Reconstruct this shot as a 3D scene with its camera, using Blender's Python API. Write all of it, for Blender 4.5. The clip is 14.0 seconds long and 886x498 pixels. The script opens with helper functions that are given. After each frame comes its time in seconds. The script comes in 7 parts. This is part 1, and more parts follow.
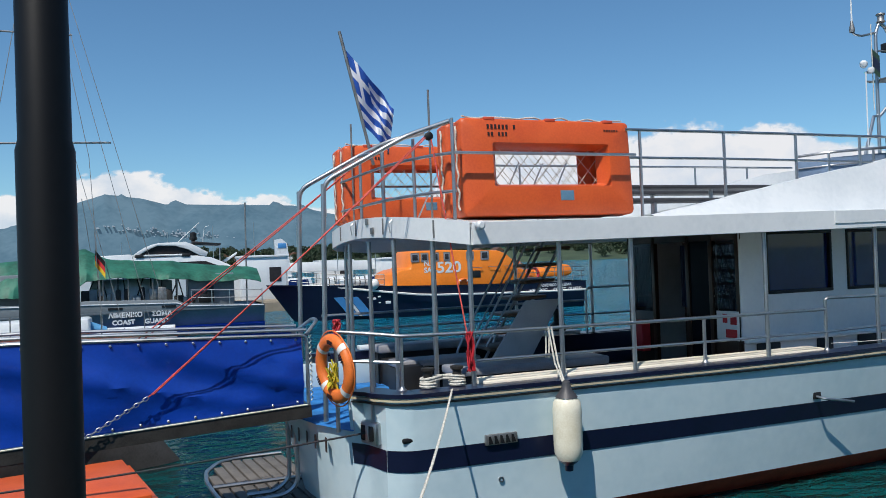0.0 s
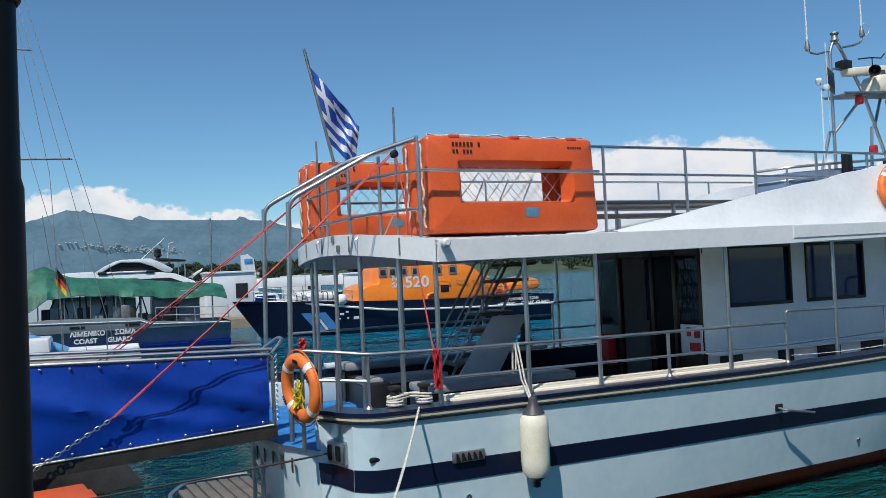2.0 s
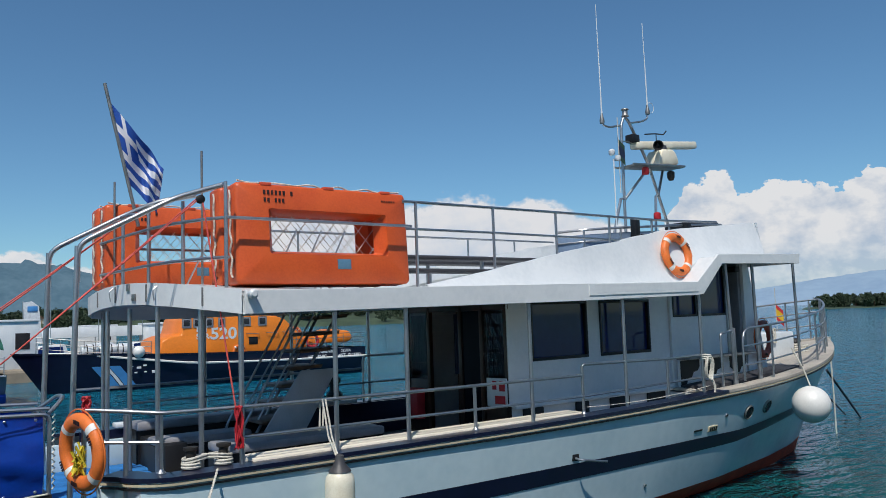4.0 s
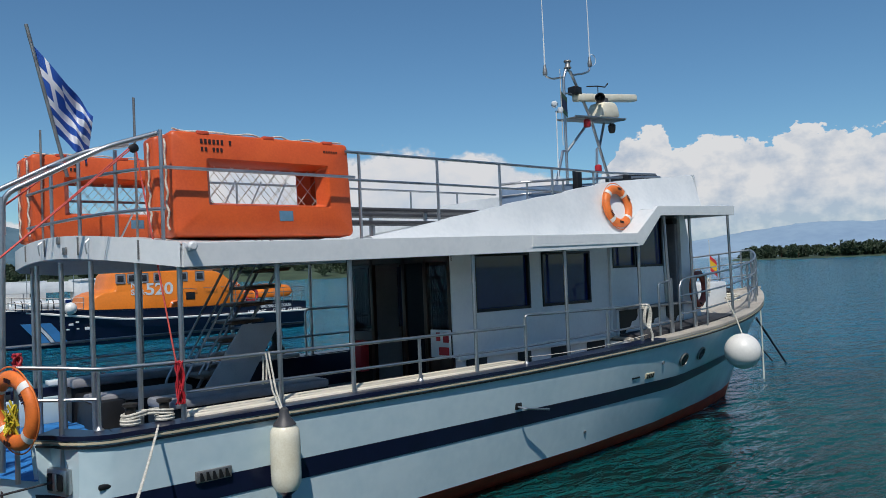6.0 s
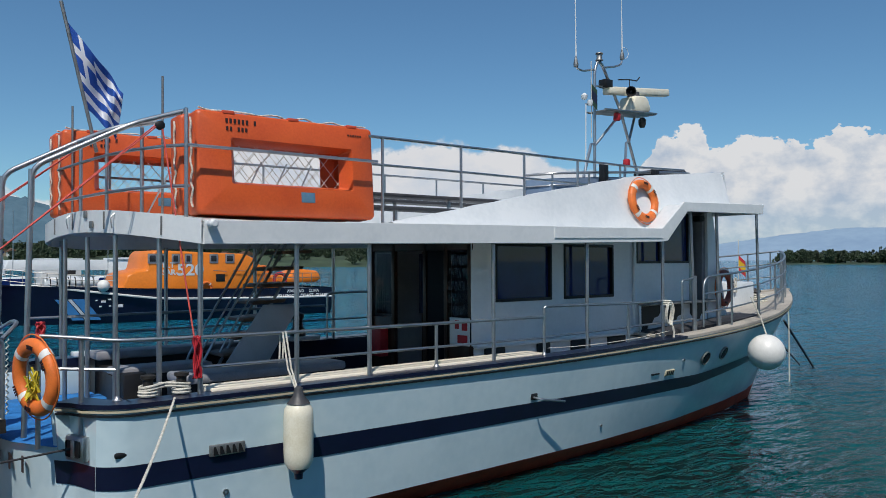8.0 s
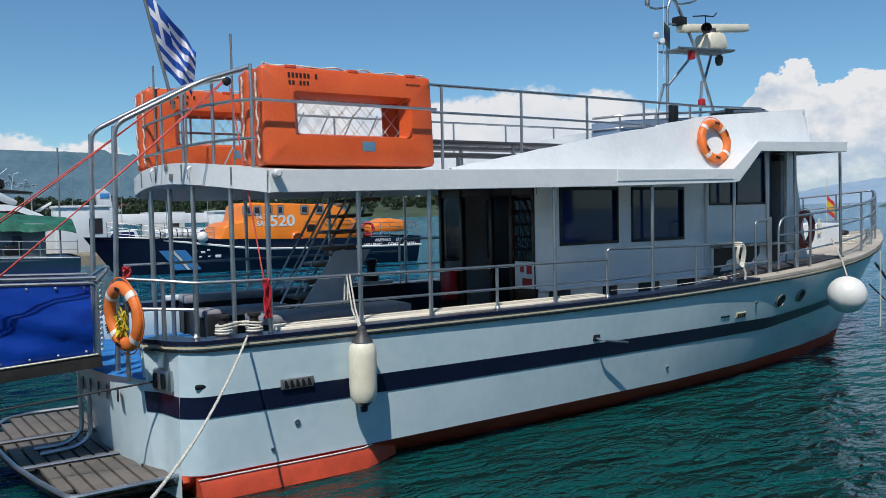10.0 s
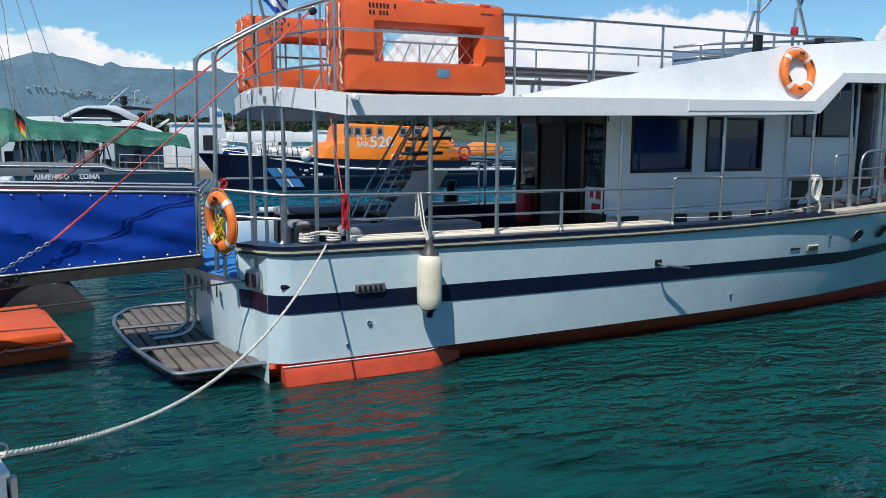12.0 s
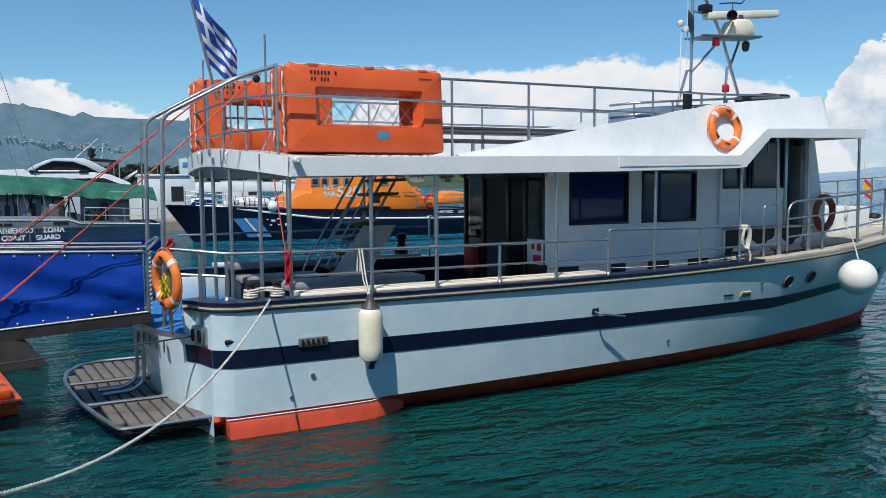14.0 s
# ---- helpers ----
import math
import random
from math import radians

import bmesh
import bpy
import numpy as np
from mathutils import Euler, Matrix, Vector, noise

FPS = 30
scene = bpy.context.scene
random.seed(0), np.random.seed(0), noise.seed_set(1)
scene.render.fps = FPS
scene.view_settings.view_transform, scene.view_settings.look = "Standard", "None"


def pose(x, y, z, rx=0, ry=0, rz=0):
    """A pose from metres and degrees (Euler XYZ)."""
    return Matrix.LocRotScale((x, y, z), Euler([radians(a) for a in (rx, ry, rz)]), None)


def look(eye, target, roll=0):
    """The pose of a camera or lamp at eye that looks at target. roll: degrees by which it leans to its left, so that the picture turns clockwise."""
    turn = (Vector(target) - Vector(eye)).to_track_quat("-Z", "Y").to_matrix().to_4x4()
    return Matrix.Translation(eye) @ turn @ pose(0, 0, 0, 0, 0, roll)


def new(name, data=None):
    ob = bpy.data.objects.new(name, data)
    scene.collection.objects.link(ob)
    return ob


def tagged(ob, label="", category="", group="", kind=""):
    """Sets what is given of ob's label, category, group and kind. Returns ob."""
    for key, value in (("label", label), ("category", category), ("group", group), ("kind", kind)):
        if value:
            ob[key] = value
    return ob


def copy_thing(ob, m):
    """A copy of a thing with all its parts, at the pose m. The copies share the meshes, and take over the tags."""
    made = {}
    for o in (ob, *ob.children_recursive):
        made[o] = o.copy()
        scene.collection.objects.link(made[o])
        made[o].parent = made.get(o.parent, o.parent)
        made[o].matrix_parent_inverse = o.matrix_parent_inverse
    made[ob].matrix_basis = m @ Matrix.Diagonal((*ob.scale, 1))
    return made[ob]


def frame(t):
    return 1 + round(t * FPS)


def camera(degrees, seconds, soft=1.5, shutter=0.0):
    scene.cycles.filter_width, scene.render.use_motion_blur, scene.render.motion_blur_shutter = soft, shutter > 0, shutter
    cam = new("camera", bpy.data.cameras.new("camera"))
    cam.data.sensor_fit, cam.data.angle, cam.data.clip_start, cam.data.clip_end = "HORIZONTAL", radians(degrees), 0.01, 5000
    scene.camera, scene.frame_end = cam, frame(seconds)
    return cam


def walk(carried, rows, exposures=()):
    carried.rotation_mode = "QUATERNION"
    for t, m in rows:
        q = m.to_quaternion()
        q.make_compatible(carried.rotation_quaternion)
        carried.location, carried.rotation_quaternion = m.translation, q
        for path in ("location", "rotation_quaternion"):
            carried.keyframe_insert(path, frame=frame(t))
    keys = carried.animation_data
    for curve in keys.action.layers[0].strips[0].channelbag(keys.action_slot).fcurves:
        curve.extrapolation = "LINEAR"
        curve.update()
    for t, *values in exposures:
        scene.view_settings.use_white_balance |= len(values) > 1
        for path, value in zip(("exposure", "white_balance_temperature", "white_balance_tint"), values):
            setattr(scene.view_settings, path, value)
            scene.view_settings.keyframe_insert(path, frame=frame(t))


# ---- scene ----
cam = camera(59.1, 14.0, soft=0.8)
PATH = [
    (0, (-2.268, -7.79, 3.019), (-1.569, -5.916, 3.045), -2.1),
    (0.5, (-2.287, -7.815, 3.016), (-1.603, -5.937, 3.074), -1.9),
    (1, (-2.282, -7.809, 3.026), (-1.568, -5.941, 3.067), -1.9),
    (1.5, (-2.248, -7.804, 3.043), (-1.506, -5.948, 3.09), -2.5),
    (2, (-2.245, -7.811, 3.057), (-1.47, -5.968, 3.115), -2.6),
    (2.5, (-2.213, -7.765, 3.048), (-1.357, -5.959, 3.118), -2.2),
    (3, (-2.205, -7.723, 3.062), (-1.213, -5.991, 3.17), -1.5),
    (3.5, (-2.187, -7.739, 3.055), (-1.09, -6.075, 3.212), -1.9),
    (4, (-2.17, -7.733, 3.069), (-0.984, -6.132, 3.241), -1.9),
    (6.5, (-2.156, -7.626, 3.029), (-0.846, -6.115, 3.067), -2.3),
    (7, (-2.127, -7.644, 2.981), (-0.826, -6.126, 3.029), -2.2),
    (9.5, (-1.949, -8.033, 2.976), (-0.811, -6.389, 2.932), 1.5),
    (10, (-1.901, -8.2, 2.926), (-0.849, -6.501, 2.828), -1.2),
    (10.5, (-1.925, -8.424, 2.871), (-0.889, -6.73, 2.636), 0.4),
    (11, (-1.823, -8.686, 2.885), (-0.921, -6.914, 2.668), -0.5),
    (11.5, (-1.769, -8.834, 2.966), (-0.878, -7.055, 2.763), -0.3),
    (12, (-1.863, -9.072, 2.925), (-1.05, -7.267, 2.638), 0.2),
    (12.5, (-1.896, -9.242, 2.955), (-1.155, -7.401, 2.701), -0.1),
    (13, (-1.785, -9.332, 2.964), (-1.032, -7.496, 2.718), 0.7),
    (13.5, (-1.612, -9.517, 2.924), (-0.824, -7.684, 2.797), -0.2),
    (14, (-1.623, -9.657, 3.084), (-0.747, -7.868, 2.913), -0.4),
]
walk(cam, [(t, look(eye, target, roll)) for t, eye, target, roll in PATH], exposures=[(0, 0.08), (2.5, 0.05), (4, -0.12), (6.5, -0.2), (7.2, -0.2), (9.5, -0.08), (11, 0.15), (12.5, 0.23), (14, 0.12)])

# ---- light ----
WATER = -0.1
SUN_TO = Vector((-0.39, -0.40, 0.83)).normalized()
world = bpy.data.worlds.new("sky")
scene.world = world
world.use_nodes = True
wn = world.node_tree.nodes
sky = wn.new("ShaderNodeTexSky")
sky.sky_type = "NISHITA"
sky.sun_disc = False
sky.sun_elevation = math.asin(SUN_TO.z)
sky.sun_rotation = math.atan2(SUN_TO.x, SUN_TO.y)
sky.air_density, sky.dust_density, sky.ozone_density = 1.0, 0.0, 6.0
wn["Background"].inputs["Strength"].default_value = 0.1
tint = wn.new("ShaderNodeMix")
tint.data_type, tint.blend_type = "RGBA", "MULTIPLY"
tint.inputs["Factor"].default_value = 1.0
tint.inputs["B"].default_value = (0.78, 1.0, 1.03, 1)
world.node_tree.links.new(sky.outputs["Color"], tint.inputs["A"])
world.node_tree.links.new(tint.outputs["Result"], wn["Background"].inputs["Color"])
sun = new("sun", bpy.data.lights.new("sun", "SUN"))
sun.data.energy, sun.data.angle, sun.data.color = 4.2, radians(0.53), (1.0, 0.95, 0.88)
sun.matrix_basis = look((0, 0, 60), Vector((0, 0, 60)) - SUN_TO)


# ---- materials ----
def material(name, color, rough=0.5, metal=0.0, grain=0.12, scale=6.0, fine=60.0, bump=0.0, spec=0.5, tint=None, stretch=(1, 1, 1), coat=0.0):
    """A node material whose colour drifts at a broad and a fine scale, with fine relief."""
    m = bpy.data.materials.new(name)
    m.use_nodes = True
    nt, b = m.node_tree, m.node_tree.nodes["Principled BSDF"]
    geo = nt.nodes.new("ShaderNodeNewGeometry")
    mapping = nt.nodes.new("ShaderNodeMapping")
    mapping.inputs["Scale"].default_value = stretch
    nt.links.new(geo.outputs["Position"], mapping.inputs["Vector"])
    values = []
    for s, d in ((scale, 4.0), (fine, 2.0)):
        n = nt.nodes.new("ShaderNodeTexNoise")
        n.inputs["Scale"].default_value, n.inputs["Detail"].default_value = s, d
        nt.links.new(mapping.outputs["Vector"], n.inputs["Vector"])
        values.append(n.outputs["Fac"])
    mean = nt.nodes.new("ShaderNodeMath")
    mean.operation = "MULTIPLY_ADD"
    mean.inputs[1].default_value = 0.65
    half = nt.nodes.new("ShaderNodeMath")
    half.operation = "MULTIPLY"
    half.inputs[1].default_value = 0.35
    nt.links.new(values[1], half.inputs[0])
    nt.links.new(values[0], mean.inputs[0])
    nt.links.new(half.outputs[0], mean.inputs[2])
    ramp = nt.nodes.new("ShaderNodeValToRGB")
    low = tint or tuple(c * (1 - 2.2 * grain) for c in color)
    ramp.color_ramp.elements[0].position, ramp.color_ramp.elements[1].position = 0.32, 0.6
    ramp.color_ramp.elements[0].color = (*[max(0.0, c) for c in low], 1)
    ramp.color_ramp.elements[1].color = (*color, 1)
    nt.links.new(mean.outputs[0], ramp.inputs["Fac"])
    nt.links.new(ramp.outputs["Color"], b.inputs["Base Color"])
    b.inputs["Roughness"].default_value, b.inputs["Metallic"].default_value = rough, metal
    b.inputs["Specular IOR Level"].default_value = spec
    b.inputs["Coat Weight"].default_value = coat
    if bump:
        k = nt.nodes.new("ShaderNodeBump")
        k.inputs["Strength"].default_value, k.inputs["Distance"].default_value = bump, 0.01
        nt.links.new(mean.outputs[0], k.inputs["Height"])
        nt.links.new(k.outputs["Normal"], b.inputs["Normal"])
    return m


def water_material():
    m = bpy.data.materials.new("sea_water")
    m.use_nodes = True
    nt, b = m.node_tree, m.node_tree.nodes["Principled BSDF"]
    b.inputs["Base Color"].default_value = (0.004, 0.035, 0.04, 1)
    b.inputs["Roughness"].default_value, b.inputs["IOR"].default_value = 0.07, 1.33
    b.inputs["Specular IOR Level"].default_value = 0.18
    # turbid water: light spreads below the surface
    b.inputs["Subsurface Weight"].default_value = 1.0
    b.inputs["Subsurface Radius"].default_value = (0.3, 0.9, 1.0)
    b.inputs["Subsurface Scale"].default_value = 1.2
    geo = nt.nodes.new("ShaderNodeNewGeometry")
    big = nt.nodes.new("ShaderNodeTexNoise")
    big.inputs["Scale"].default_value, big.inputs["Detail"].default_value = 0.12, 3
    nt.links.new(geo.outputs["Position"], big.inputs["Vector"])
    ramp = nt.nodes.new("ShaderNodeValToRGB")
    ramp.color_ramp.elements[0].position, ramp.color_ramp.elements[1].position = 0.35, 0.65
    ramp.color_ramp.elements[0].color, ramp.color_ramp.elements[1].color = (0.002, 0.030, 0.032, 1), (0.003, 0.052, 0.052, 1)
    nt.links.new(big.outputs["Fac"], ramp.inputs["Fac"])
    # bluer, lighter base colour far out: deeper water plus sky reflection put in
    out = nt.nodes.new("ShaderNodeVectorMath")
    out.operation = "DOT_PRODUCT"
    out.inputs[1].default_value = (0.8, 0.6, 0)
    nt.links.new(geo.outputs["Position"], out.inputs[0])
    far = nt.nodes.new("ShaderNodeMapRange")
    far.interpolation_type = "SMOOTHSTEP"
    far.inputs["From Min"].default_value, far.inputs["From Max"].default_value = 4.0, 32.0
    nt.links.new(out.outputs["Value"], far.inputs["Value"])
    far_sky_blue = nt.nodes.new("ShaderNodeMix")
    far_sky_blue.data_type = "RGBA"
    far_sky_blue.inputs["B"].default_value = (0.006, 0.105, 0.175, 1)
    nt.links.new(far.outputs["Result"], far_sky_blue.inputs["Factor"])
    nt.links.new(ramp.outputs["Color"], far_sky_blue.inputs["A"])
    nt.links.new(far_sky_blue.outputs["Result"], b.inputs["Base Color"])
    last = None
    for s, dist, strength, turn, sx in ((0.35, 0.9, 0.8, 0.5, 1.5), (1.3, 0.50, 0.9, -0.3, 1.5), (3.6, 0.17, 0.9, 0.2, 1.4), (9.0, 0.04, 0.7, -0.1, 1.2)):
        mp = nt.nodes.new("ShaderNodeMapping")
        mp.inputs["Rotation"].default_value = (0, 0, turn)
        mp.inputs["Scale"].default_value = (1 / sx, sx, 1)
        n = nt.nodes.new("ShaderNodeTexNoise")
        n.inputs["Scale"].default_value, n.inputs["Detail"].default_value, n.inputs["Distortion"].default_value = s, 3, 0.6
        k = nt.nodes.new("ShaderNodeBump")
        k.inputs["Strength"].default_value, k.inputs["Distance"].default_value = strength, dist
        nt.links.new(geo.outputs["Position"], mp.inputs["Vector"])
        nt.links.new(mp.outputs["Vector"], n.inputs["Vector"])
        nt.links.new(n.outputs["Fac"], k.inputs["Height"])
        if last:
            nt.links.new(last.outputs["Normal"], k.inputs["Normal"])
        last = k
    nt.links.new(last.outputs["Normal"], b.inputs["Normal"])
    return m


WHITE = material("white_gelcoat", (0.72, 0.745, 0.75), 0.35, grain=0.04, scale=1.6, fine=14, coat=0.15, tint=(0.62, 0.655, 0.67), bump=0.04)
# white paint tinted blue: light off sea and sky put into the colour
HULL_SEA_LIT = material("hull_paint_sea_lit", (0.575, 0.705, 0.745), 0.22, grain=0.05, scale=0.9, fine=7, coat=0.4, tint=(0.475, 0.62, 0.675), bump=0.03)
# the gelcoat white lightened for shaded walls: bounced light put into the colour
WALL_BOUNCE_WHITE = material("cabin_wall_bounce_white", (0.83, 0.845, 0.84), 0.35, grain=0.04, scale=1.6, fine=14, coat=0.15, tint=(0.75, 0.77, 0.77), bump=0.04)
NAVY = material("navy_paint", (0.007, 0.010, 0.035), 0.3, grain=0.15, scale=3, fine=30)
RED_PAINT = material("red_antifouling", (0.62, 0.075, 0.03), 0.6, grain=0.15, scale=4, fine=40, bump=0.1)
STEEL = material("stainless_steel", (0.50, 0.51, 0.52), 0.42, 1.0, 0.1, 5, 50)
DULL_STEEL = material("galvanised_steel", (0.33, 0.33, 0.32), 0.5, 0.8, 0.2, 8, 60, 0.1)
ORANGE = material("orange_plastic", (0.66, 0.105, 0.02), 0.45, grain=0.1, scale=2.5, fine=40, bump=0.08, tint=(0.55, 0.075, 0.015))
RING_ORANGE = material("lifebuoy_orange", (0.85, 0.20, 0.035), 0.5, grain=0.12, scale=9, fine=70, bump=0.1)
TAPE = material("white_tape", (0.75, 0.74, 0.7), 0.5, grain=0.1, scale=20, fine=90)
ROPE_WHITE = material("white_rope", (0.70, 0.67, 0.58), 0.8, grain=0.2, scale=30, fine=150, bump=0.5)
ROPE_RED = material("red_rope", (0.78, 0.11, 0.085), 0.7, grain=0.2, scale=30, fine=150, bump=0.4)
ROPE_DARK = material("dark_rope", (0.03, 0.03, 0.035), 0.8, grain=0.2, scale=30, fine=150, bump=0.4)
ROPE_YELLOW = material("yellow_rope", (0.75, 0.6, 0.04), 0.7, grain=0.2, scale=30, fine=120, bump=0.4)
# also laid over openings and gaps as their shade
BLACK = material("black_rubber_and_shade", (0.009, 0.009, 0.01), 0.5, grain=0.2, scale=8, fine=60)
DARK_WOOD = material("dark_varnished_wood", (0.05, 0.022, 0.013), 0.3, grain=0.25, scale=3, fine=30, stretch=(1, 1, 0.15))
STEP_WOOD = material("step_wood", (0.16, 0.075, 0.035), 0.5, grain=0.25, scale=5, fine=40, stretch=(0.3, 1, 1))
CREAM = material("cream_teak", (0.86, 0.79, 0.65), 0.6, grain=0.12, scale=5, fine=40, stretch=(0.2, 1, 1))
GREY_DECK = material("weathered_slats", (0.15, 0.135, 0.12), 0.75, grain=0.2, scale=4, fine=45, bump=0.3, stretch=(0.4, 1, 1))
# kept pale so that the deck throws light onto the cabin walls
BOUNCE_GREY = material("grey_bounce_deck", (0.36, 0.37, 0.385), 0.6, grain=0.12, scale=3, fine=50, bump=0.1)
BLUE_CARPET = material("blue_carpet", (0.02, 0.20, 0.55), 0.9, grain=0.2, scale=5, fine=120, bump=0.5)
BLUE_TARP = material("blue_tarpaulin", (0.005, 0.048, 0.36), 0.3, grain=0.12, scale=2.5, fine=30, bump=0.05)
CUSHION = material("grey_vinyl_cushion", (0.27, 0.27, 0.29), 0.5, grain=0.12, scale=5, fine=60, bump=0.1)
GLASS = material("tinted_glass", (0.009, 0.026, 0.12), 0.04, 0.0, 0.1, 2.0, 9.0, 0.0, 0.4)
DOOR_GLASS = material("dark_door_glass", (0.006, 0.008, 0.014), 0.2, 0.0, 0.1, 2.0, 9.0, 0.0, 0.15)
CLEAR_GLASS = material("smoky_clear_glass", (0.55, 0.58, 0.62), 0.02, 0.0, 0.05, 2.0, 9.0, 0.0, 0.4)
CLEAR_GLASS.node_tree.nodes["Principled BSDF"].inputs["Transmission Weight"].default_value = 1.0
CURTAIN = material("blue_curtain", (0.045, 0.065, 0.13), 0.9, grain=0.2, scale=3, fine=25, stretch=(14, 14, 0.4), bump=0.5)
GOLD = material("cream_rub_strip", (0.55, 0.48, 0.33), 0.5, grain=0.1)
FENDER = material("fender_vinyl", (0.80, 0.76, 0.62), 0.4, grain=0.06, scale=5, fine=50, tint=(0.68, 0.62, 0.46))
BALL = material("buoy_vinyl", (0.78, 0.77, 0.73), 0.4, grain=0.05, scale=5, fine=40)
SAR_ORANGE = material("rescue_orange", (0.85, 0.225, 0.015), 0.4, grain=0.08, scale=0.8, fine=9)
CG_GREY = material("navy_grey", (0.20, 0.23, 0.25), 0.5, grain=0.1, scale=0.7, fine=8)
CG_BLUE = material("waterline_blue", (0.02, 0.07, 0.42), 0.45, grain=0.1, scale=1, fine=9)
STRIPE_BLUE = material("emblem_blue", (0.06, 0.25, 0.55), 0.45, grain=0.05)
GREEN_TARP = material("green_tarpaulin", (0.022, 0.15, 0.098), 0.6, grain=0.3, scale=1.2, fine=7, bump=0.3)
SAIL_COVER = material("light_blue_cover", (0.09, 0.32, 0.58), 0.7, grain=0.15, scale=2, fine=30)
FLAG_BLUE = material("flag_blue_cloth", (0.015, 0.09, 0.42), 0.8, grain=0.1, scale=6, fine=80)
FLAG_WHITE = material("flag_white_cloth", (0.78, 0.80, 0.84), 0.8, grain=0.05, scale=6, fine=80)
GREEN_CLOTH = material("green_cloth", (0.008, 0.045, 0.03), 0.8)
YELLOW_CLOTH = material("yellow_cloth", (0.7, 0.45, 0.02), 0.8)
RED_CLOTH = material("red_cloth", (0.55, 0.03, 0.04), 0.8)
STONE = material("quay_stone", (0.36, 0.34, 0.31), 0.85, grain=0.2, scale=2, fine=30, bump=0.4)
POLE_BLACK = material("black_pole_paint", (0.004, 0.005, 0.006), 0.5, grain=0.2, scale=4, fine=45, spec=0.2)
LEAF = material("tree_leaves", (0.030, 0.055, 0.022), 0.7, grain=0.3, scale=0.15, fine=1.5)
LAND = material("shore_scrub", (0.055, 0.085, 0.042), 0.9, grain=0.38, scale=0.06, fine=0.5, tint=(0.018, 0.034, 0.018))
PANEL_GREY = material("pale_grey_panel", (0.52, 0.53, 0.55), 0.5, grain=0.08, scale=4, fine=50)
MAT_GREY = material("dark_non_slip_mat", (0.045, 0.047, 0.055), 0.8, grain=0.15, scale=4, fine=90, bump=0.3)
SAND = material("shore_sand", (0.32, 0.27, 0.2), 0.9, grain=0.2, scale=0.2, fine=2)
TEXT_DARK = material("dark_lettering", (0.03, 0.012, 0.01), 0.6)
TEXT_WHITE = material("white_lettering", (0.72, 0.75, 0.77), 0.6)
PLAQUE = material("blue_grey_plaque", (0.13, 0.26, 0.36), 0.4, 0.3)
RED_SIGN = material("red_sign", (0.50, 0.02, 0.03), 0.5)
DARK_STEEL = material("dirty_steel", (0.055, 0.05, 0.045), 0.6, 0.5, 0.25, 6, 50, 0.2)
BENCH_GREY = material("dark_grey_vinyl_shade", (0.06, 0.06, 0.065), 0.5, grain=0.15, scale=5, fine=50)
PALE_TEAK = material("pale_weathered_teak", (0.46, 0.42, 0.36), 0.7, grain=0.18, scale=4, fine=50, bump=0.15, stretch=(0.3, 1, 1))
# lifebuoy orange darkened to red-brown: shade put into the colour
RING_SHADED = material("shaded_red_buoy", (0.30, 0.06, 0.035), 0.55, grain=0.15, scale=9, fine=70, bump=0.1)
SCREEN_BLUE = material("blue_grey_screen", (0.20, 0.28, 0.40), 0.35, grain=0.12, scale=3, fine=20)
YACHT_GLASS = material("smoked_glass", (0.035, 0.032, 0.035), 0.15, grain=0.15, scale=1, fine=8)
HULL_TAR = material("weathered_grey_hull", (0.055, 0.052, 0.05), 0.7, grain=0.25, scale=3, fine=30, bump=0.2)
WATER_MAT = water_material()


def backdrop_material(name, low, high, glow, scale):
    """Distant land: its haze is put into the colour and an even glow, with faint relief."""
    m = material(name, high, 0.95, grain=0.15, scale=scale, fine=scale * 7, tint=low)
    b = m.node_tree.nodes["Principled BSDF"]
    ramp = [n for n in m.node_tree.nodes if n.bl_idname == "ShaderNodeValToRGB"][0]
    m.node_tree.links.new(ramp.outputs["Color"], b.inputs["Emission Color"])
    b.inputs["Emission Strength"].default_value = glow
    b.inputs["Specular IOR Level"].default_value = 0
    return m


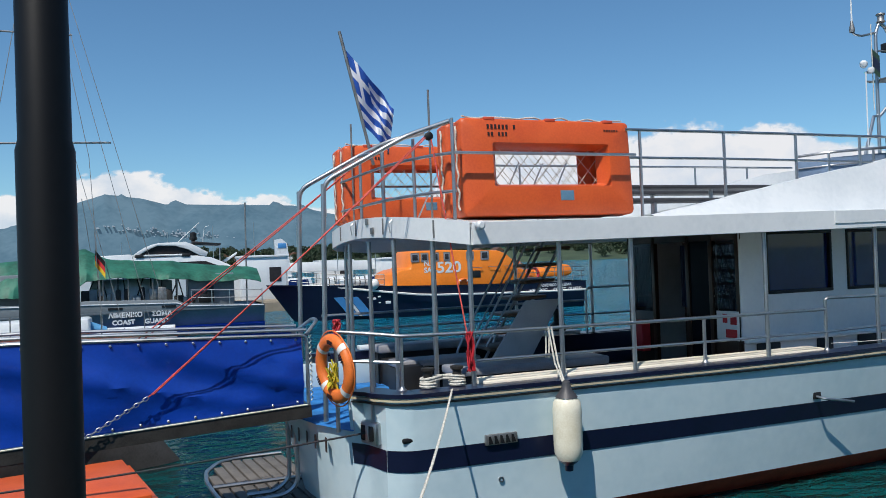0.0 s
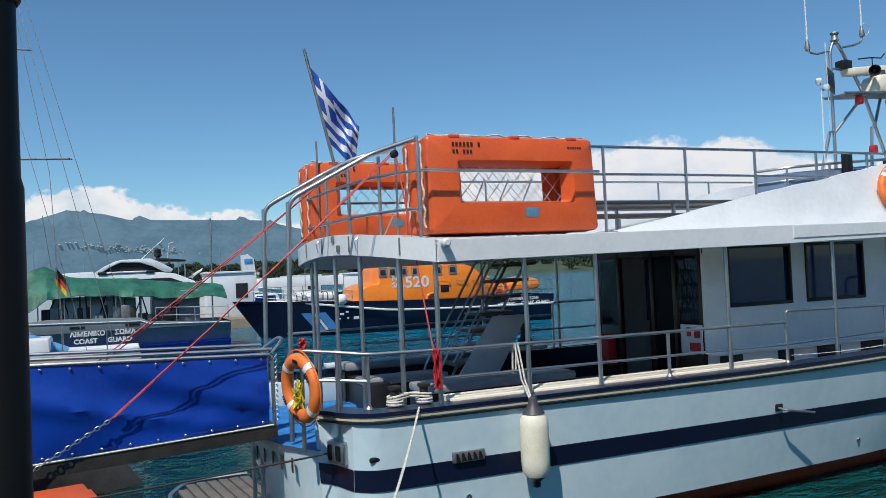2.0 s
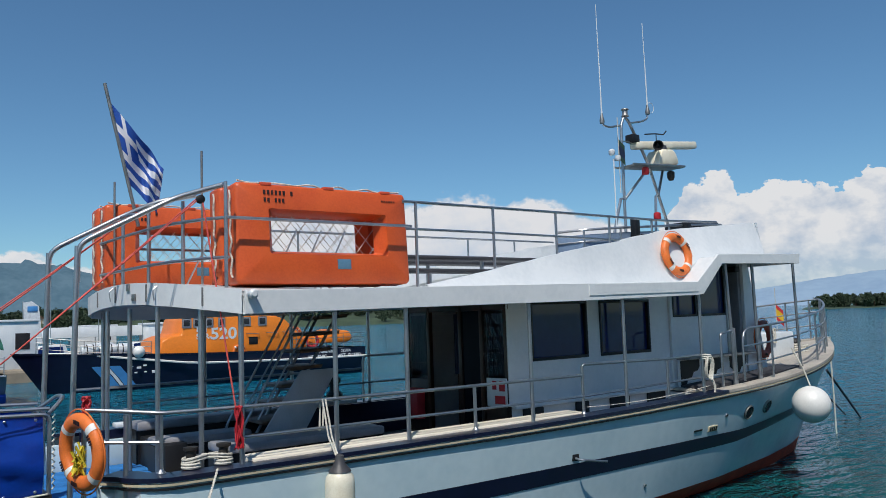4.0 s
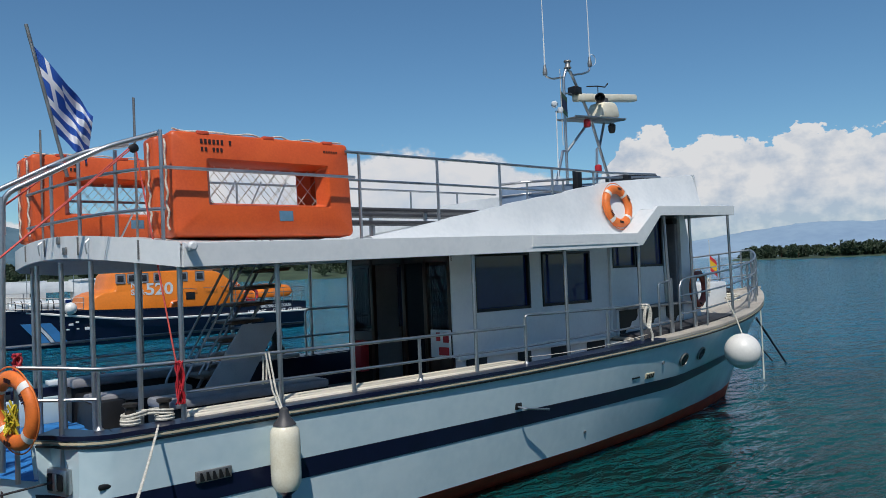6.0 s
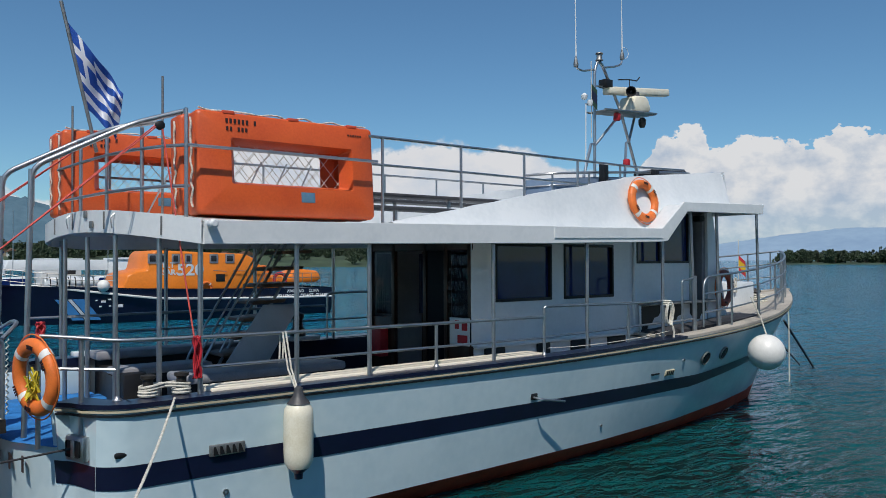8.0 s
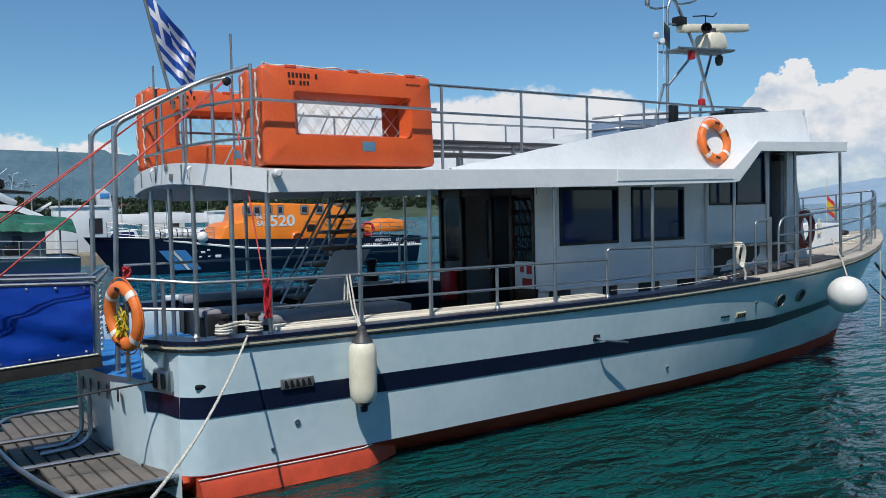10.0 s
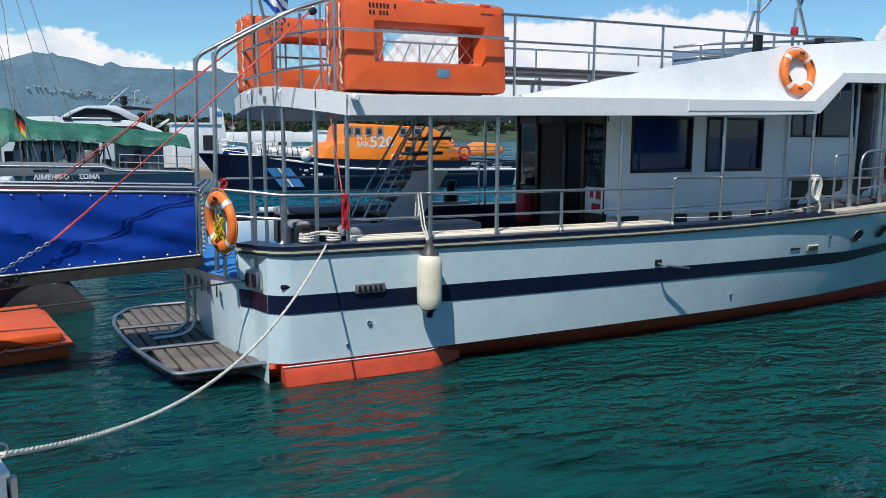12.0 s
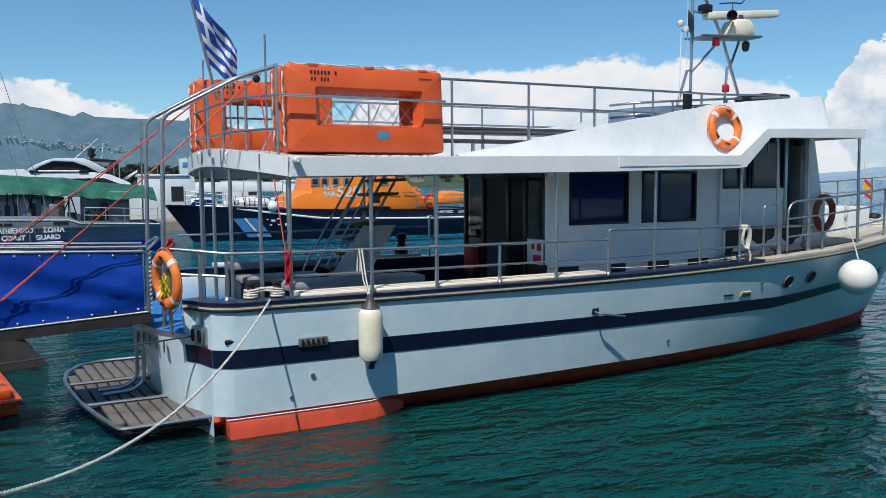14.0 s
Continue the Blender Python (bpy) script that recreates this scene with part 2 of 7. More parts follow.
def cloud_material(name, scale, edge, pale, shade):
    """Billowing cloud: its edge is broken by noise, its body shaded by softer noise, its foot lost in haze."""
    m = bpy.data.materials.new(name)
    m.use_nodes = True
    nt = m.node_tree
    nt.nodes.clear()
    out = nt.nodes.new("ShaderNodeOutputMaterial")
    geo = nt.nodes.new("ShaderNodeNewGeometry")
    mp = nt.nodes.new("ShaderNodeMapping")
    mp.inputs["Scale"].default_value = (1, 1, 1.4)
    nt.links.new(geo.outputs["Position"], mp.inputs["Vector"])
    depth, fade = nt.nodes.new("ShaderNodeAttribute"), nt.nodes.new("ShaderNodeAttribute")
    depth.attribute_name, fade.attribute_name = "depth", "fade"
    sums = depth.outputs["Fac"]
    for s, amount in ((scale, 0.9), (scale * 4.5, 0.32)):
        n = nt.nodes.new("ShaderNodeTexNoise")
        n.inputs["Scale"].default_value, n.inputs["Detail"].default_value, n.inputs["Roughness"].default_value = s, 6, 0.5
        nt.links.new(mp.outputs["Vector"], n.inputs["Vector"])
        add = nt.nodes.new("ShaderNodeMath")
        add.operation = "MULTIPLY_ADD"
        add.inputs[1].default_value = amount
        nt.links.new(n.outputs["Fac"], add.inputs[0])
        nt.links.new(sums, add.inputs[2])
        sums = add.outputs[0]
    mask = nt.nodes.new("ShaderNodeMapRange")
    mask.interpolation_type = "SMOOTHSTEP"
    mask.inputs["From Min"].default_value, mask.inputs["From Max"].default_value = 0.60, 0.60 + edge
    nt.links.new(sums, mask.inputs["Value"])
    thin = nt.nodes.new("ShaderNodeMath")
    thin.operation = "MULTIPLY"
    nt.links.new(mask.outputs["Result"], thin.inputs[0])
    nt.links.new(fade.outputs["Fac"], thin.inputs[1])
    # body shading: bright crowns, greyer hollows and foot
    n2 = nt.nodes.new("ShaderNodeTexNoise")
    n2.inputs["Scale"].default_value, n2.inputs["Detail"].default_value, n2.inputs["Roughness"].default_value = scale * 1.1, 8, 0.55
    nt.links.new(mp.outputs["Vector"], n2.inputs["Vector"])
    low = nt.nodes.new("ShaderNodeMath")
    low.operation = "MULTIPLY_ADD"
    low.inputs[1].default_value = -0.13
    nt.links.new(depth.outputs["Fac"], low.inputs[0])
    nt.links.new(n2.outputs["Fac"], low.inputs[2])
    ramp = nt.nodes.new("ShaderNodeValToRGB")
    ramp.color_ramp.elements[0].position, ramp.color_ramp.elements[1].position = 0.20, 0.50
    ramp.color_ramp.elements[0].color, ramp.color_ramp.elements[1].color = (*shade, 1), (*pale, 1)
    nt.links.new(low.outputs[0], ramp.inputs["Fac"])
    em, tr, mix = nt.nodes.new("ShaderNodeEmission"), nt.nodes.new("ShaderNodeBsdfTransparent"), nt.nodes.new("ShaderNodeMixShader")
    nt.links.new(ramp.outputs["Color"], em.inputs["Color"])
    nt.links.new(thin.outputs[0], mix.inputs["Fac"])
    nt.links.new(tr.outputs[0], mix.inputs[1])
    nt.links.new(em.outputs[0], mix.inputs[2])
    nt.links.new(mix.outputs[0], out.inputs["Surface"])
    return m


# haze over distance painted in as blue-grey colours that glow
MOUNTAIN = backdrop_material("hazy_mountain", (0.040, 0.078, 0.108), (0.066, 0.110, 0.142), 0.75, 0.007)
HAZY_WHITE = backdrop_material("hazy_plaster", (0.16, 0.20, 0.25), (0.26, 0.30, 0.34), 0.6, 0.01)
FAR_MOUNTAIN = backdrop_material("hazy_far_mountain", (0.13, 0.19, 0.27), (0.16, 0.225, 0.30), 0.7, 0.003)


# ---- mesh helpers ----
LOCAL = {}


def thing(name, base=(0, 0, 0), label="", category="", group="", kind="", local=False):
    """A top-level empty. Its parts are given in world coordinates, or in its own when local."""
    ob = new(name)
    ob.empty_display_size = 0.2
    ob.location = base
    LOCAL[ob] = Matrix() if local else Matrix.Translation(base).inverted()
    return tagged(ob, label, category, group, kind)


def finish(bm, mat, smooth, angle=40):
    me = bpy.data.meshes.new("mesh")
    for m in mat if isinstance(mat, (list, tuple)) else [mat]:
        me.materials.append(m)
    bmesh.ops.recalc_face_normals(bm, faces=bm.faces)
    if smooth:
        for f in bm.faces:
            f.smooth = True
        for e in bm.edges:
            if len(e.link_faces) == 2 and e.calc_face_angle(0) > radians(angle):
                e.smooth = False
    bm.to_mesh(me)
    bm.free()
    return me


def part(name, bm, mat, parent, label="", smooth=True):
    bm.transform(LOCAL[parent])
    ob = new(name, finish(bm, mat, smooth))
    ob.parent = parent
    LOCAL[ob] = LOCAL[parent]
    return tagged(ob, label)


def single(name, bm, mat, label, category, group="", kind="", smooth=True):
    """A thing that is one mesh, its origin at its lowest middle point."""
    lo = [min(v.co[i] for v in bm.verts) for i in range(3)]
    hi = [max(v.co[i] for v in bm.verts) for i in range(3)]
    base = Vector(((lo[0] + hi[0]) / 2, (lo[1] + hi[1]) / 2, lo[2]))
    bm.transform(Matrix.Translation(-base))
    ob = new(name, finish(bm, mat, smooth))
    ob.location = base
    return tagged(ob, label, category, group, kind)


def box(lo, hi, bevel=0.0, bm=None, m=None):
    own = bmesh.new()
    bmesh.ops.create_cube(own, size=1, matrix=Matrix.LocRotScale([(a + b) / 2 for a, b in zip(lo, hi)], None, [b - a for a, b in zip(lo, hi)]))
    if bevel:
        bmesh.ops.bevel(own, geom=own.edges[:], offset=bevel, segments=2, affect="EDGES", profile=0.5)
    if m:
        own.transform(m)
    return merge(bm, own)


def merge(bm, own):
    if bm is None:
        return own
    me = bpy.data.meshes.new("tmp")
    own.to_mesh(me)
    own.free()
    bm.from_mesh(me)
    bpy.data.meshes.remove(me)
    return bm


def tube(points, r, n=8, bm=None, closed=False, taper=None):
    """A round bar along a line of points."""
    bm = bm or bmesh.new()
    pts = [Vector(p) for p in points]
    rings, count = [], len(pts)
    up = None
    for i, p in enumerate(pts):
        a = pts[(i - 1) % count] if closed or i else p
        b = pts[(i + 1) % count] if closed or i < count - 1 else p
        d = (b - a).normalized()
        if up is None:
            up = d.orthogonal().normalized()
        side = d.cross(up).normalized()
        up = side.cross(d).normalized()
        rr = r if taper is None else r + (taper - r) * i / (count - 1)
        rings.append([bm.verts.new(p + rr * (math.cos(t) * up + math.sin(t) * side)) for t in [2 * math.pi * k / n for k in range(n)]])
    for i in range(count if closed else count - 1):
        u, v = rings[i], rings[(i + 1) % count]
        for k in range(n):
            bm.faces.new((u[k], u[(k + 1) % n], v[(k + 1) % n], v[k]))
    if not closed:
        bm.faces.new(rings[0])
        bm.faces.new(rings[-1][::-1])
    return bm


def bend(points, r=0.08, k=4):
    """Rounds the inner corners of a line of points."""
    pts = [Vector(p) for p in points]
    out = [pts[0]]
    for a, b, c in zip(pts, pts[1:], pts[2:]):
        d1, d2 = min(r, (a - b).length * 0.45), min(r, (c - b).length * 0.45)
        p, q = b + (a - b).normalized() * d1, b + (c - b).normalized() * d2
        for i in range(k + 1):
            t = i / k
            out.append((1 - t) ** 2 * p + 2 * t * (1 - t) * b + t * t * q)
    return out + [pts[-1]]


def sag(a, b, drop, n=16):
    a, b = Vector(a), Vector(b)
    return [a.lerp(b, i / n) - Vector((0, 0, drop * 4 * (i / n) * (1 - i / n))) for i in range(n + 1)]


def grid(rows, bm=None):
    """Skins rows of points into a sheet."""
    bm = bm or bmesh.new()
    vs = [[bm.verts.new(p) for p in row] for row in rows]
    for r, s in zip(vs, vs[1:]):
        for i in range(len(r) - 1):
            bm.faces.new((r[i], r[i + 1], s[i + 1], s[i]))
    return bm


def thick(bm, t):
    """Gives a sheet a thickness."""
    bmesh.ops.recalc_face_normals(bm, faces=bm.faces)
    bmesh.ops.solidify(bm, geom=bm.faces[:], thickness=t)
    return bm


def plate(outline, a, b, axis="z", bm=None, bevel=0.0):
    """A flat outline pushed from a to b along an axis. The outline gives the other two coordinates in order."""
    own = bmesh.new()
    place = {"x": lambda p, c: (c, p[0], p[1]), "y": lambda p, c: (p[0], c, p[1]), "z": lambda p, c: (p[0], p[1], c)}[axis]
    lo, hi = [own.verts.new(place(p, a)) for p in outline], [own.verts.new(place(p, b)) for p in outline]
    own.faces.new(lo)
    own.faces.new(hi[::-1])
    for i in range(len(lo)):
        j = (i + 1) % len(lo)
        own.faces.new((lo[i], hi[i], hi[j], lo[j]))
    if bevel:
        bmesh.ops.recalc_face_normals(own, faces=own.faces)
        bmesh.ops.bevel(own, geom=own.edges[:], offset=bevel, segments=2, affect="EDGES", profile=0.5)
    return merge(bm, own)


def lathe(profile, n=20, m=None, bm=None):
    """Turns a profile of (radius, height) about z."""
    own = bmesh.new()
    rows = [[own.verts.new((r * math.cos(t), r * math.sin(t), z)) for t in [2 * math.pi * k / n for k in range(n)]] for r, z in profile]
    for u, v in zip(rows, rows[1:]):
        for k in range(n):
            own.faces.new((u[k], u[(k + 1) % n], v[(k + 1) % n], v[k]))
    own.faces.new(rows[0])
    own.faces.new(rows[-1])
    if m:
        own.transform(m)
    return merge(bm, own)


def letters(text, size, m, mat, parent, name="lettering", stretch=1.0, bold=0.0, label=""):
    """Raised writing as a mesh: it reads along the local x of m and stands up along its y."""
    cu = bpy.data.curves.new("text", "FONT")
    cu.body, cu.size, cu.extrude, cu.offset = text, size, 0.004, bold
    tmp = bpy.data.objects.new("text", cu)
    me = bpy.data.meshes.new_from_object(tmp)
    bpy.data.objects.remove(tmp)
    me.materials.clear()
    me.materials.append(mat)
    me.transform(LOCAL[parent] @ m @ Matrix.Diagonal((stretch, 1, 1, 1)))
    ob = new(name, me)
    ob.parent = parent
    LOCAL[ob] = LOCAL[parent]
    return tagged(ob, label)


def bars(spots, face, mat, parent, name="lettering_bar", depth=0.004):
    """Plain bars in place of writing: (u, v, width, height) on a face given by a matrix."""
    for u, v, w, h in spots:
        part(name, box((u, v, -depth), (u + w, v + h, depth), m=face), mat, parent, smooth=False)


UPRIGHT = pose(0, 0, 0, 90)

# ---- sea, sky and distance ----
def ring_point(az, el, dist):
    a = radians(az)
    return Vector((dist * math.sin(a), dist * math.cos(a), dist * math.tan(radians(el))))


def smooth_heights(keys, az):
    xs, ys = [k[0] for k in keys], [k[1] for k in keys]
    return float(np.interp(az, xs, ys))


def build_sea():
    own = bmesh.new()
    radii = [0, 30, 90, 300, 1200, 4700]
    n = 64
    rows = [[own.verts.new((r * math.cos(2 * math.pi * k / n), r * math.sin(2 * math.pi * k / n), WATER)) for k in range(n)] for r in radii[1:]]
    mid = own.verts.new((0, 0, WATER))
    for k in range(n):
        own.faces.new((mid, rows[0][k], rows[0][(k + 1) % n]))
    for u, v in zip(rows, rows[1:]):
        for k in range(n):
            own.faces.new((u[k], v[k], v[(k + 1) % n], u[(k + 1) % n]))
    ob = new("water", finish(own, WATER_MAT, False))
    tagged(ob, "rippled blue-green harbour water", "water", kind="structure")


def build_range(name, keys, dist, rough, mat, label, seed):
    """A mountain chain as a folded sheet from the shore up to its ridge and down behind."""
    rows = []
    lo, hi = keys[0][0], keys[-1][0]
    steps = int((hi - lo) / 0.35)
    for j in range(9):
        t = j / 8
        row = []
        for i in range(steps + 1):
            az = lo + (hi - lo) * i / steps
            el = smooth_heights(keys, az) + rough * noise.fractal((az * 0.35, seed, 0), 0.8, 2.0, 5)
            d = dist * (1 + 0.18 * t)
            h = math.tan(radians(max(el, 0.05))) * dist * 1.18 * math.sin(min(t, 1) * math.pi / 2) ** 0.8
            fold = 0 if j in (0, 7, 8) else 0.13 * h * noise.fractal((az * 0.9, t * 4, seed), 0.9, 2.0, 4)
            p = ring_point(az, 0, d)
            row.append((p.x, p.y, WATER - 0.5 + h + fold))
        rows.append(row)
    rows.append([(p[0] * 1.1, p[1] * 1.1, WATER - 1) for p in rows[-1]])
    ob = new(name, finish(grid(rows), mat, True, 180))
    tagged(ob, label, "mountain", kind="structure")


def build_cloud(name, lo, hi, tops, dist, mat, label, foot=0.3):
    """A far sheet of cloud, curved round the place. tops: heights of its upper edge by bearing, in degrees."""
    bm = bmesh.new()
    rows, depth, fade = [], [], []
    steps = int((hi - lo) / 0.5)
    for j in range(31):
        el = -0.5 + 13.5 * j / 30
        row = []
        for i in range(steps + 1):
            az = lo + (hi - lo) * i / steps
            row.append(ring_point(az, el, dist))
            side = min(1.0, (az - lo) / 6.0, (hi - az) / 6.0)
            depth.append((smooth_heights(tops, az) - el) * 0.28 - (1 - side) * 2.0)
            fade.append(foot + (1 - foot) * min(1.0, max(0.0, (el - 1.2) / 3.6)))
        rows.append(row)
    grid(rows, bm)
    me = finish(bm, mat, False)
    at = me.attributes.new("depth", "FLOAT", "POINT")
    at.data.foreach_set("value", depth)
    at = me.attributes.new("fade", "FLOAT", "POINT")
    at.data.foreach_set("value", fade)
    ob = new(name, me)
    ob.visible_shadow = False
    tagged(ob, label, "cloud", kind="structure")


build_sea()
build_cloud("backdrop_cloud_bank", 47, 112, [(47, 5.6), (51, 6.0), (53.2, 7.2), (54.2, 9.2), (57.0, 9.5), (57.6, 7.9), (59, 8.0), (61.7, 8.2), (63.9, 7.7), (65.5, 8.6), (67, 8.4), (70, 7.9), (78, 8.4), (90, 7), (112, 6)], 4500,
            cloud_material("cumulus", 0.006, 0.05, (0.80, 0.81, 0.83), (0.46, 0.55, 0.68)), "white cumulus bank low over the horizon", 0.8)
build_cloud("backdrop_cloud_veil", 16, 56, [(16, 6.5), (22, 8.2), (28, 8.6), (34, 8.4), (38, 8.6), (42, 8.4), (45, 8.2), (48, 7.0), (56, 5.5)], 4450,
            cloud_material("stratus", 0.0035, 0.16, (0.78, 0.79, 0.82), (0.58, 0.66, 0.77)), "pale flat cloud layer above the headland", 0.8)
build_cloud("backdrop_cloud_west", -45, 20, [(-45, 5), (-20, 4.2), (-12, 4.8), (-7, 5.6), (-5, 6.3), (-3.1, 6.9), (-2.2, 6.5), (-0.4, 6.9), (1.6, 6.4), (4.1, 5.6), (6.7, 4.9), (10, 4.2), (20, 3.0)], 4400,
            cloud_material("hill_cloud", 0.004, 0.12, (0.80, 0.81, 0.83), (0.50, 0.60, 0.72)), "small white clouds over the mountain ridge", 0.8)
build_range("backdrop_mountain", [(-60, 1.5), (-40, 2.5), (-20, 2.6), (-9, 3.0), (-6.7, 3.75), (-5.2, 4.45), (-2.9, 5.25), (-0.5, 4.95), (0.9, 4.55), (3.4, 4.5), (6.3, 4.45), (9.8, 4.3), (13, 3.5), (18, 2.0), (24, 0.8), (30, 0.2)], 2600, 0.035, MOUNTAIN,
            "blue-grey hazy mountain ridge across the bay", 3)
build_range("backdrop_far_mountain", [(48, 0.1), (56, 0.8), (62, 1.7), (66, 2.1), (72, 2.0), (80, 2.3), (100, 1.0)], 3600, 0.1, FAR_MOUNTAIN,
            "pale blue hazy distant mountain range", 11)


def build_shore(name, keys, dist, label, seed):
    """Low land: a sheet that rises from the water's edge."""
    lo, hi = keys[0][0], keys[-1][0]
    steps = int((hi - lo) / 0.25)
    rows = []
    for t in (0, 0.05, 0.3, 0.6, 1.0, 1.3):
        row = []
        for i in range(steps + 1):
            az = lo + (hi - lo) * i / steps
            h = math.tan(radians(smooth_heights(keys, az))) * dist
            p = ring_point(az, 0, dist * (1 + 0.35 * t))
            row.append((p.x, p.y, WATER - 0.3 + h * min(1, t) ** 0.7 * (1 + 0.25 * noise.noise((az * 0.8, t * 3, seed))) + (0.6 if t > 0 else 0)))
        rows.append(row)
    ob = new(name, finish(grid(rows), LAND, True, 180))
    tagged(ob, label, "land", kind="structure")


build_shore("ground_headland", [(-40, 0.8), (-10, 1.2), (0, 1.5), (10, 1.5), (18, 1.7), (25, 1.75), (29, 1.6), (33, 1.2), (36.5, 0.4), (38, 0.02)], 420, "green wooded headland behind the harbour", 5)
build_shore("ground_islet", [(61.6, 0.02), (62.5, 0.15), (66, 0.2), (75, 0.3), (95, 0.3)], 520, "low green islet with a pale shore", 8)


def leaf_clump(bm, centre, r, count):
    for _ in range(count):
        v = Vector((random.gauss(0, 1), random.gauss(0, 1), random.gauss(0, 1))).normalized() * r * random.uniform(0.5, 1.0)
        q = Euler((random.uniform(0, 6), random.uniform(0, 6), random.uniform(0, 6))).to_matrix()
        s = r * random.uniform(0.16, 0.34)
        corners = [centre + v + q @ Vector(c) * s for c in ((-1, -0.6, 0), (1, -0.6, 0.2), (0.9, 0.7, 0), (-0.8, 0.6, 0.25))]
        bm.faces.new([bm.verts.new(c) for c in corners])


def build_tree(base, h, w, cypress=False):
    t = thing("tree", base, "dark slender cypress on the far shore" if cypress else "dark green tree on the far shore", "tree", "trees on the far shore")
    b = Vector(base)
    part("trunk", tube([b, b + Vector((0.1, 0, h * 0.4)), b + Vector((0, 0.1, h * 0.75))], h * 0.03, 6, taper=h * 0.012), DARK_WOOD, t)
    bm = bmesh.new()
    for _ in range(7 if cypress else 11):
        k = random.random()
        z = h * (0.15 + 0.8 * k) if cypress else h * (0.25 + 0.65 * k)
        spread = w * (0.25 * (1.1 - k) if cypress else 0.5 * math.sin(math.pi * (0.25 + 0.65 * k)))
        c = b + Vector((random.uniform(-1, 1) * spread, random.uniform(-1, 1) * spread, z))
        leaf_clump(bm, c, w * (0.3 if cypress else 0.27), 40)
    part("crown", bm, LEAF, t, smooth=False)


def build_far_trees():
    for az in [62.4 + 0.17 * i for i in range(150)]:
        p = ring_point(az + random.uniform(-0.15, 0.15), 0, random.uniform(535, 600))
        tall = random.random() < 0.1
        h = random.uniform(5, 8.0) * (1.3 if tall else 1) * min(1, 0.6 + (az - 62) * 0.25)
        build_tree((p.x, p.y, WATER + 1.0), h, h * (0.35 if tall else 1.35), tall)
    for i in range(190):
        az = 1 + 34.5 * (i + random.uniform(-0.5, 0.5)) / 190
        back = random.random() ** 0.7
        p = ring_point(az, 0, 424 + 130 * back)
        h = random.uniform(4, 8)
        rise = math.tan(radians(float(np.interp(az, [0, 10, 18, 25, 29, 33, 36], [1.5, 1.5, 1.7, 1.75, 1.6, 1.2, 0.4])))) * 420
        build_tree((p.x, p.y, WATER + 0.3 + rise * min(1.0, (0.03 + back * 0.85)) ** 0.7 * 0.9), h, h * 1.2)


# ---- passenger boat ----
YC = 2.3
SHEER = lambda x: 1.58 + (0.46 * ((x - 4) / 11) ** 2.2 if x > 4 else 0)


def beam_cap(x):
    if x < 9.5:
        return 2.27 + 0.05 * math.sin(math.pi * max(x, 0) / 9.5) + 0.03 * max(x, 0) / 9.5
    return 2.3 * max(0.0, 1 - ((x - 9.5) / 7.4) ** 2.33)


def beam_chine(x):
    return float(np.interp(x, [0, 2.2, 5, 7.5, 9.7, 12, 13.5, 14.6, 15.4], [2.22, 2.2, 2.1, 1.98, 1.74, 1.28, 0.88, 0.45, 0.0]))


def beam_water(x):
    return float(np.interp(x, [0, 2.5, 4.4, 6.6, 9.7, 12.5, 14.3, 15.1], [1.8, 1.82, 1.85, 1.76, 1.48, 1.02, 0.5, 0.0]))


CHINE_Z, CAP_END, CHINE_END, WATER_END = 0.17, 16.9, 15.4, 15.1


def hull_point(s, k, side):
    """s: 0 at the stern to 1 at the stem. k: 0 at the cap to 1 at the chine, 2 at the waterline, 3 under water."""
    xa, xb, xc = s * CAP_END, s * CHINE_END, s * WATER_END
    if k <= 1:
        x = xa + (xb - xa) * k
        zt = SHEER(xa)
        z = zt + (CHINE_Z - zt) * k
        full = k
        b = beam_cap(xa) + (beam_chine(xb) - beam_cap(xa)) * full - (0.16 * (1 - xa / 0.32) ** 2 if xa < 0.32 else 0)
    elif k <= 2:
        x, z, b = xb + (xc - xb) * (k - 1), CHINE_Z + (WATER - CHINE_Z) * (k - 1), beam_chine(xb) + (beam_water(xc) - beam_chine(xb)) * (k - 1)
    else:
        x, z, b = xc * (1 - 0.05 * (k - 2)), WATER - 0.6 * (k - 2), beam_water(xc) * (1 - 0.5 * (k - 2))
    return Vector((x, YC + side * b, z))


def stern_x(y, z):
    out = float(np.interp(abs(y - YC), [0, 0.3, 1.1, 1.7, 1.86, 2.27], [0.79, 0.75, 0.55, 0.24, 0.12, 0.0]))
    return -out * (0.60 + 0.33 * z)


def stations():
    return [0, 0.003, 0.006, 0.010, 0.014] + [i / 60 for i in range(1, 61)]


def stripe_k(s, z):
    zt = SHEER(s * CAP_END)
    return (zt - z) / (zt - CHINE_Z)


def strip(s1, k0, k1, side, proud, m=2):
    """A band that lies on the hull between two heights."""
    rows = []
    for j in range(m + 1):
        row = []
        for s in [v for v in stations() if v <= s1]:
            a, b = (k(s) if callable(k) else k for k in (k0, k1))
            p = hull_point(s, a + (b - a) * j / m, side)
            row.append(p + Vector((0, side * proud, 0)))
        rows.append(row)
    return grid(rows)


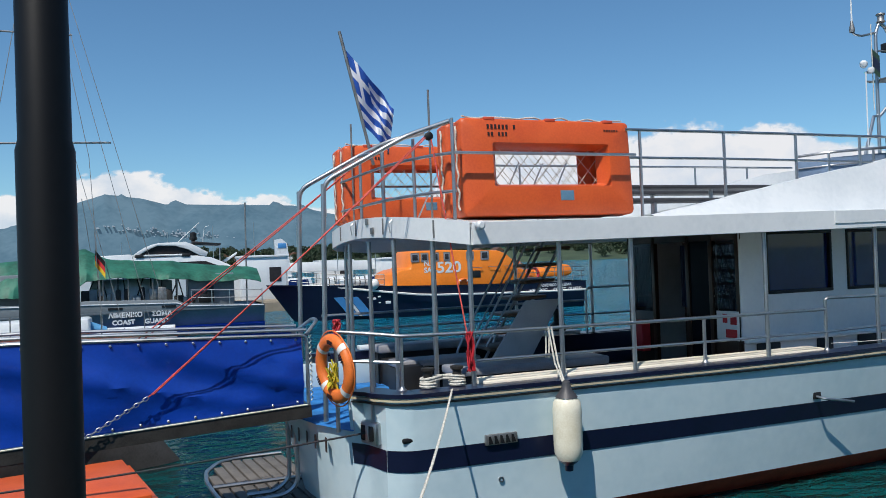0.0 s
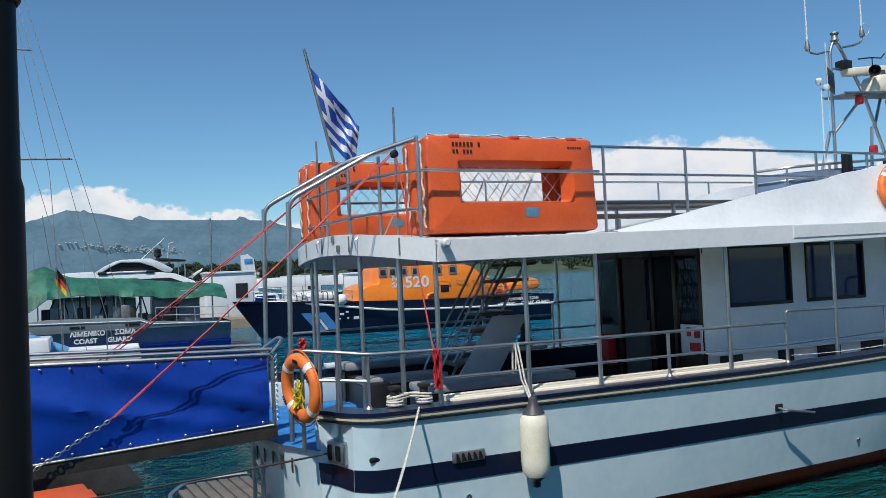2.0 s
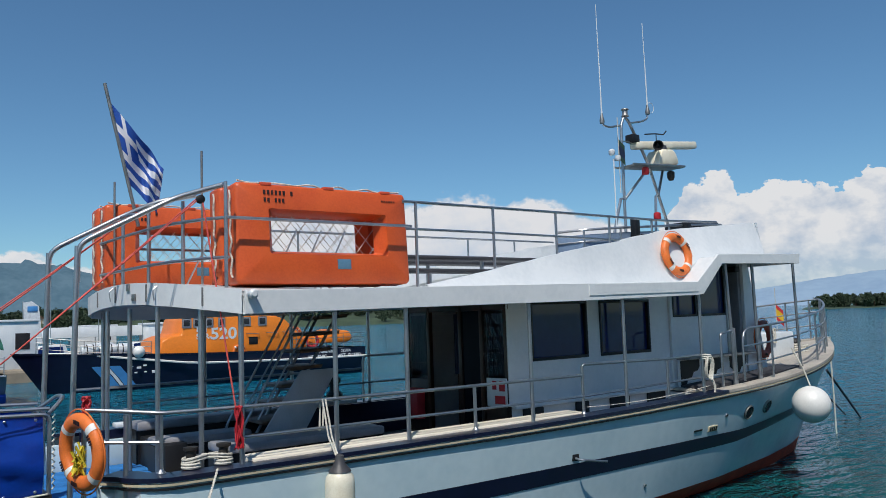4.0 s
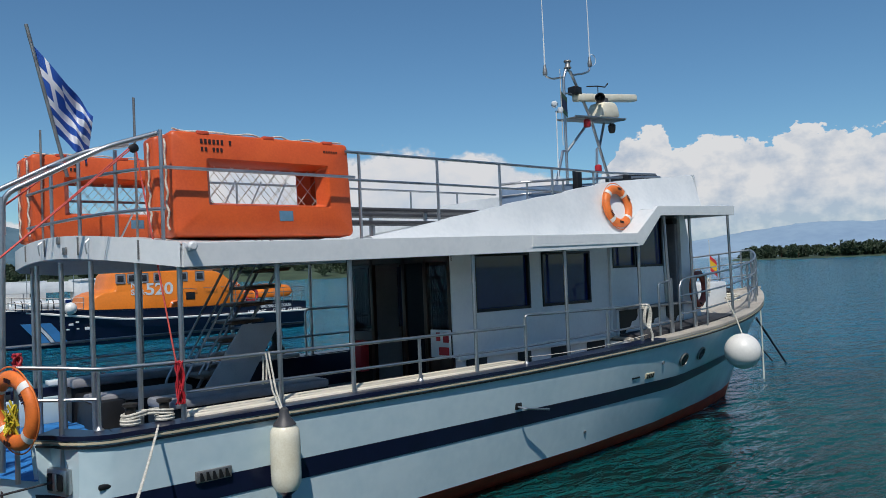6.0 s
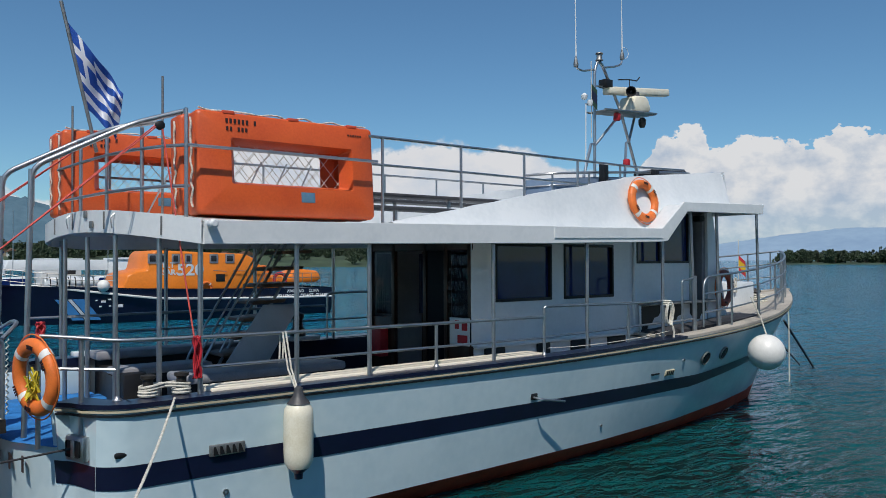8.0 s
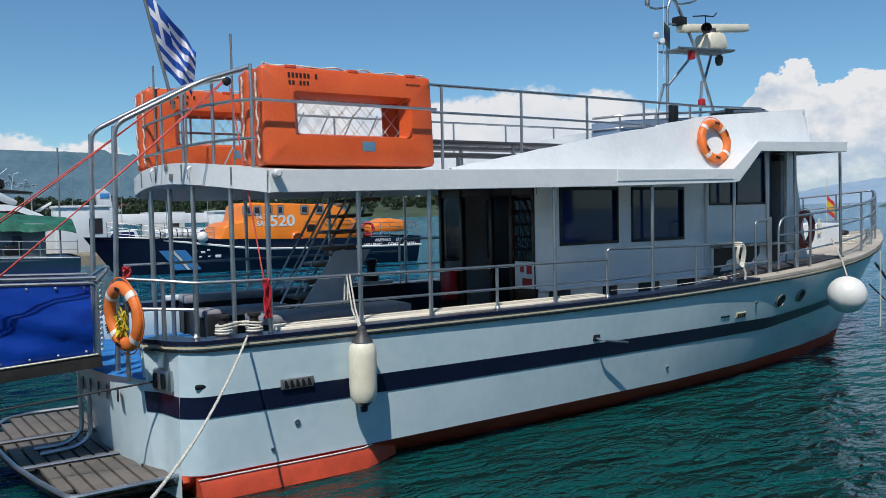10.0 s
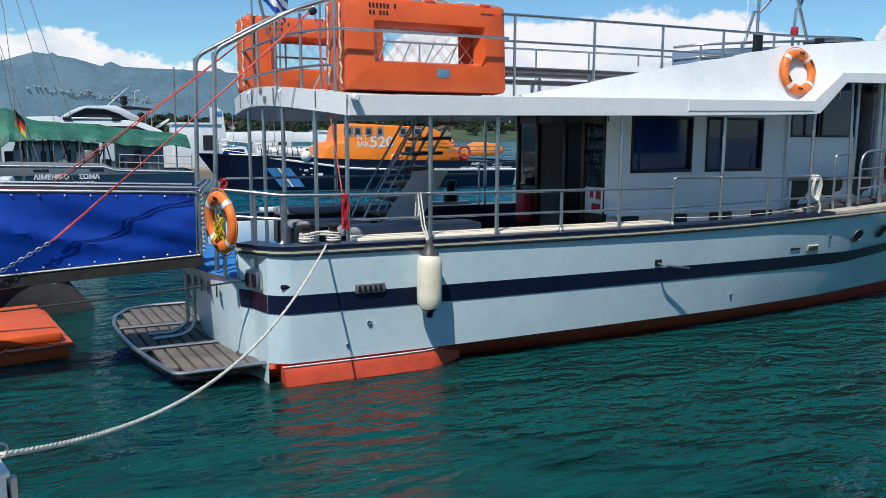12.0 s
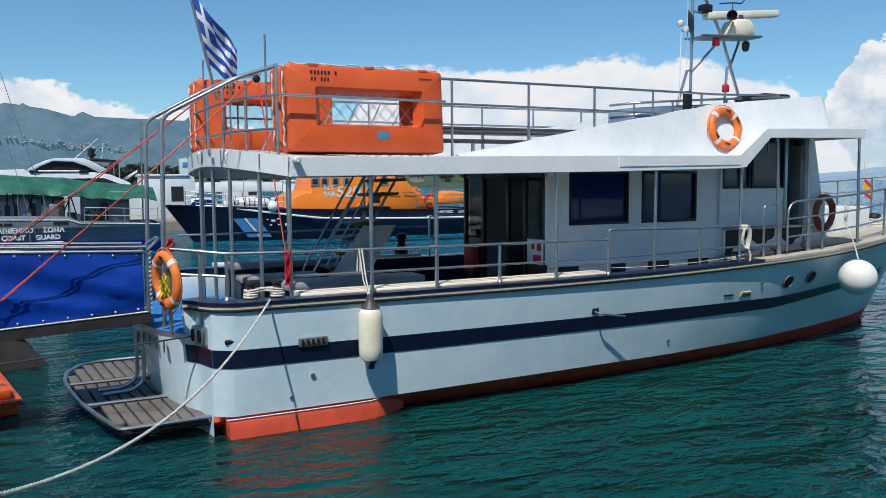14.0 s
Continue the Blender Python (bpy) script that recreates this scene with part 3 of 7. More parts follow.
def build_boat():
    boat = thing("passenger_boat", (7, YC, WATER), "white excursion boat with navy stripe and railed upper deck", "boat")
    # hull skin
    bm = bmesh.new()
    for side in (-1, 1):
        rows = []
        for k in [i / 18 for i in range(19)]:
            rows.append([hull_point(s, k, side) for s in stations()])
        grid(rows, bm)
    bmesh.ops.remove_doubles(bm, verts=bm.verts[:], dist=0.004)
    part("hull", bm, HULL_SEA_LIT, boat, "white painted hull tinted with sea and sky blue, faint streaks")
    # transom: a full-height block at each quarter, a lower ledge between
    for nm, u0, u1, top in (("transom_quarter", -1.0, -0.735, 1.56), ("transom", -0.735, 0.735, 1.16), ("transom_quarter", 0.735, 1.0, 1.56)):
        rows = []
        for z in (-0.3, 0.0, 0.2, 0.6, 1.0, top):
            half = YC - hull_point(0, min(1.0, stripe_k(0, max(z, 0.17))), -1).y
            rows.append([(stern_x(YC + 2.27 * u, max(z, 0)), YC + half * u, z) for u in [u0 + (u1 - u0) * i / 10 for i in range(11)]])
        part(nm, grid(rows), HULL_SEA_LIT, boat, "white painted transom")
    # the quarter blocks' inner cheeks and tops
    for y, lab in ((0.62, 0), (3.98, 1)):
        part("quarter_cheek", plate([(stern_x(y, 1.1), 1.12), (stern_x(y, 1.5), 1.52), (0.9, 1.52), (0.9, 1.12)], y - 0.03, y + 0.03, "y", bevel=0.02), HULL_SEA_LIT, boat)
    # red bottom
    bm = bmesh.new()
    for side in (-1, 1):
        grid([[hull_point(s, k, side) for s in stations()] for k in (1, 1.25, 1.6, 2, 2.5, 3)], bm)
    part("bottom_paint", bm, RED_PAINT, boat, "dull red antifouling below the chine")
    pod = bmesh.new()
    sect = lambda x: [(x, 0.45, -0.35), (x + 0.06, 0.02, -0.32), (x + 0.02, 0.025, 0.07), (x, 0.06, 0.135), (x, 0.45, 0.15)]
    rows = [sect(0.13), sect(0.6), sect(1.6), [(p[0], p[1] + 0.02, p[2]) for p in sect(2.05)], [(2.75, 0.5, -0.35), (2.7, 0.40, -0.34), (2.6, 0.32, 0.05), (2.5, 0.30, 0.13), (2.5, 0.5, 0.15)]]
    grid(rows, pod)
    pod.faces.new([v for v in pod.verts[:5]])
    part("stern_sponson", pod, RED_PAINT, boat, "bright red sponson at the waterline")
    part("sponson_bead", tube([(0.13, 0.05, 0.145), (1.6, 0.05, 0.145), (2.05, 0.07, 0.145), (2.5, 0.29, 0.14)], 0.009, 6), TAPE, boat)
    # navy stripe along both sides, and round the quarter
    for side in (-1, 1):
        up = lambda s: stripe_k(s, 1.02 - 0.05 * min(1, s * 1.6) + max(0, s - 0.62) * 0.9)
        dn = lambda s: stripe_k(s, 0.79 - 0.03 * min(1, s * 1.6) + max(0, s - 0.62) * 1.15)
        part("stripe", strip(0.9, up, dn, side, 0.009, 4), NAVY, boat, "navy painted band")
    rows = []
    for z in (0.79, 0.87, 0.95, 1.02):
        half = YC - hull_point(0, stripe_k(0, z), -1).y
        rows.append([(stern_x(YC + 2.27 * u, z) - 0.006, YC + half * u - 0.006, z) for u in [-1.0 + 0.265 * i / 8 for i in range(9)]])
    part("stripe", grid(rows), NAVY, boat, "navy painted band round the quarter")
    # capping rail: dark rail with a pale rubbing strip
    for side in (-1, 1):
        line = [hull_point(s, 0, side) for s in stations()]
        if side < 0:
            line = [Vector((stern_x(y, 1.5), y, 1.58)) for y in (0.6, 0.45, 0.3)] + line[1:]
        for nm, out, dz, hh, ww, mat in (("capping", -0.12, 0.015, 0.045, 0.30, NAVY), ("rubbing_strip", 0.012, -0.035, 0.022, 0.03, GOLD), ("rubber_guard", 0.010, -0.075, 0.02, 0.02, BLACK)):
            own = bmesh.new()
            rings = []
            for i, p in enumerate(line):
                d = (line[min(i + 1, len(line) - 1)] - line[max(i - 1, 0)]).normalized()
                nrm = Vector((d.y, -d.x, 0)).normalized() * (1 if side < 0 else -1)
                c = p + nrm * out + Vector((0, 0, dz))
                rings.append([own.verts.new(c + nrm * a * ww / 2 + Vector((0, 0, b * hh / 2))) for a, b in ((-1, -1), (1, -1), (1, 1), (-1, 1))])
            for a, b in zip(rings, rings[1:]):
                for i in range(4):
                    own.faces.new((a[i], a[(i + 1) % 4], b[(i + 1) % 4], b[i]))
            own.faces.new(rings[0])
            own.faces.new(rings[-1])
            if nm == "capping":
                own.faces.ensure_lookup_table()
                for f in own.faces:
                    f.material_index = 1 if f.calc_center_median().x > 9.3 else 0
                mat = [NAVY, PALE_TEAK]
            part(nm, own, mat, boat)
    # decks
    def deck_line(z, x0, x1):
        near = []
        for s in stations():
            p = hull_point(s, max(0.0, min(1.0, stripe_k(s, z))), -1)
            if x0 <= p.x <= x1:
                near.append((p.x, p.y + 0.04))
        return near + [(x, 2 * YC - y) for x, y in reversed(near)]
    part("side_deck", plate(deck_line(1.04, 0.05, 9.6), 1.02, 1.10, "z"), BOUNCE_GREY, boat, "main deck in grey lightened to bounce light")
    rows = []
    for s in stations():
        p = hull_point(s, 0, -1)
        if 9.2 <= p.x <= 16.7:
            rows.append([(p.x, YC + (p.y + 0.05 - YC) * u, p.z - 0.02 + 0.05 * (1 - u * u)) for u in (1, 0.6, 0.2, -0.2, -0.6, -1)])
    part("foredeck", thick(grid(rows), 0.04), PALE_TEAK, boat, "pale weathered teak foredeck")
    part("deck_mat", plate([(9.4, 1.62), (12.5, 1.70), (12.5, 1.90), (11.0, 1.80), (9.4, 1.73)], 0.46, 1.0, "y"), MAT_GREY, boat, "dark non-slip mat beside the wheelhouse")
    part("deck_step", box((9.3, 0.36, 1.1), (9.36, 4.24, 1.62)), WHITE, boat)
    # blue carpet on the stern ledge
    ys = [0.66 + 3.28 * i / 12 for i in range(13)]
    part("stern_ledge", grid([[(stern_x(y, 1.16) + d, y, 1.165) for y in ys] for d in (0.0, 0.3, 0.8, 1.6)]), BLUE_CARPET, boat, "bright blue carpet on the boarding ledge")
    # inner bench along the near bulwark and bulwark lining
    part("bulwark_bench", box((1.15, 0.20, 1.55), (6.15, 0.58, 1.645), 0.012), CREAM, boat, "cream teak bench top along the bulwark")
    part("bulwark_lining", box((0.9, 0.45, 1.08), (9.3, 0.5, 1.55)), NAVY, boat)
    part("bulwark_lining", box((0.25, 4.05, 1.08), (9.3, 4.1, 1.64)), NAVY, boat)
    # black block added across the stern to give the cockpit its darkness
    part("stern_dark_block", box((0.95, 2.6, 1.1), (1.25, 4.0, 1.55), 0.02), BLACK, boat, "added black block darkening the stern cockpit")
    return boat


boat = build_boat()


def build_superstructure(boat):
    # main roof slab, its aft edge bowed in plan
    aft = [(1.0, 0.04), (0.72, 0.55), (0.52, 1.1), (0.40, 1.8), (0.34, 2.5), (0.33, 3.3), (0.36, 4.1), (0.6, 4.5), (1.0, 4.56)]
    camber = lambda y: 0.17 * (1 - ((y - YC) / 2.26) ** 2)
    rise = lambda x: 0.013 * max(0, x - 1)
    bm = bmesh.new()
    n = 16
    ys = [0.04 + 4.52 * i / n for i in range(n + 1)]
    xa = [float(np.interp(y, [p[1] for p in aft], [p[0] for p in aft])) for y in ys]
    for off in (0.0, -0.05):
        rows = []
        for f in [0, 0.06, 0.3, 0.65, 1.0]:
            rows.append([(a + (8.7 - a) * f, y, 3.40 + off + rise(a + (8.7 - a) * f) + camber(y) * (1 - min(1, max(0, (a + (8.7 - a) * f - 1.0) / 1.6)))) for a, y in zip(xa, ys)])
        grid(rows, bm)
    part("roof_deck", bm, WHITE, boat, "white upper deck")
    fascia = [(a, y) for a, y in zip(xa, ys)]
    rows = []
    for dz, dx in ((0.012, -0.02), (0.02, -0.03), (-0.235, -0.03), (-0.24, 0.0), (0.0, 0.02)):
        rows.append([(x + dx, y, 3.40 + dz + camber(y) - 0.02 * camber(y)) for x, y in fascia])
    part("aft_fascia", grid(rows), WHITE, boat, "white arched fascia at the aft edge")
    for y in (0.5, 1.5, 2.45, 3.3):
        x = float(np.interp(y, ys, xa))
        part("fascia_seam", box((x - 0.045, y - 0.008, 3.2 + camber(y)), (x - 0.028, y + 0.008, 3.4 + camber(y))), DULL_STEEL, boat)
    for y, w, dz in ((2.0, 0.10, 0.06), (1.82, 0.12, -0.06)):
        x = float(np.interp(y, ys, xa))
        part("fascia_plate", box((x - 0.05, y - w / 2, 3.27 + dz + camber(y)), (x - 0.03, y + w / 2, 3.35 + dz + camber(y)), 0.004), DULL_STEEL, boat)
    for y in (1.25, 2.55):
        x = float(np.interp(y, ys, xa))
        part("fascia_hook", tube(bend([(x - 0.035, y, 3.38 + camber(y)), (x - 0.08, y, 3.34 + camber(y)), (x - 0.06, y, 3.22 + camber(y))], 0.03), 0.008, 6), STEEL, boat)
    # near fascia: straight, stepped, then kinked up over the wheelhouse
    top = [(1.0, 3.41), (6.13, 3.475), (8.72, 3.50), (9.33, 3.96), (11.88, 4.02)]
    bot = [(11.85, 3.84), (9.42, 3.80), (8.86, 3.30), (8.70, 3.28), (6.13, 3.225), (1.0, 3.16)]
    for y0, y1 in ((0.03, 0.09), (4.51, 4.57)):
        part("side_fascia", plate(top + bot, y0, y1, "y", bevel=0.006), WHITE, boat, "white fascia with a kink over the wheelhouse", smooth=False)
        part("fascia_lip", plate([(6.16, 3.30), (8.70, 3.34), (8.70, 3.49), (6.16, 3.46)], y0 - 0.012 if y0 < 1 else y1, y0 if y0 < 1 else y1 + 0.012, "y"), WHITE, boat)
    part("wheelhouse_roof", plate([(8.72, 3.47), (9.33, 3.92), (11.88, 3.98), (11.88, 3.94), (9.36, 3.87), (8.72, 3.40)], 0.09, 4.51, "y"), WHITE, boat, "white roof over the wheelhouse")
    part("front_fascia", box((11.83, 0.09, 3.84), (11.88, 4.51, 4.02), 0.01), WHITE, boat)
    # sloped coaming round the upper deck
    line = [(3.45, 0.2, 3.465), (4.57, 0.38, 3.65), (6.12, 0.52, 3.95), (7.4, 0.58, 4.16), (8.6, 0.66, 4.38), (9.2, 0.66, 4.45), (11.35, 0.58, 4.64)]
    for side in (0, 1):
        rows = []
        for f in (0, 0.25, 0.5, 0.75, 1.0):
            row = []
            for i in range(41):
                x = 3.45 + 7.9 * i / 40
                yt, zt = (float(np.interp(x, [p[0] for p in line], [p[k] for p in line])) for k in (1, 2))
                zt += 0.02 * noise.noise((x * 2.1, f, 4))
                zb = float(np.interp(x, [p[0] for p in top], [p[1] for p in top])) - 0.03
                yb = float(np.interp(x, [3.45, 7, 11.4], [0.12, 0.42, 0.40]))
                y = yb + (yt - yb) * f + 0.012 * noise.noise((x * 1.7, f * 3, 9))
                row.append((x, y if not side else 2 * YC - y, zb + (zt - zb) * f))
            rows.append(row)
        rows.append([(p[0], p[1] + (0.06 if not side else -0.06), p[2] + 0.008) for p in rows[-1]])
        rows.append([(p[0], p[1], p[2] - 0.25) for p in rows[-1]])
        part("coaming", grid(rows), WHITE, boat, "white sloping coaming with dents")
    part("coaming_front", plate([(11.32, 4.64), (11.37, 4.64), (11.55, 3.98), (11.5, 3.98)], 0.55, 4.05, "y"), WHITE, boat)
    # cabin walls with openings
    wall = [("wall_panel", (5.55, 1.15, 3.25), (9.35, 1.21, 3.42)), ("wall_panel", (5.55, 1.15, 1.70), (6.02, 1.21, 3.25)), ("wall_panel", (6.02, 1.15, 1.70), (8.83, 1.21, 2.34)),
            ("wall_panel", (7.27, 1.15, 2.34), (7.56, 1.21, 3.25)), ("wall_panel", (8.83, 1.15, 1.70), (9.35, 1.21, 3.25))]
    for nm, a, b in wall:
        part(nm, box(a, b), WALL_BOUNCE_WHITE, boat, smooth=False)
    part("cabin_sill", box((5.6, 1.08, 1.655), (9.37, 1.22, 1.72), 0.025), WALL_BOUNCE_WHITE, boat)
    part("cabin_plinth", box((5.6, 1.17, 1.08), (9.35, 1.24, 1.66)), WALL_BOUNCE_WHITE, boat, smooth=False)
    part("wall_panel", box((5.3, 3.46, 1.1), (9.35, 3.52, 3.42)), WHITE, boat, smooth=False)
    part("wall_panel", box((9.29, 1.21, 1.1), (9.35, 3.4, 3.42)), WHITE, boat, smooth=False)
    for x0, x1 in ((6.02, 7.27), (7.56, 8.83)):
        win = part("window", grid([[(x0, 1.19, 2.34), (x1, 1.19, 2.34)], [(x0, 1.19, 3.25), (x1, 1.19, 3.25)]]), GLASS, boat, "dark tinted saloon window", smooth=False)
        b = 0.045
        for lo, hi in (((x0, 1.135, 2.34), (x1, 1.2, 2.34 + b)), ((x0, 1.135, 3.25 - b), (x1, 1.2, 3.25)), ((x0, 1.135, 2.34 + b), (x0 + b, 1.2, 3.25 - b)), ((x1 - b, 1.135, 2.34 + b), (x1, 1.2, 3.25 - b))):
            part("window_frame", box(lo, hi, 0.006), BLACK, win, "black rubber frame")
    # aft bulkhead of the saloon: dark timber frame, glazed doors and curtains, facing the stern
    T = Matrix.Translation((5.58, 1.15, 0)) @ pose(0, 0, 0, 0, 0, 90 + 7.4)
    back = lambda u0, u1, z0, z1, d0, d1, bev=0.008: box((u0, -d1, z0), (u1, -d0, z1), bev, m=T)
    for u in (0.02, 0.52, 0.98, 1.72, 2.28):
        part("door_post", back(u, u + 0.07, 1.1, 3.32, -0.03, 0.05), DARK_WOOD, boat)
    part("door_head", back(0.0, 2.36, 3.14, 3.36, -0.02, 0.04), DARK_WOOD, boat)
    for u0, u1 in ((0.09, 0.52), (1.79, 2.28)):
        part("door_panel", back(u0, u1, 1.1, 2.05, 0.0, 0.03), DARK_WOOD, boat, "dark varnished timber panel")
        part("door_pane", back(u0, u1, 2.05, 3.14, 0.0, 0.01, 0), CLEAR_GLASS, boat).visible_shadow = False
    part("door_pane", back(0.59, 0.98, 1.3, 3.14, 0.0, 0.01, 0), DOOR_GLASS, boat, "glazed door leaf")
    part("open_door", back(1.05, 1.72, 1.1, 3.14, 0.6, 0.64), DARK_WOOD, boat, "dark timber wall inside the saloon")
    for u0, u1, d in ((0.1, 0.5, 0.06), (1.08, 1.68, 0.5), (1.82, 2.26, 0.06)):
        rows = [[T @ Vector((u0 + (u1 - u0) * i / 40, d * -1 + 0.02 * math.sin(i * 1.25), z)) for i in range(41)] for z in (2.1, 3.1)]
        part("curtain", thick(grid(rows), 0.004), CURTAIN, boat, "dark blue pleated curtain")
    part("saloon_floor", box((5.4, 1.22, 1.04), (9.28, 3.46, 1.1)), DARK_WOOD, boat)
    part("saloon_ceiling", box((5.4, 1.22, 3.34), (9.28, 3.46, 3.38)), DARK_WOOD, boat)
    sign = part("sign_board", back(0.02, 0.42, 1.70, 2.12, -0.075, -0.055, 0.004), WHITE, boat, "white board with red notices")
    for u, z, w, h in ((0.05, 1.93, 0.11, 0.15), (0.22, 1.95, 0.08, 0.13), (0.05, 1.74, 0.2, 0.12)):
        part("notice", back(u, u + w, z, z + h, -0.083, -0.076, 0), RED_SIGN, sign)
    # wheelhouse
    for y in (1.1, 3.44):
        part("wheelhouse_wall", plate([(9.36, 1.64), (11.02, 1.64), (11.02, 2.92), (9.36, 2.92)], y, y + 0.06, "y"), WALL_BOUNCE_WHITE, boat, smooth=False)
        part("wheelhouse_wall", plate([(9.36, 2.92), (9.42, 2.92), (9.42, 3.86), (9.36, 3.5)], y, y + 0.06, "y"), WALL_BOUNCE_WHITE, boat, smooth=False)
        part("wheelhouse_wall", plate([(11.66, 1.64), (12.36, 1.64), (11.84, 3.92), (11.66, 3.92)], y, y + 0.06, "y"), WALL_BOUNCE_WHITE, boat, "white slanted front corner", smooth=False)
        for x0, x1 in ((9.42, 10.12), (10.16, 11.02)):
            win = part("window", grid([[(x0, y + 0.03, 2.92), (x1, y + 0.03, 2.92)], [(x0, y + 0.03, 3.88), (x1, y + 0.03, 3.88)]]), GLASS, boat, "dark wheelhouse window", smooth=False)
            for lo, hi in (((x0, y - 0.012, 2.92), (x1, y + 0.04, 2.96)), ((x0, y - 0.012, 2.96), (x0 + 0.035, y + 0.04, 3.86)), ((x1 - 0.035, y - 0.012, 2.96), (x1, y + 0.04, 3.86))):
                part("window_frame", box(lo, hi), BLACK, win)
        part("door_post", box((11.02, y - 0.02, 1.66), (11.1, y + 0.08, 3.9), 0.008), STEEL, boat)
    # black board set in the open doorway in place of its inner shade
    part("doorway_shade", box((11.1, 1.5, 1.66), (11.68, 1.54, 3.9)), BLACK, boat, "black board as the darkness in the open doorway")
    part("door_lining", box((11.56, 1.16, 1.66), (11.66, 1.5, 3.9), 0.01), CUSHION, boat, "pale grey door lining")
    part("cabin_lamp", box((11.45, 1.12, 3.74), (11.62, 1.3, 3.86), 0.03), BLACK, boat)
    part("wheelhouse_front", plate([(12.34, 1.64), (12.28, 1.64), (11.78, 3.9), (11.84, 3.9)], 1.16, 3.44, "y"), WHITE, boat)
    part("front_glass", plate([(12.13, 2.7), (12.15, 2.7), (11.93, 3.7), (11.91, 3.7)], 1.4, 3.2, "y"), GLASS, boat)
    # black blocks on the plinth along the side deck stand for shaded recesses
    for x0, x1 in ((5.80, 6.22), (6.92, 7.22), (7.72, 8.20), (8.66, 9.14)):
        part("plinth_recess_shade", box((x0, 1.125, 1.12), (x1, 1.168, 1.652), 0.02), BLACK, boat, "black block standing for a shaded recess in the plinth")
    # white bench board below the wheelhouse windows; black plates on it paint its cut-outs' shade
    part("bench_board", box((9.42, 1.02, 1.66), (11.5, 1.07, 2.16), 0.012), WALL_BOUNCE_WHITE, boat, "white side board of the forward bench")
    part("bench_top", box((9.4, 0.78, 2.17), (11.52, 1.07, 2.21), 0.015), DULL_STEEL, boat)
    for x0, x1, k in ((9.44, 9.98, 0), (10.12, 10.70, 1), (10.92, 11.46, 2)):
        pts = [(x0, 2.15), (x1, 2.15), (x1, 2.02), (x1 - 0.06, 1.95), (x1 - 0.18, 1.93), (x1 - 0.24, 1.84), (x0 + 0.2, 1.83), (x0 + 0.14, 1.72 if k == 0 else 1.86), (x0, 1.72 if k == 0 else 1.95)]
        part("cutout_shade", plate(pts, 1.005, 1.019, "y", bevel=0.003), BLACK, boat, "black rounded plate as a shaded cut-out", smooth=False)
    part("bench_foot", box((9.4, 0.8, 1.64), (11.5, 1.0, 1.70), 0.02), NAVY, boat)


build_superstructure(boat)

# ---- rails, posts and stairs of the boat ----
def cap_line(x, inset=0.13):
    s = x / CAP_END
    p = hull_point(s, 0, -1)
    return Vector((p.x, p.y + inset, p.z))


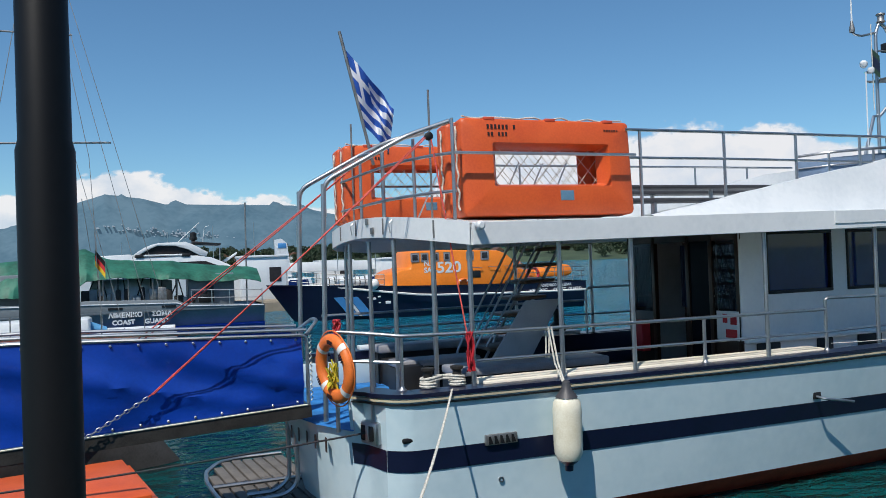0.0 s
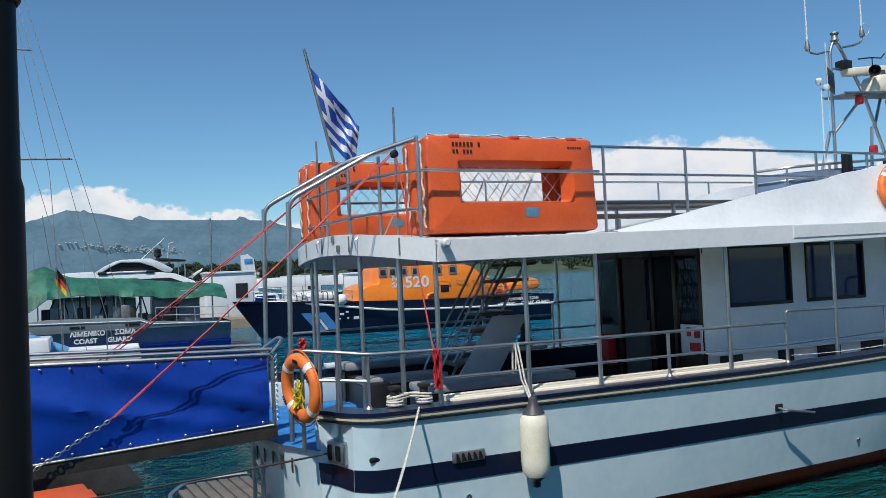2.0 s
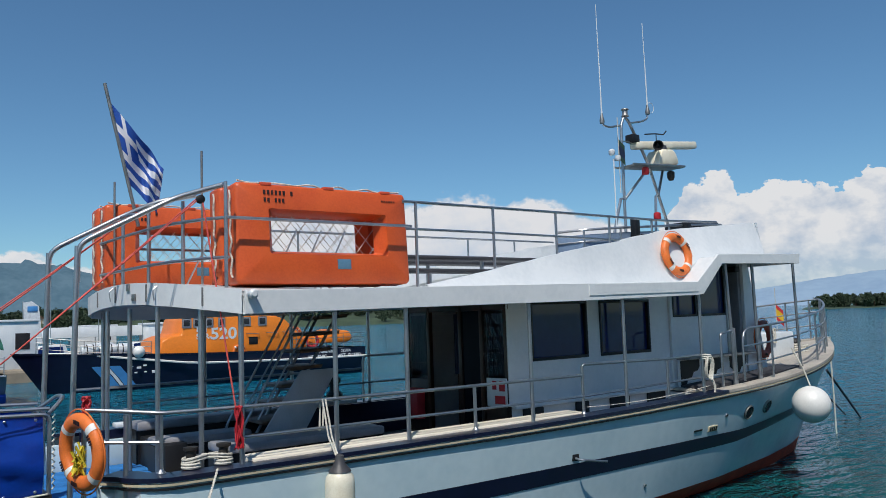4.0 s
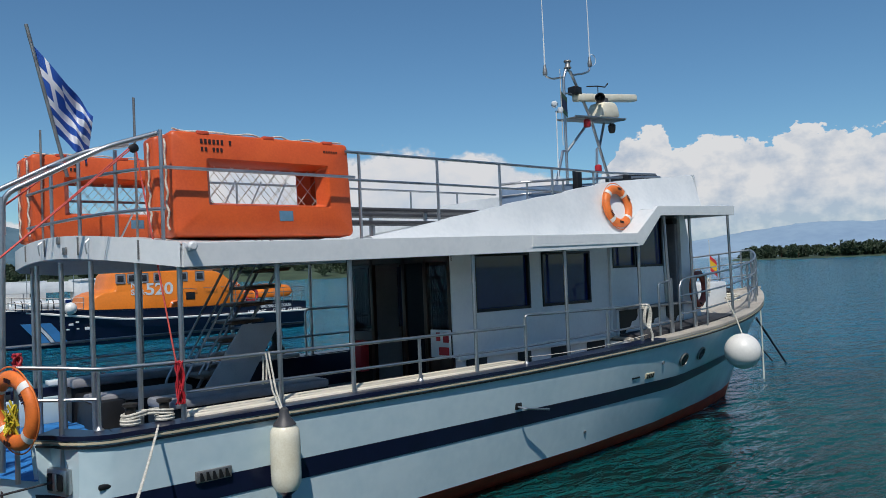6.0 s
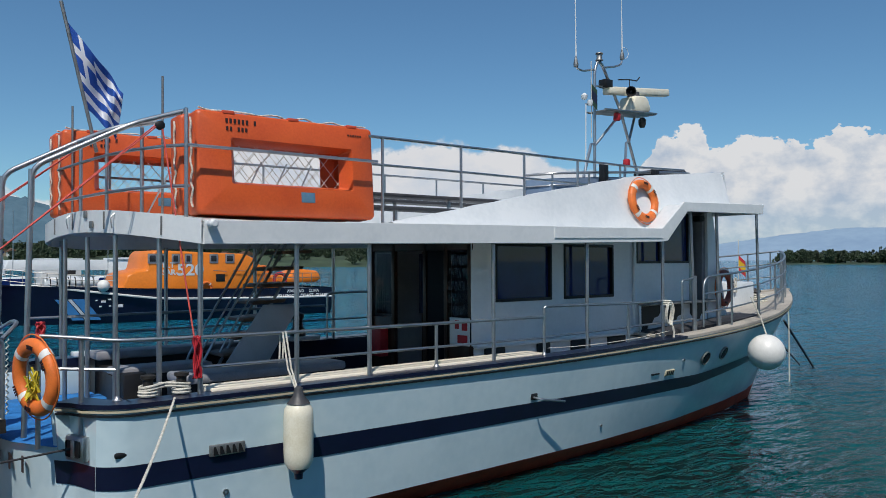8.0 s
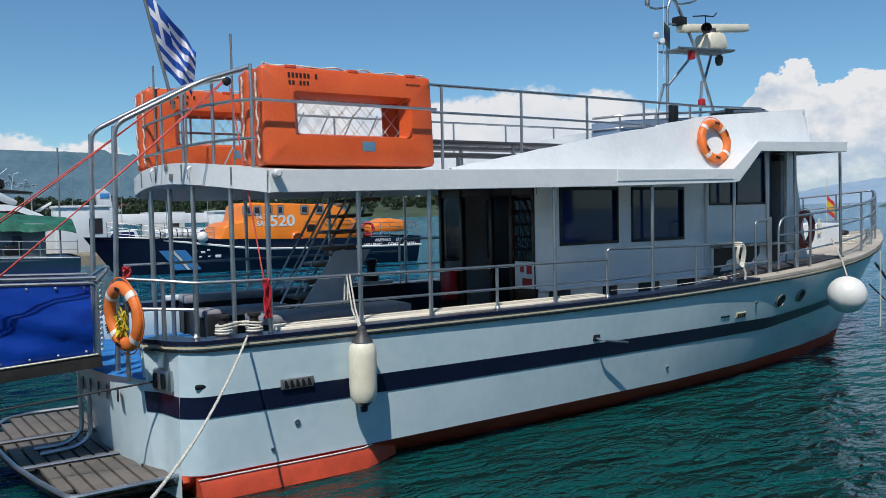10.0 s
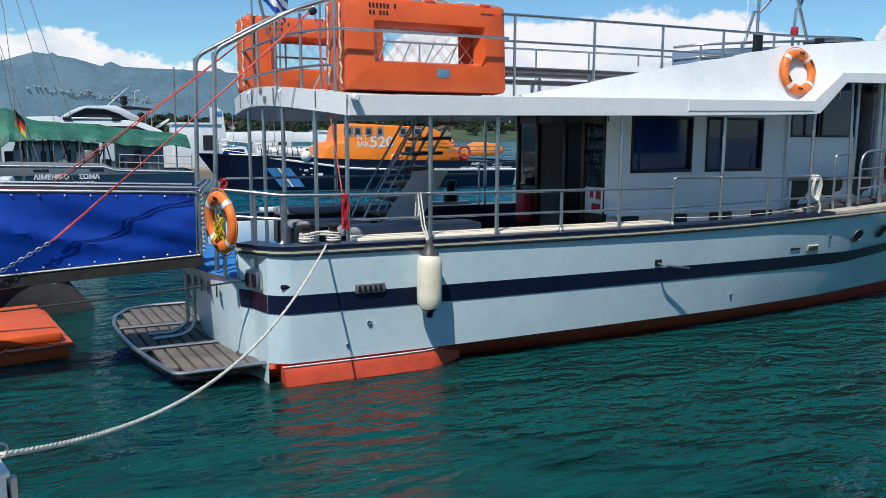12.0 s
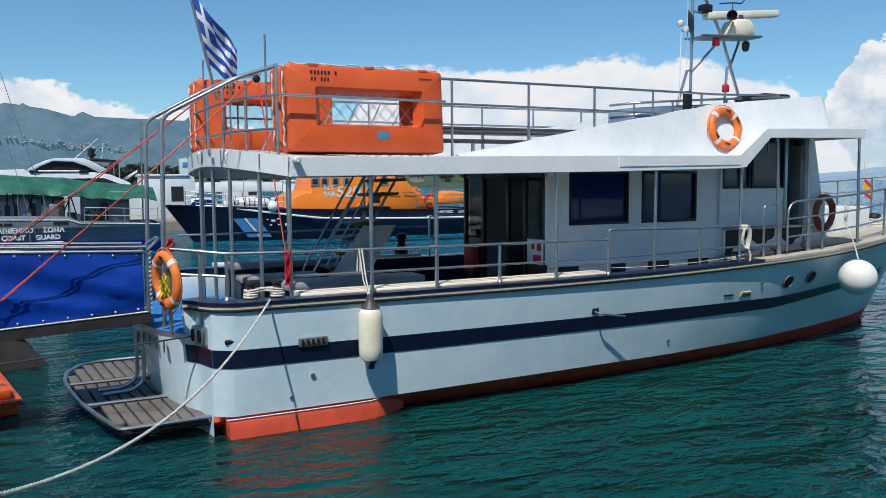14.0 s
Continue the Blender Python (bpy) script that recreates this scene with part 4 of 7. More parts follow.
def build_rails(boat):
    R = 0.021
    y = 0.17
    # tall posts from capping to roof
    for x, top in ((1.01, 3.18), (2.12, 3.18), (3.09, 3.19), (5.10, 3.22), (7.01, 3.24), (8.90, 3.32)):
        part("roof_post", tube([(x, y, 1.6), (x, y, top)], 0.028, 10), STEEL, boat)
    part("roof_post", tube([(10.0, 0.3, 1.68), (9.89, 0.3, 3.82)], 0.028, 10), STEEL, boat)
    part("roof_post", tube([(12.13, 0.3, 1.80), (12.08, 0.3, 3.86)], 0.026, 10), STEEL, boat)
    part("roof_post", tube([(10.76, 0.3, 1.70), (10.71, 0.3, 3.84)], 0.028, 10), STEEL, boat)
    for x in (10.0, 10.76):
        part("gate_post", tube([(x, 0.3, 1.68), (x, 0.3, 2.70)], 0.042, 10), STEEL, boat)
    for x, yy in ((0.74, 0.62), (0.50, 1.35), (0.42, 2.2), (0.40, 3.2), (0.6, 4.3)):
        part("roof_post", tube([(x, yy, 1.16), (x, yy, 3.28)], 0.028, 10), STEEL, boat)
    for x in (2.12, 3.6, 5.10):
        part("roof_post", tube([(x, 4.42, 1.6), (x, 4.42, 3.2)], 0.028, 10), STEEL, boat)
    # short posts
    for x, top in ((0.22, 2.2), (4.11, 2.16), (6.08, 2.3), (7.99, 2.27)):
        part("rail_post", tube([(x, y + (0.12 if x < 1 else 0), 1.6), (x, y + (0.12 if x < 1 else 0), top)], 0.022, 8), STEEL, boat)
        part("post_foot", lathe([(0.05, 0), (0.05, 0.012), (0.03, 0.03), (0.024, 0.05)], 12, Matrix.Translation((x, y + (0.12 if x < 1 else 0), 1.612))), STEEL, boat)
    # quarter rail from the ring post round the corner and forward
    part("top_rail", tube(bend([(-0.42, 0.62, 2.27), (-0.05, 0.36, 2.24), (0.2, 0.22, 2.21), (1.0, y - 0.01, 2.2), (3.1, y - 0.01, 2.18), (6.05, y - 0.01, 2.17)], 0.1), R, 10), STEEL, boat)
    part("top_rail", tube(bend([(6.08, y, 1.62), (6.08, y, 2.32), (8.0, y, 2.29), (9.0, y + 0.03, 2.30)], 0.07), R, 10), STEEL, boat)
    part("mid_rail", tube(bend([(-0.30, 0.55, 1.95), (0.22, 0.29, 1.92)], 0.05), R * 0.85, 8), STEEL, boat)
    part("mid_rail", tube([(1.01, y, 1.89), (3.1, y, 1.88), (6.08, y, 1.87), (9.9, 0.26, 1.95)], R * 0.8, 8), STEEL, boat)
    for x, yy in ((-0.42, 0.62), (-0.08, 0.42)):
        part("rail_post", tube([(x, yy, 1.18), (x, yy, 2.27)], 0.024, 8), STEEL, boat)
    # step and bow rails
    part("top_rail", tube(bend([(9.56, 0.25, 1.72), (9.56, 0.25, 2.62), (9.98, 0.3, 2.66)], 0.06), R, 8), STEEL, boat)
    bow = [cap_line(x) for x in (10.02, 11.0, 12.2, 13.4, 14.4, 15.3, 16.0, 16.5)]
    lift = lambda p: p + Vector((0, 0, 0.98))
    far = [Vector((p.x, 2 * YC - p.y, p.z)) for p in reversed(bow)]
    tip = [Vector((16.72, YC, SHEER(16.7)))]
    loop = bow + tip + far
    part("top_rail", tube(bend([bow[0] + Vector((0, 0, 0.1))] + [lift(p) for p in loop] + [far[-1] + Vector((0, 0, 0.1))], 0.25), R, 10), STEEL, boat)
    for h in (0.36, 0.68):
        part("mid_rail", tube([p + Vector((0, 0, h)) for p in loop], R * 0.75, 8), STEEL, boat)
    for p in loop[1:-1]:
        part("rail_post", tube([p + Vector((0, 0, 0.02)), lift(p)], 0.02, 8), STEEL, boat)
    # far side rail seen through the cockpit
    part("top_rail", tube(bend([(4.95, 4.38, 1.6), (4.95, 4.38, 2.42), (6.2, 4.38, 2.42)], 0.1), R, 8), STEEL, boat)
    part("mid_rail", tube([(1.0, 4.38, 1.95), (6.2, 4.38, 1.95)], R * 0.8, 8), STEEL, boat)
    part("top_rail", tube([(0.2, 4.38, 2.2), (4.9, 4.38, 2.2)], R, 8), STEEL, boat)
    # boarding arch that lifts the gangway
    for yy, x0, z0, sl in ((1.17, -0.38, 3.96, 0), (2.2, -0.48, 3.97, 1)):
        part("arch_post", tube([(x0 - 0.06, yy, 1.2), (x0, yy, z0 - 0.02)], 0.03, 10), STEEL, boat)
        end = [(0.57, 0.92, 4.48), (0.98, 0.55, 4.60)] if not sl else [(0.30, 1.95, 4.40), (0.62, 1.7, 4.55), (1.0, 1.5, 4.62)]
        part("arch_rail", tube(bend([(x0, yy, z0 - 0.4), (x0, yy, z0)] + end, 0.14), 0.03, 10), STEEL, boat)
    part("arch_rail", tube(bend([(0.15, 1.05, 4.26), (0.3, 1.5, 4.36), (0.25, 2.0, 4.37)], 0.3), 0.02, 8), STEEL, boat)
    # upper deck rails
    aft = [(0.40, 3.6), (0.44, 2.6), (0.50, 1.7), (0.60, 1.1), (0.78, 0.6), (0.95, 0.34)]
    for z in (3.78, 4.21):
        part("upper_mid_rail", tube([(x, yy, z) for x, yy in aft] + [(3.32, 0.33, z)] if z > 4 else [(x, yy, z) for x, yy in aft], 0.019, 8), STEEL, boat)
    for x, yy in ((0.44, 2.6), (0.50, 1.7), (0.66, 0.95), (0.93, 0.36)):
        part("upper_post", tube([(x, yy, 3.42), (x, yy, 4.45 + (0.15 if x > 0.9 else 0))], 0.021, 8), STEEL, boat)
    for x, py, foot in ((3.51, 0.5, 3.42), (4.81, 0.5, 3.60), (6.07, 0.55, 3.93), (7.30, 0.6, 4.13), (8.45, 0.68, 4.34)):
        part("upper_post", tube([(x, py, foot), (x, py, 4.56)], 0.02, 8), STEEL, boat)
    part("upper_top_rail", tube(bend([(3.3, 0.5, 4.55), (4.81, 0.5, 4.55), (6.07, 0.55, 4.56), (8.9, 0.7, 4.58), (10.6, 0.9, 4.66)], 0.2), 0.02, 8), STEEL, boat)
    part("upper_mid_rail", tube([(3.32, 0.5, 4.2), (4.81, 0.5, 4.2), (6.07, 0.55, 4.2), (7.55, 0.62, 4.2)], 0.017, 8), STEEL, boat)
    for z, yy in ((4.55, 4.1), (4.2, 4.1)):
        part("upper_top_rail", tube([(0.6, yy, z), (9.5, yy, z)], 0.018, 8), STEEL, boat)
    for x in (1.2, 2.4, 3.6, 4.8, 6.0, 7.2, 8.4):
        part("upper_post", tube([(x, 4.1, 3.42), (x, 4.1, 4.55)], 0.018, 8), STEEL, boat)
    # diagonal lattice of the stair-well guard behind the rafts
    for i in range(7):
        x = 1.2 + i * 0.4
        part("guard_bar", tube([(x, 2.6, 3.5), (x + 0.45, 2.6, 4.4)], 0.012, 6), STEEL, boat)
    # upper deck benches and wheel console
    for yy, x0, x1, z in ((1.6, 3.2, 8.0, 3.92), (2.5, 3.2, 7.2, 3.92), (1.2, 3.2, 5.4, 3.7)):
        # benches dark all over: the shade on their undersides put into the colour
        part("upper_bench", box((x0, yy, z), (x1, yy + 0.4, z + 0.05), 0.015), BENCH_GREY, boat, "grey cushioned upper deck bench, darkened like its shaded underside")
        for x in (x0 + 0.2, (x0 + x1) / 2, x1 - 0.2):
            part("bench_leg", box((x, yy + 0.15, 3.4), (x + 0.04, yy + 0.2, z)), STEEL, boat)
    part("upper_console", box((9.0, 1.9, 3.6), (11.2, 3.2, 4.4), 0.05), WHITE, boat, "white console on the upper deck")
    screen = [(7.4, 1.9), (7.6, 1.45), (8.3, 1.25), (9.5, 1.15), (10.6, 1.15), (11.3, 1.3)]
    lift_of = lambda x: 0.062 * (x - 7.4)
    part("console_screen", thick(grid([[(x, sy, z + lift_of(x)) for x, sy in screen] for z in (4.02, 4.2, 4.36)]), 0.02), SCREEN_BLUE, boat, "blue-grey dodger panel of the upper helm")
    for z, r in ((4.44, 0.022), (4.24, 0.014)):
        part("console_rail", tube(bend([(x, sy - 0.03, z + lift_of(x)) for x, sy in screen], 0.15), r, 8), STEEL, boat)
    for x, sy in screen[1:]:
        part("screen_post", tube([(x, sy - 0.02, 3.6), (x, sy - 0.02, 4.44 + lift_of(x))], 0.018, 8), STEEL, boat)
    for x in (8.42, 9.86):
        part("console_speaker", box((x, 1.0, 4.3), (x + 0.13, 1.12, 4.66), 0.02), BLACK, boat)
    part("hatch_cover", box((11.0, 1.6, 4.52), (11.75, 2.4, 4.80), 0.05), BLACK, boat, "black hatch cover")
    for i, x in enumerate((8.75, 8.87, 9.2, 9.3, 9.4)):
        part("screen_mark", box((x, 1.13, 4.28), (x + 0.05, 1.17, 4.40), 0.004), NAVY, boat)
    # stairs to the upper deck
    for yy in (2.9, 3.5):
        part("stair_stringer", tube([(2.5, yy, 1.3), (3.85, yy, 3.5)], 0.024, 8), STEEL, boat)
        part("stair_handrail", tube(bend([(2.05, yy, 1.15), (2.12, yy, 1.6), (3.25, yy, 3.5), (3.6, yy, 4.1)], 0.08), 0.02, 8), STEEL, boat)
        part("stair_handrail", tube([(2.35, yy, 1.7), (3.45, yy, 3.5)], 0.015, 8), STEEL, boat)
    for i in range(8):
        z = 1.42 + i * 0.245
        x = 2.5 + (z - 1.3) * 0.61
        part("stair_tread", plate([(x - 0.34, z - 0.035), (x - 0.30, z - 0.05), (x + 0.18, z - 0.03), (x + 0.2, z + 0.02), (x - 0.32, z + 0.0)], 2.86, 3.54, "y", bevel=0.008), STEP_WOOD, boat)
    part("stair_panel", plate([(2.16, 1.2), (2.86, 1.2), (3.58, 2.35), (2.98, 2.35)], 2.80, 2.83, "y", bevel=0.008), PANEL_GREY, boat, "pale grey panel behind the stairs")
    # cockpit benches
    for lo, hi in (((1.2, 1.2, 1.55), (3.4, 1.75, 1.66)), ((0.9, 3.65, 1.62), (3.0, 4.05, 1.74)), ((0.9, 2.75, 1.5), (2.2, 3.2, 1.6))):
        b = part("cockpit_bench", box((lo[0], lo[1] + 0.05, 1.1), (hi[0], hi[1] - 0.05, lo[2])), BLACK, boat, "dark bench locker")
        part("bench_cushion", box(lo, hi, 0.035), CUSHION, b, "grey vinyl cushion")
    part("sink_shelf", box((0.7, 4.0, 1.66), (4.6, 4.2, 1.72), 0.01), WHITE, boat)
    part("capstan", lathe([(0.13, 0), (0.14, 0.1), (0.08, 0.16), (0.075, 0.26), (0.11, 0.32), (0.10, 0.38), (0.03, 0.4)], 14, Matrix.Translation((4.25, 4.15, 1.72))), BLACK, boat, "black capstan")
    ext = part("extinguisher_box", box((5.15, 3.0, 1.4), (5.32, 3.3, 1.9), 0.02), RED_SIGN, boat, "red extinguisher box")


build_rails(boat)


def build_fittings(boat):
    # twin bollard on the quarter
    for x in (0.52, 0.86):
        part("bollard", lathe([(0.055, 0), (0.05, 0.12), (0.05, 0.17), (0.075, 0.19), (0.075, 0.215), (0.05, 0.22)], 16, Matrix.Translation((x, 0.3, 1.62))), DARK_STEEL, boat)
        for k in range(2):
            part("rope_turn", tube([(x + 0.085 * math.cos(a), 0.3 + 0.085 * math.sin(a), 1.64 + 0.03 * k) for a in [i * math.pi / 8 for i in range(16)]], 0.016, 6, closed=True), ROPE_WHITE, boat)
    for k in range(2):
        part("rope_turn", tube([(0.69 + 0.25 * math.sin(a), 0.3 + 0.075 * math.sin(2 * a), 1.70 + 0.03 * k + 0.012 * math.cos(2 * a)) for a in [i * math.pi / 16 for i in range(32)]], 0.014, 6, closed=True), ROPE_WHITE, boat)
    # exhaust louvre, drains, portholes
    def on_side(x, z):
        s = x / CAP_END
        for _ in range(4):
            k = stripe_k(s, z)
            p = hull_point(s, k, -1)
            s += (x - p.x) / CAP_END
        return p

    def on_skin(x, z):
        """A frame on the hull's near side whose z axis points outwards."""
        p, q, r = on_side(x, z), on_side(x + 0.2, z), on_side(x, z - 0.2)
        along, out = (q - p).normalized(), (q - p).cross(p - r).normalized()
        up = out.cross(along)
        return Matrix.Translation(p) @ Matrix((along, up, out)).transposed().to_4x4()

    yv = on_side(1.24, 1.04).y - 0.004
    lou = part("louvre", box((1.05, yv - 0.035, 0.985), (1.43, yv + 0.01, 1.10), 0.008), DULL_STEEL, boat, "steel louvre in the hull")
    for i in range(5):
        x = 1.085 + i * 0.068
        part("louvre_blade", plate([(x, 1.0), (x + 0.05, 1.0), (x + 0.02, 1.085), (x, 1.085)], yv - 0.045, yv - 0.03, "y"), BLACK, lou)
    for x, z, r, nm in ((10.1, 1.26, 0.125, "porthole"), (10.75, 1.30, 0.125, "porthole")):
        f = on_skin(x, z) @ Matrix.Translation((0, 0, 0.018))
        rim = part(nm, lathe([(r, -0.02), (r * 1.06, 0.0), (r * 1.04, 0.014), (r * 0.9, 0.016), (r * 0.88, 0.004)], 20, f), DULL_STEEL, boat, "round steel porthole")
        part("pane", lathe([(r * 0.91, 0.010), (r * 0.5, 0.0125), (0.002, 0.013)], 20, f), DOOR_GLASS, rim)
    for x, z, r in ((1.24, 0.59, 0.032), (9.4, 1.28, 0.03), (7.4, 0.42, 0.025), (0.95, 0.33, 0.02)):
        f = on_skin(x, z)
        part("drain_outlet", lathe([(r * 0.6, -0.02), (r * 0.6, 0.02), (r, 0.02), (r, -0.02)], 14, f), STEEL, boat)
    f = on_skin(9.05, 1.10)
    lou = part("louvre", box((-0.13, -0.05, -0.02), (0.13, 0.05, 0.02), 0.006, m=f), GOLD, boat, "small brass louvre")
    for i in range(4):
        part("louvre_blade", box((-0.1 + i * 0.055, -0.035, 0.015), (-0.07 + i * 0.055, 0.035, 0.026), m=f), BLACK, lou)
    part("scupper", box((-0.11, -0.012, -0.02), (0.11, 0.012, 0.012), m=on_skin(8.63, 1.11)), BLACK, boat)
    p = on_side(0.2, 1.13)
    part("scupper", box((p.x - 0.07, p.y - 0.012, 1.10), (p.x + 0.06, p.y + 0.02, 1.155), 0.02), BLACK, boat)
    p = on_side(5.75, 1.055)
    part("exhaust_pipe", tube(bend([(p.x - 0.02, p.y + 0.02, 1.07), (p.x, p.y - 0.14, 1.055), (p.x + 0.42, p.y - 0.20, 0.99)], 0.05), 0.017, 8), STEEL, boat)
    part("pipe_flange", box((p.x - 0.06, p.y - 0.025, 1.03), (p.x + 0.06, p.y + 0.01, 1.12), 0.01), BLACK, boat)
    # fairlead in the quarter block
    F = Matrix.Translation((stern_x(0.42, 1.18) - 0.005, 0.42, 1.18)) @ pose(0, 0, 0, 0, 0, -70)
    lead = part("fairlead", box((-0.15, -0.035, -0.125), (0.15, 0.05, 0.125), 0.03, m=F), STEEL, boat, "chrome fairlead")
    part("fairlead_mouth", box((-0.11, -0.042, -0.08), (0.11, -0.03, 0.08), 0.02, m=F), BLACK, lead)
    part("fairlead_roller", box((-0.03, -0.05, -0.085), (0.03, -0.03, 0.085), 0.008, m=F), STEEL, lead)
    # name on the transom as plain bars
    for i in range(7):
        y0 = 1.05 + i * 0.24
        xx = stern_x(y0 + 0.06, 0.95) - 0.008
        part("lettering_bar", box((xx - 0.004, y0, 0.87), (xx + 0.006, y0 + 0.07, 1.03)), TEXT_DARK, boat)
    # swim platform: steel rim and slats
    rim_pts = [(-1.08, 0.27), (-1.30, 1.0), (-1.48, 1.75), (-1.60, 2.5), (-1.67, 3.2), (-1.64, 3.75), (-1.45, 4.2), (-1.1, 4.36)]
    rim = lambda y: float(np.interp(y, [p[1] for p in rim_pts], [p[0] for p in rim_pts]))
    inner = lambda y: -0.02 - 0.115 * (y - 0.3)
    plat = part("swim_platform", tube(bend([(0.02, 0.32, 0.15)] + [(x, y, 0.15) for x, y in rim_pts] + [(-0.5, 4.36, 0.15)], 0.1), 0.028, 8), STEEL, boat, "bathing platform with steel rim and grey slats")
    for y in (1.55, 2.85):
        part("platform_bar", tube([(rim(y) + 0.03, y, 0.16), (inner(y) - 0.02, y, 0.16)], 0.024, 8), STEEL, plat)
    # black sheet below the slats: shade in their gaps put in as colour
    part("slat_gap_shade", plate([(inner(0.34), 0.34), (inner(4.3), 4.3)] + [(x + 0.03, y) for x, y in reversed(rim_pts[1:-1])] + [(-1.05, 0.34)], 0.04, 0.06, "z"), BLACK, plat)
    for y0, y1 in ((0.36, 1.50), (1.60, 2.80), (2.90, 4.25)):
        for i in range(10):
            d = 0.03 + i * 0.155
            xs = [inner(y) - d for y in (y0, y1)]
            if xs[0] - 0.13 < rim(y0) + 0.02:
                y0c = next((y for y in [y0 + 0.05 * k for k in range(40)] if inner(y) - d - 0.13 > rim(y) + 0.02), None)
                if y0c is None or y0c > y1 - 0.15:
                    continue
            else:
                y0c = y0
            y1c = y1
            while y1c > y0c + 0.1 and inner(y1c) - d - 0.13 < rim(y1c) + 0.02:
                y1c -= 0.05
            part("platform_slat", plate([(inner(y0c) - d, y0c), (inner(y1c) - d, y1c), (inner(y1c) - d - 0.125, y1c), (inner(y0c) - d - 0.125, y0c)], 0.10, 0.145, "z", bevel=0.006), GREY_DECK, plat)
    part("tie_ring", tube(bend([(-1.25, 2.2, 0.19), (-0.9, 2.2, 0.19), (-0.72, 2.2, 0.32), (-0.72, 2.2, 1.25)], 0.1), 0.028, 8), STEEL, boat, "bent steel leg under the gangway")
    part("tie_ring", tube(bend([(-1.2, 2.0, 0.17), (-0.8, 2.0, 0.19), (-0.65, 2.0, 0.3), (-0.65, 2.0, 1.25)], 0.1), 0.028, 8), STEEL, boat)
    # mast with table, radar and aerials
    M = 2.4
    at = lambda x, z, d=0.0: (x, M + d, z)
    part("mast_leg", tube(bend([at(9.82, 4.45), at(9.84, 6.72), at(9.93, 6.92), at(10.06, 6.88), at(10.63, 6.01), at(11.18, 4.72)], 0.07), 0.03, 10), STEEL, boat)
    for pts, r in (([at(9.46, 4.5), at(9.72, 5.256), at(9.83, 5.27)], 0.028), ([at(9.83, 5.235), at(10.56, 5.90)], 0.026), ([at(11.34, 6.0, 0.2), at(10.89, 5.42), at(10.80, 5.38), at(10.74, 4.6)], 0.028),
                   ([at(9.84, 6.42), at(10.3, 6.44)], 0.016), ([at(9.56, 6.02), at(9.84, 6.04)], 0.02)):
        part("mast_brace", tube(pts, r, 8), STEEL, boat)
    for d in (-0.24, 0.24):
        part("table_rail", tube([at(9.86, 5.93, d), at(11.50, 6.02, d)], 0.018, 8), STEEL, boat)
    part("mast_table", plate([(9.9, 5.90), (11.5, 5.99), (11.5, 6.02), (9.9, 5.93)], M - 0.23, M + 0.23, "y", bevel=0.006), DULL_STEEL, boat, "steel mast table")
    part("mast_arm", tube(bend([at(9.30, 6.76), at(9.32, 6.68), at(9.5, 6.66), at(9.84, 6.74)], 0.06), 0.02, 8), STEEL, boat)
    part("mast_arm", tube(bend([at(10.12, 6.82), at(10.5, 6.90), at(10.68, 6.98), at(10.68, 7.12)], 0.1), 0.02, 8), STEEL, boat)
    part("mast_light", lathe([(0.05, 0), (0.08, 0.02), (0.055, 0.05), (0.055, 0.13), (0.08, 0.15), (0.07, 0.17), (0.03, 0.18)], 12, Matrix.Translation(at(9.98, 6.92))), DULL_STEEL, boat)
    for x, z, top in ((9.295, 6.74, 9.1), (10.69, 7.10, 9.0)):
        whip = part("antenna", tube([at(x, z), at(x, z + 0.5), at(x - 0.02, top)], 0.019, 6, taper=0.006), WHITE, boat, "white whip aerial")
        part("aerial_base", lathe([(0.045, 0), (0.05, 0.06), (0.03, 0.14), (0.02, 0.2)], 10, Matrix.Translation(at(x, z - 0.03))), DULL_STEEL, whip)
    part("antenna", tube([at(9.44, 4.5, -0.1), at(9.46, 6.0, -0.1)], 0.012, 6), WHITE, boat)
    part("aerial_loop", tube([at(10.78 + 0.11 * math.cos(a), 7.22 + 0.11 * math.sin(a)) for a in [k * math.pi / 8 for k in range(16)]], 0.006, 5, closed=True), WHITE, boat)
    radar = part("radar_pedestal", plate([(10.72, 6.0), (11.36, 6.04), (11.38, 6.12), (11.3, 6.30), (11.2, 6.36), (10.86, 6.33), (10.8, 6.22)], M - 0.2, M + 0.2, "y", bevel=0.05), FENDER, boat, "cream radar scanner")
    part("radar_neck", lathe([(0.14, 0), (0.12, 0.05), (0.12, 0.1)], 14, Matrix.Translation(at(11.05, 6.34))), BENCH_GREY, radar)
    part("radar_bar", box((-1.0, -0.10, -0.075), (1.0, 0.10, 0.075), 0.035, m=Matrix.Translation(at(11.17, 6.47)) @ pose(0, 0, 0, 0, -6, 0)), FENDER, radar, "cream scanner bar")
    part("horn", lathe([(0.025, 0), (0.04, 0.1), (0.095, 0.2), (0.105, 0.22), (0.09, 0.215), (0.03, 0.1)], 16, Matrix.Translation(at(10.78, 6.40, -0.14)) @ pose(0, 0, 0, 0, -100, 40)), BLACK, boat)
    part("searchlight", box((10.06, M - 0.1, 6.42), (10.28, M + 0.1, 6.58), 0.02), BLACK, boat)
    part("camera_dome", lathe([(0.03, 0), (0.06, 0.03), (0.065, 0.09), (0.03, 0.13)], 12, Matrix.Translation(at(9.53, 6.10))), WHITE, boat)
    part("floodlight", lathe([(0.05, 0), (0.075, 0.06), (0.08, 0.16), (0.04, 0.2)], 12, Matrix.Translation(at(11.2, 5.72, -0.1))), DARK_STEEL, boat)
    part("floodlight", lathe([(0.04, 0), (0.06, 0.04), (0.05, 0.10)], 12, Matrix.Translation(at(9.56, 5.98, -0.12))), WHITE, boat)
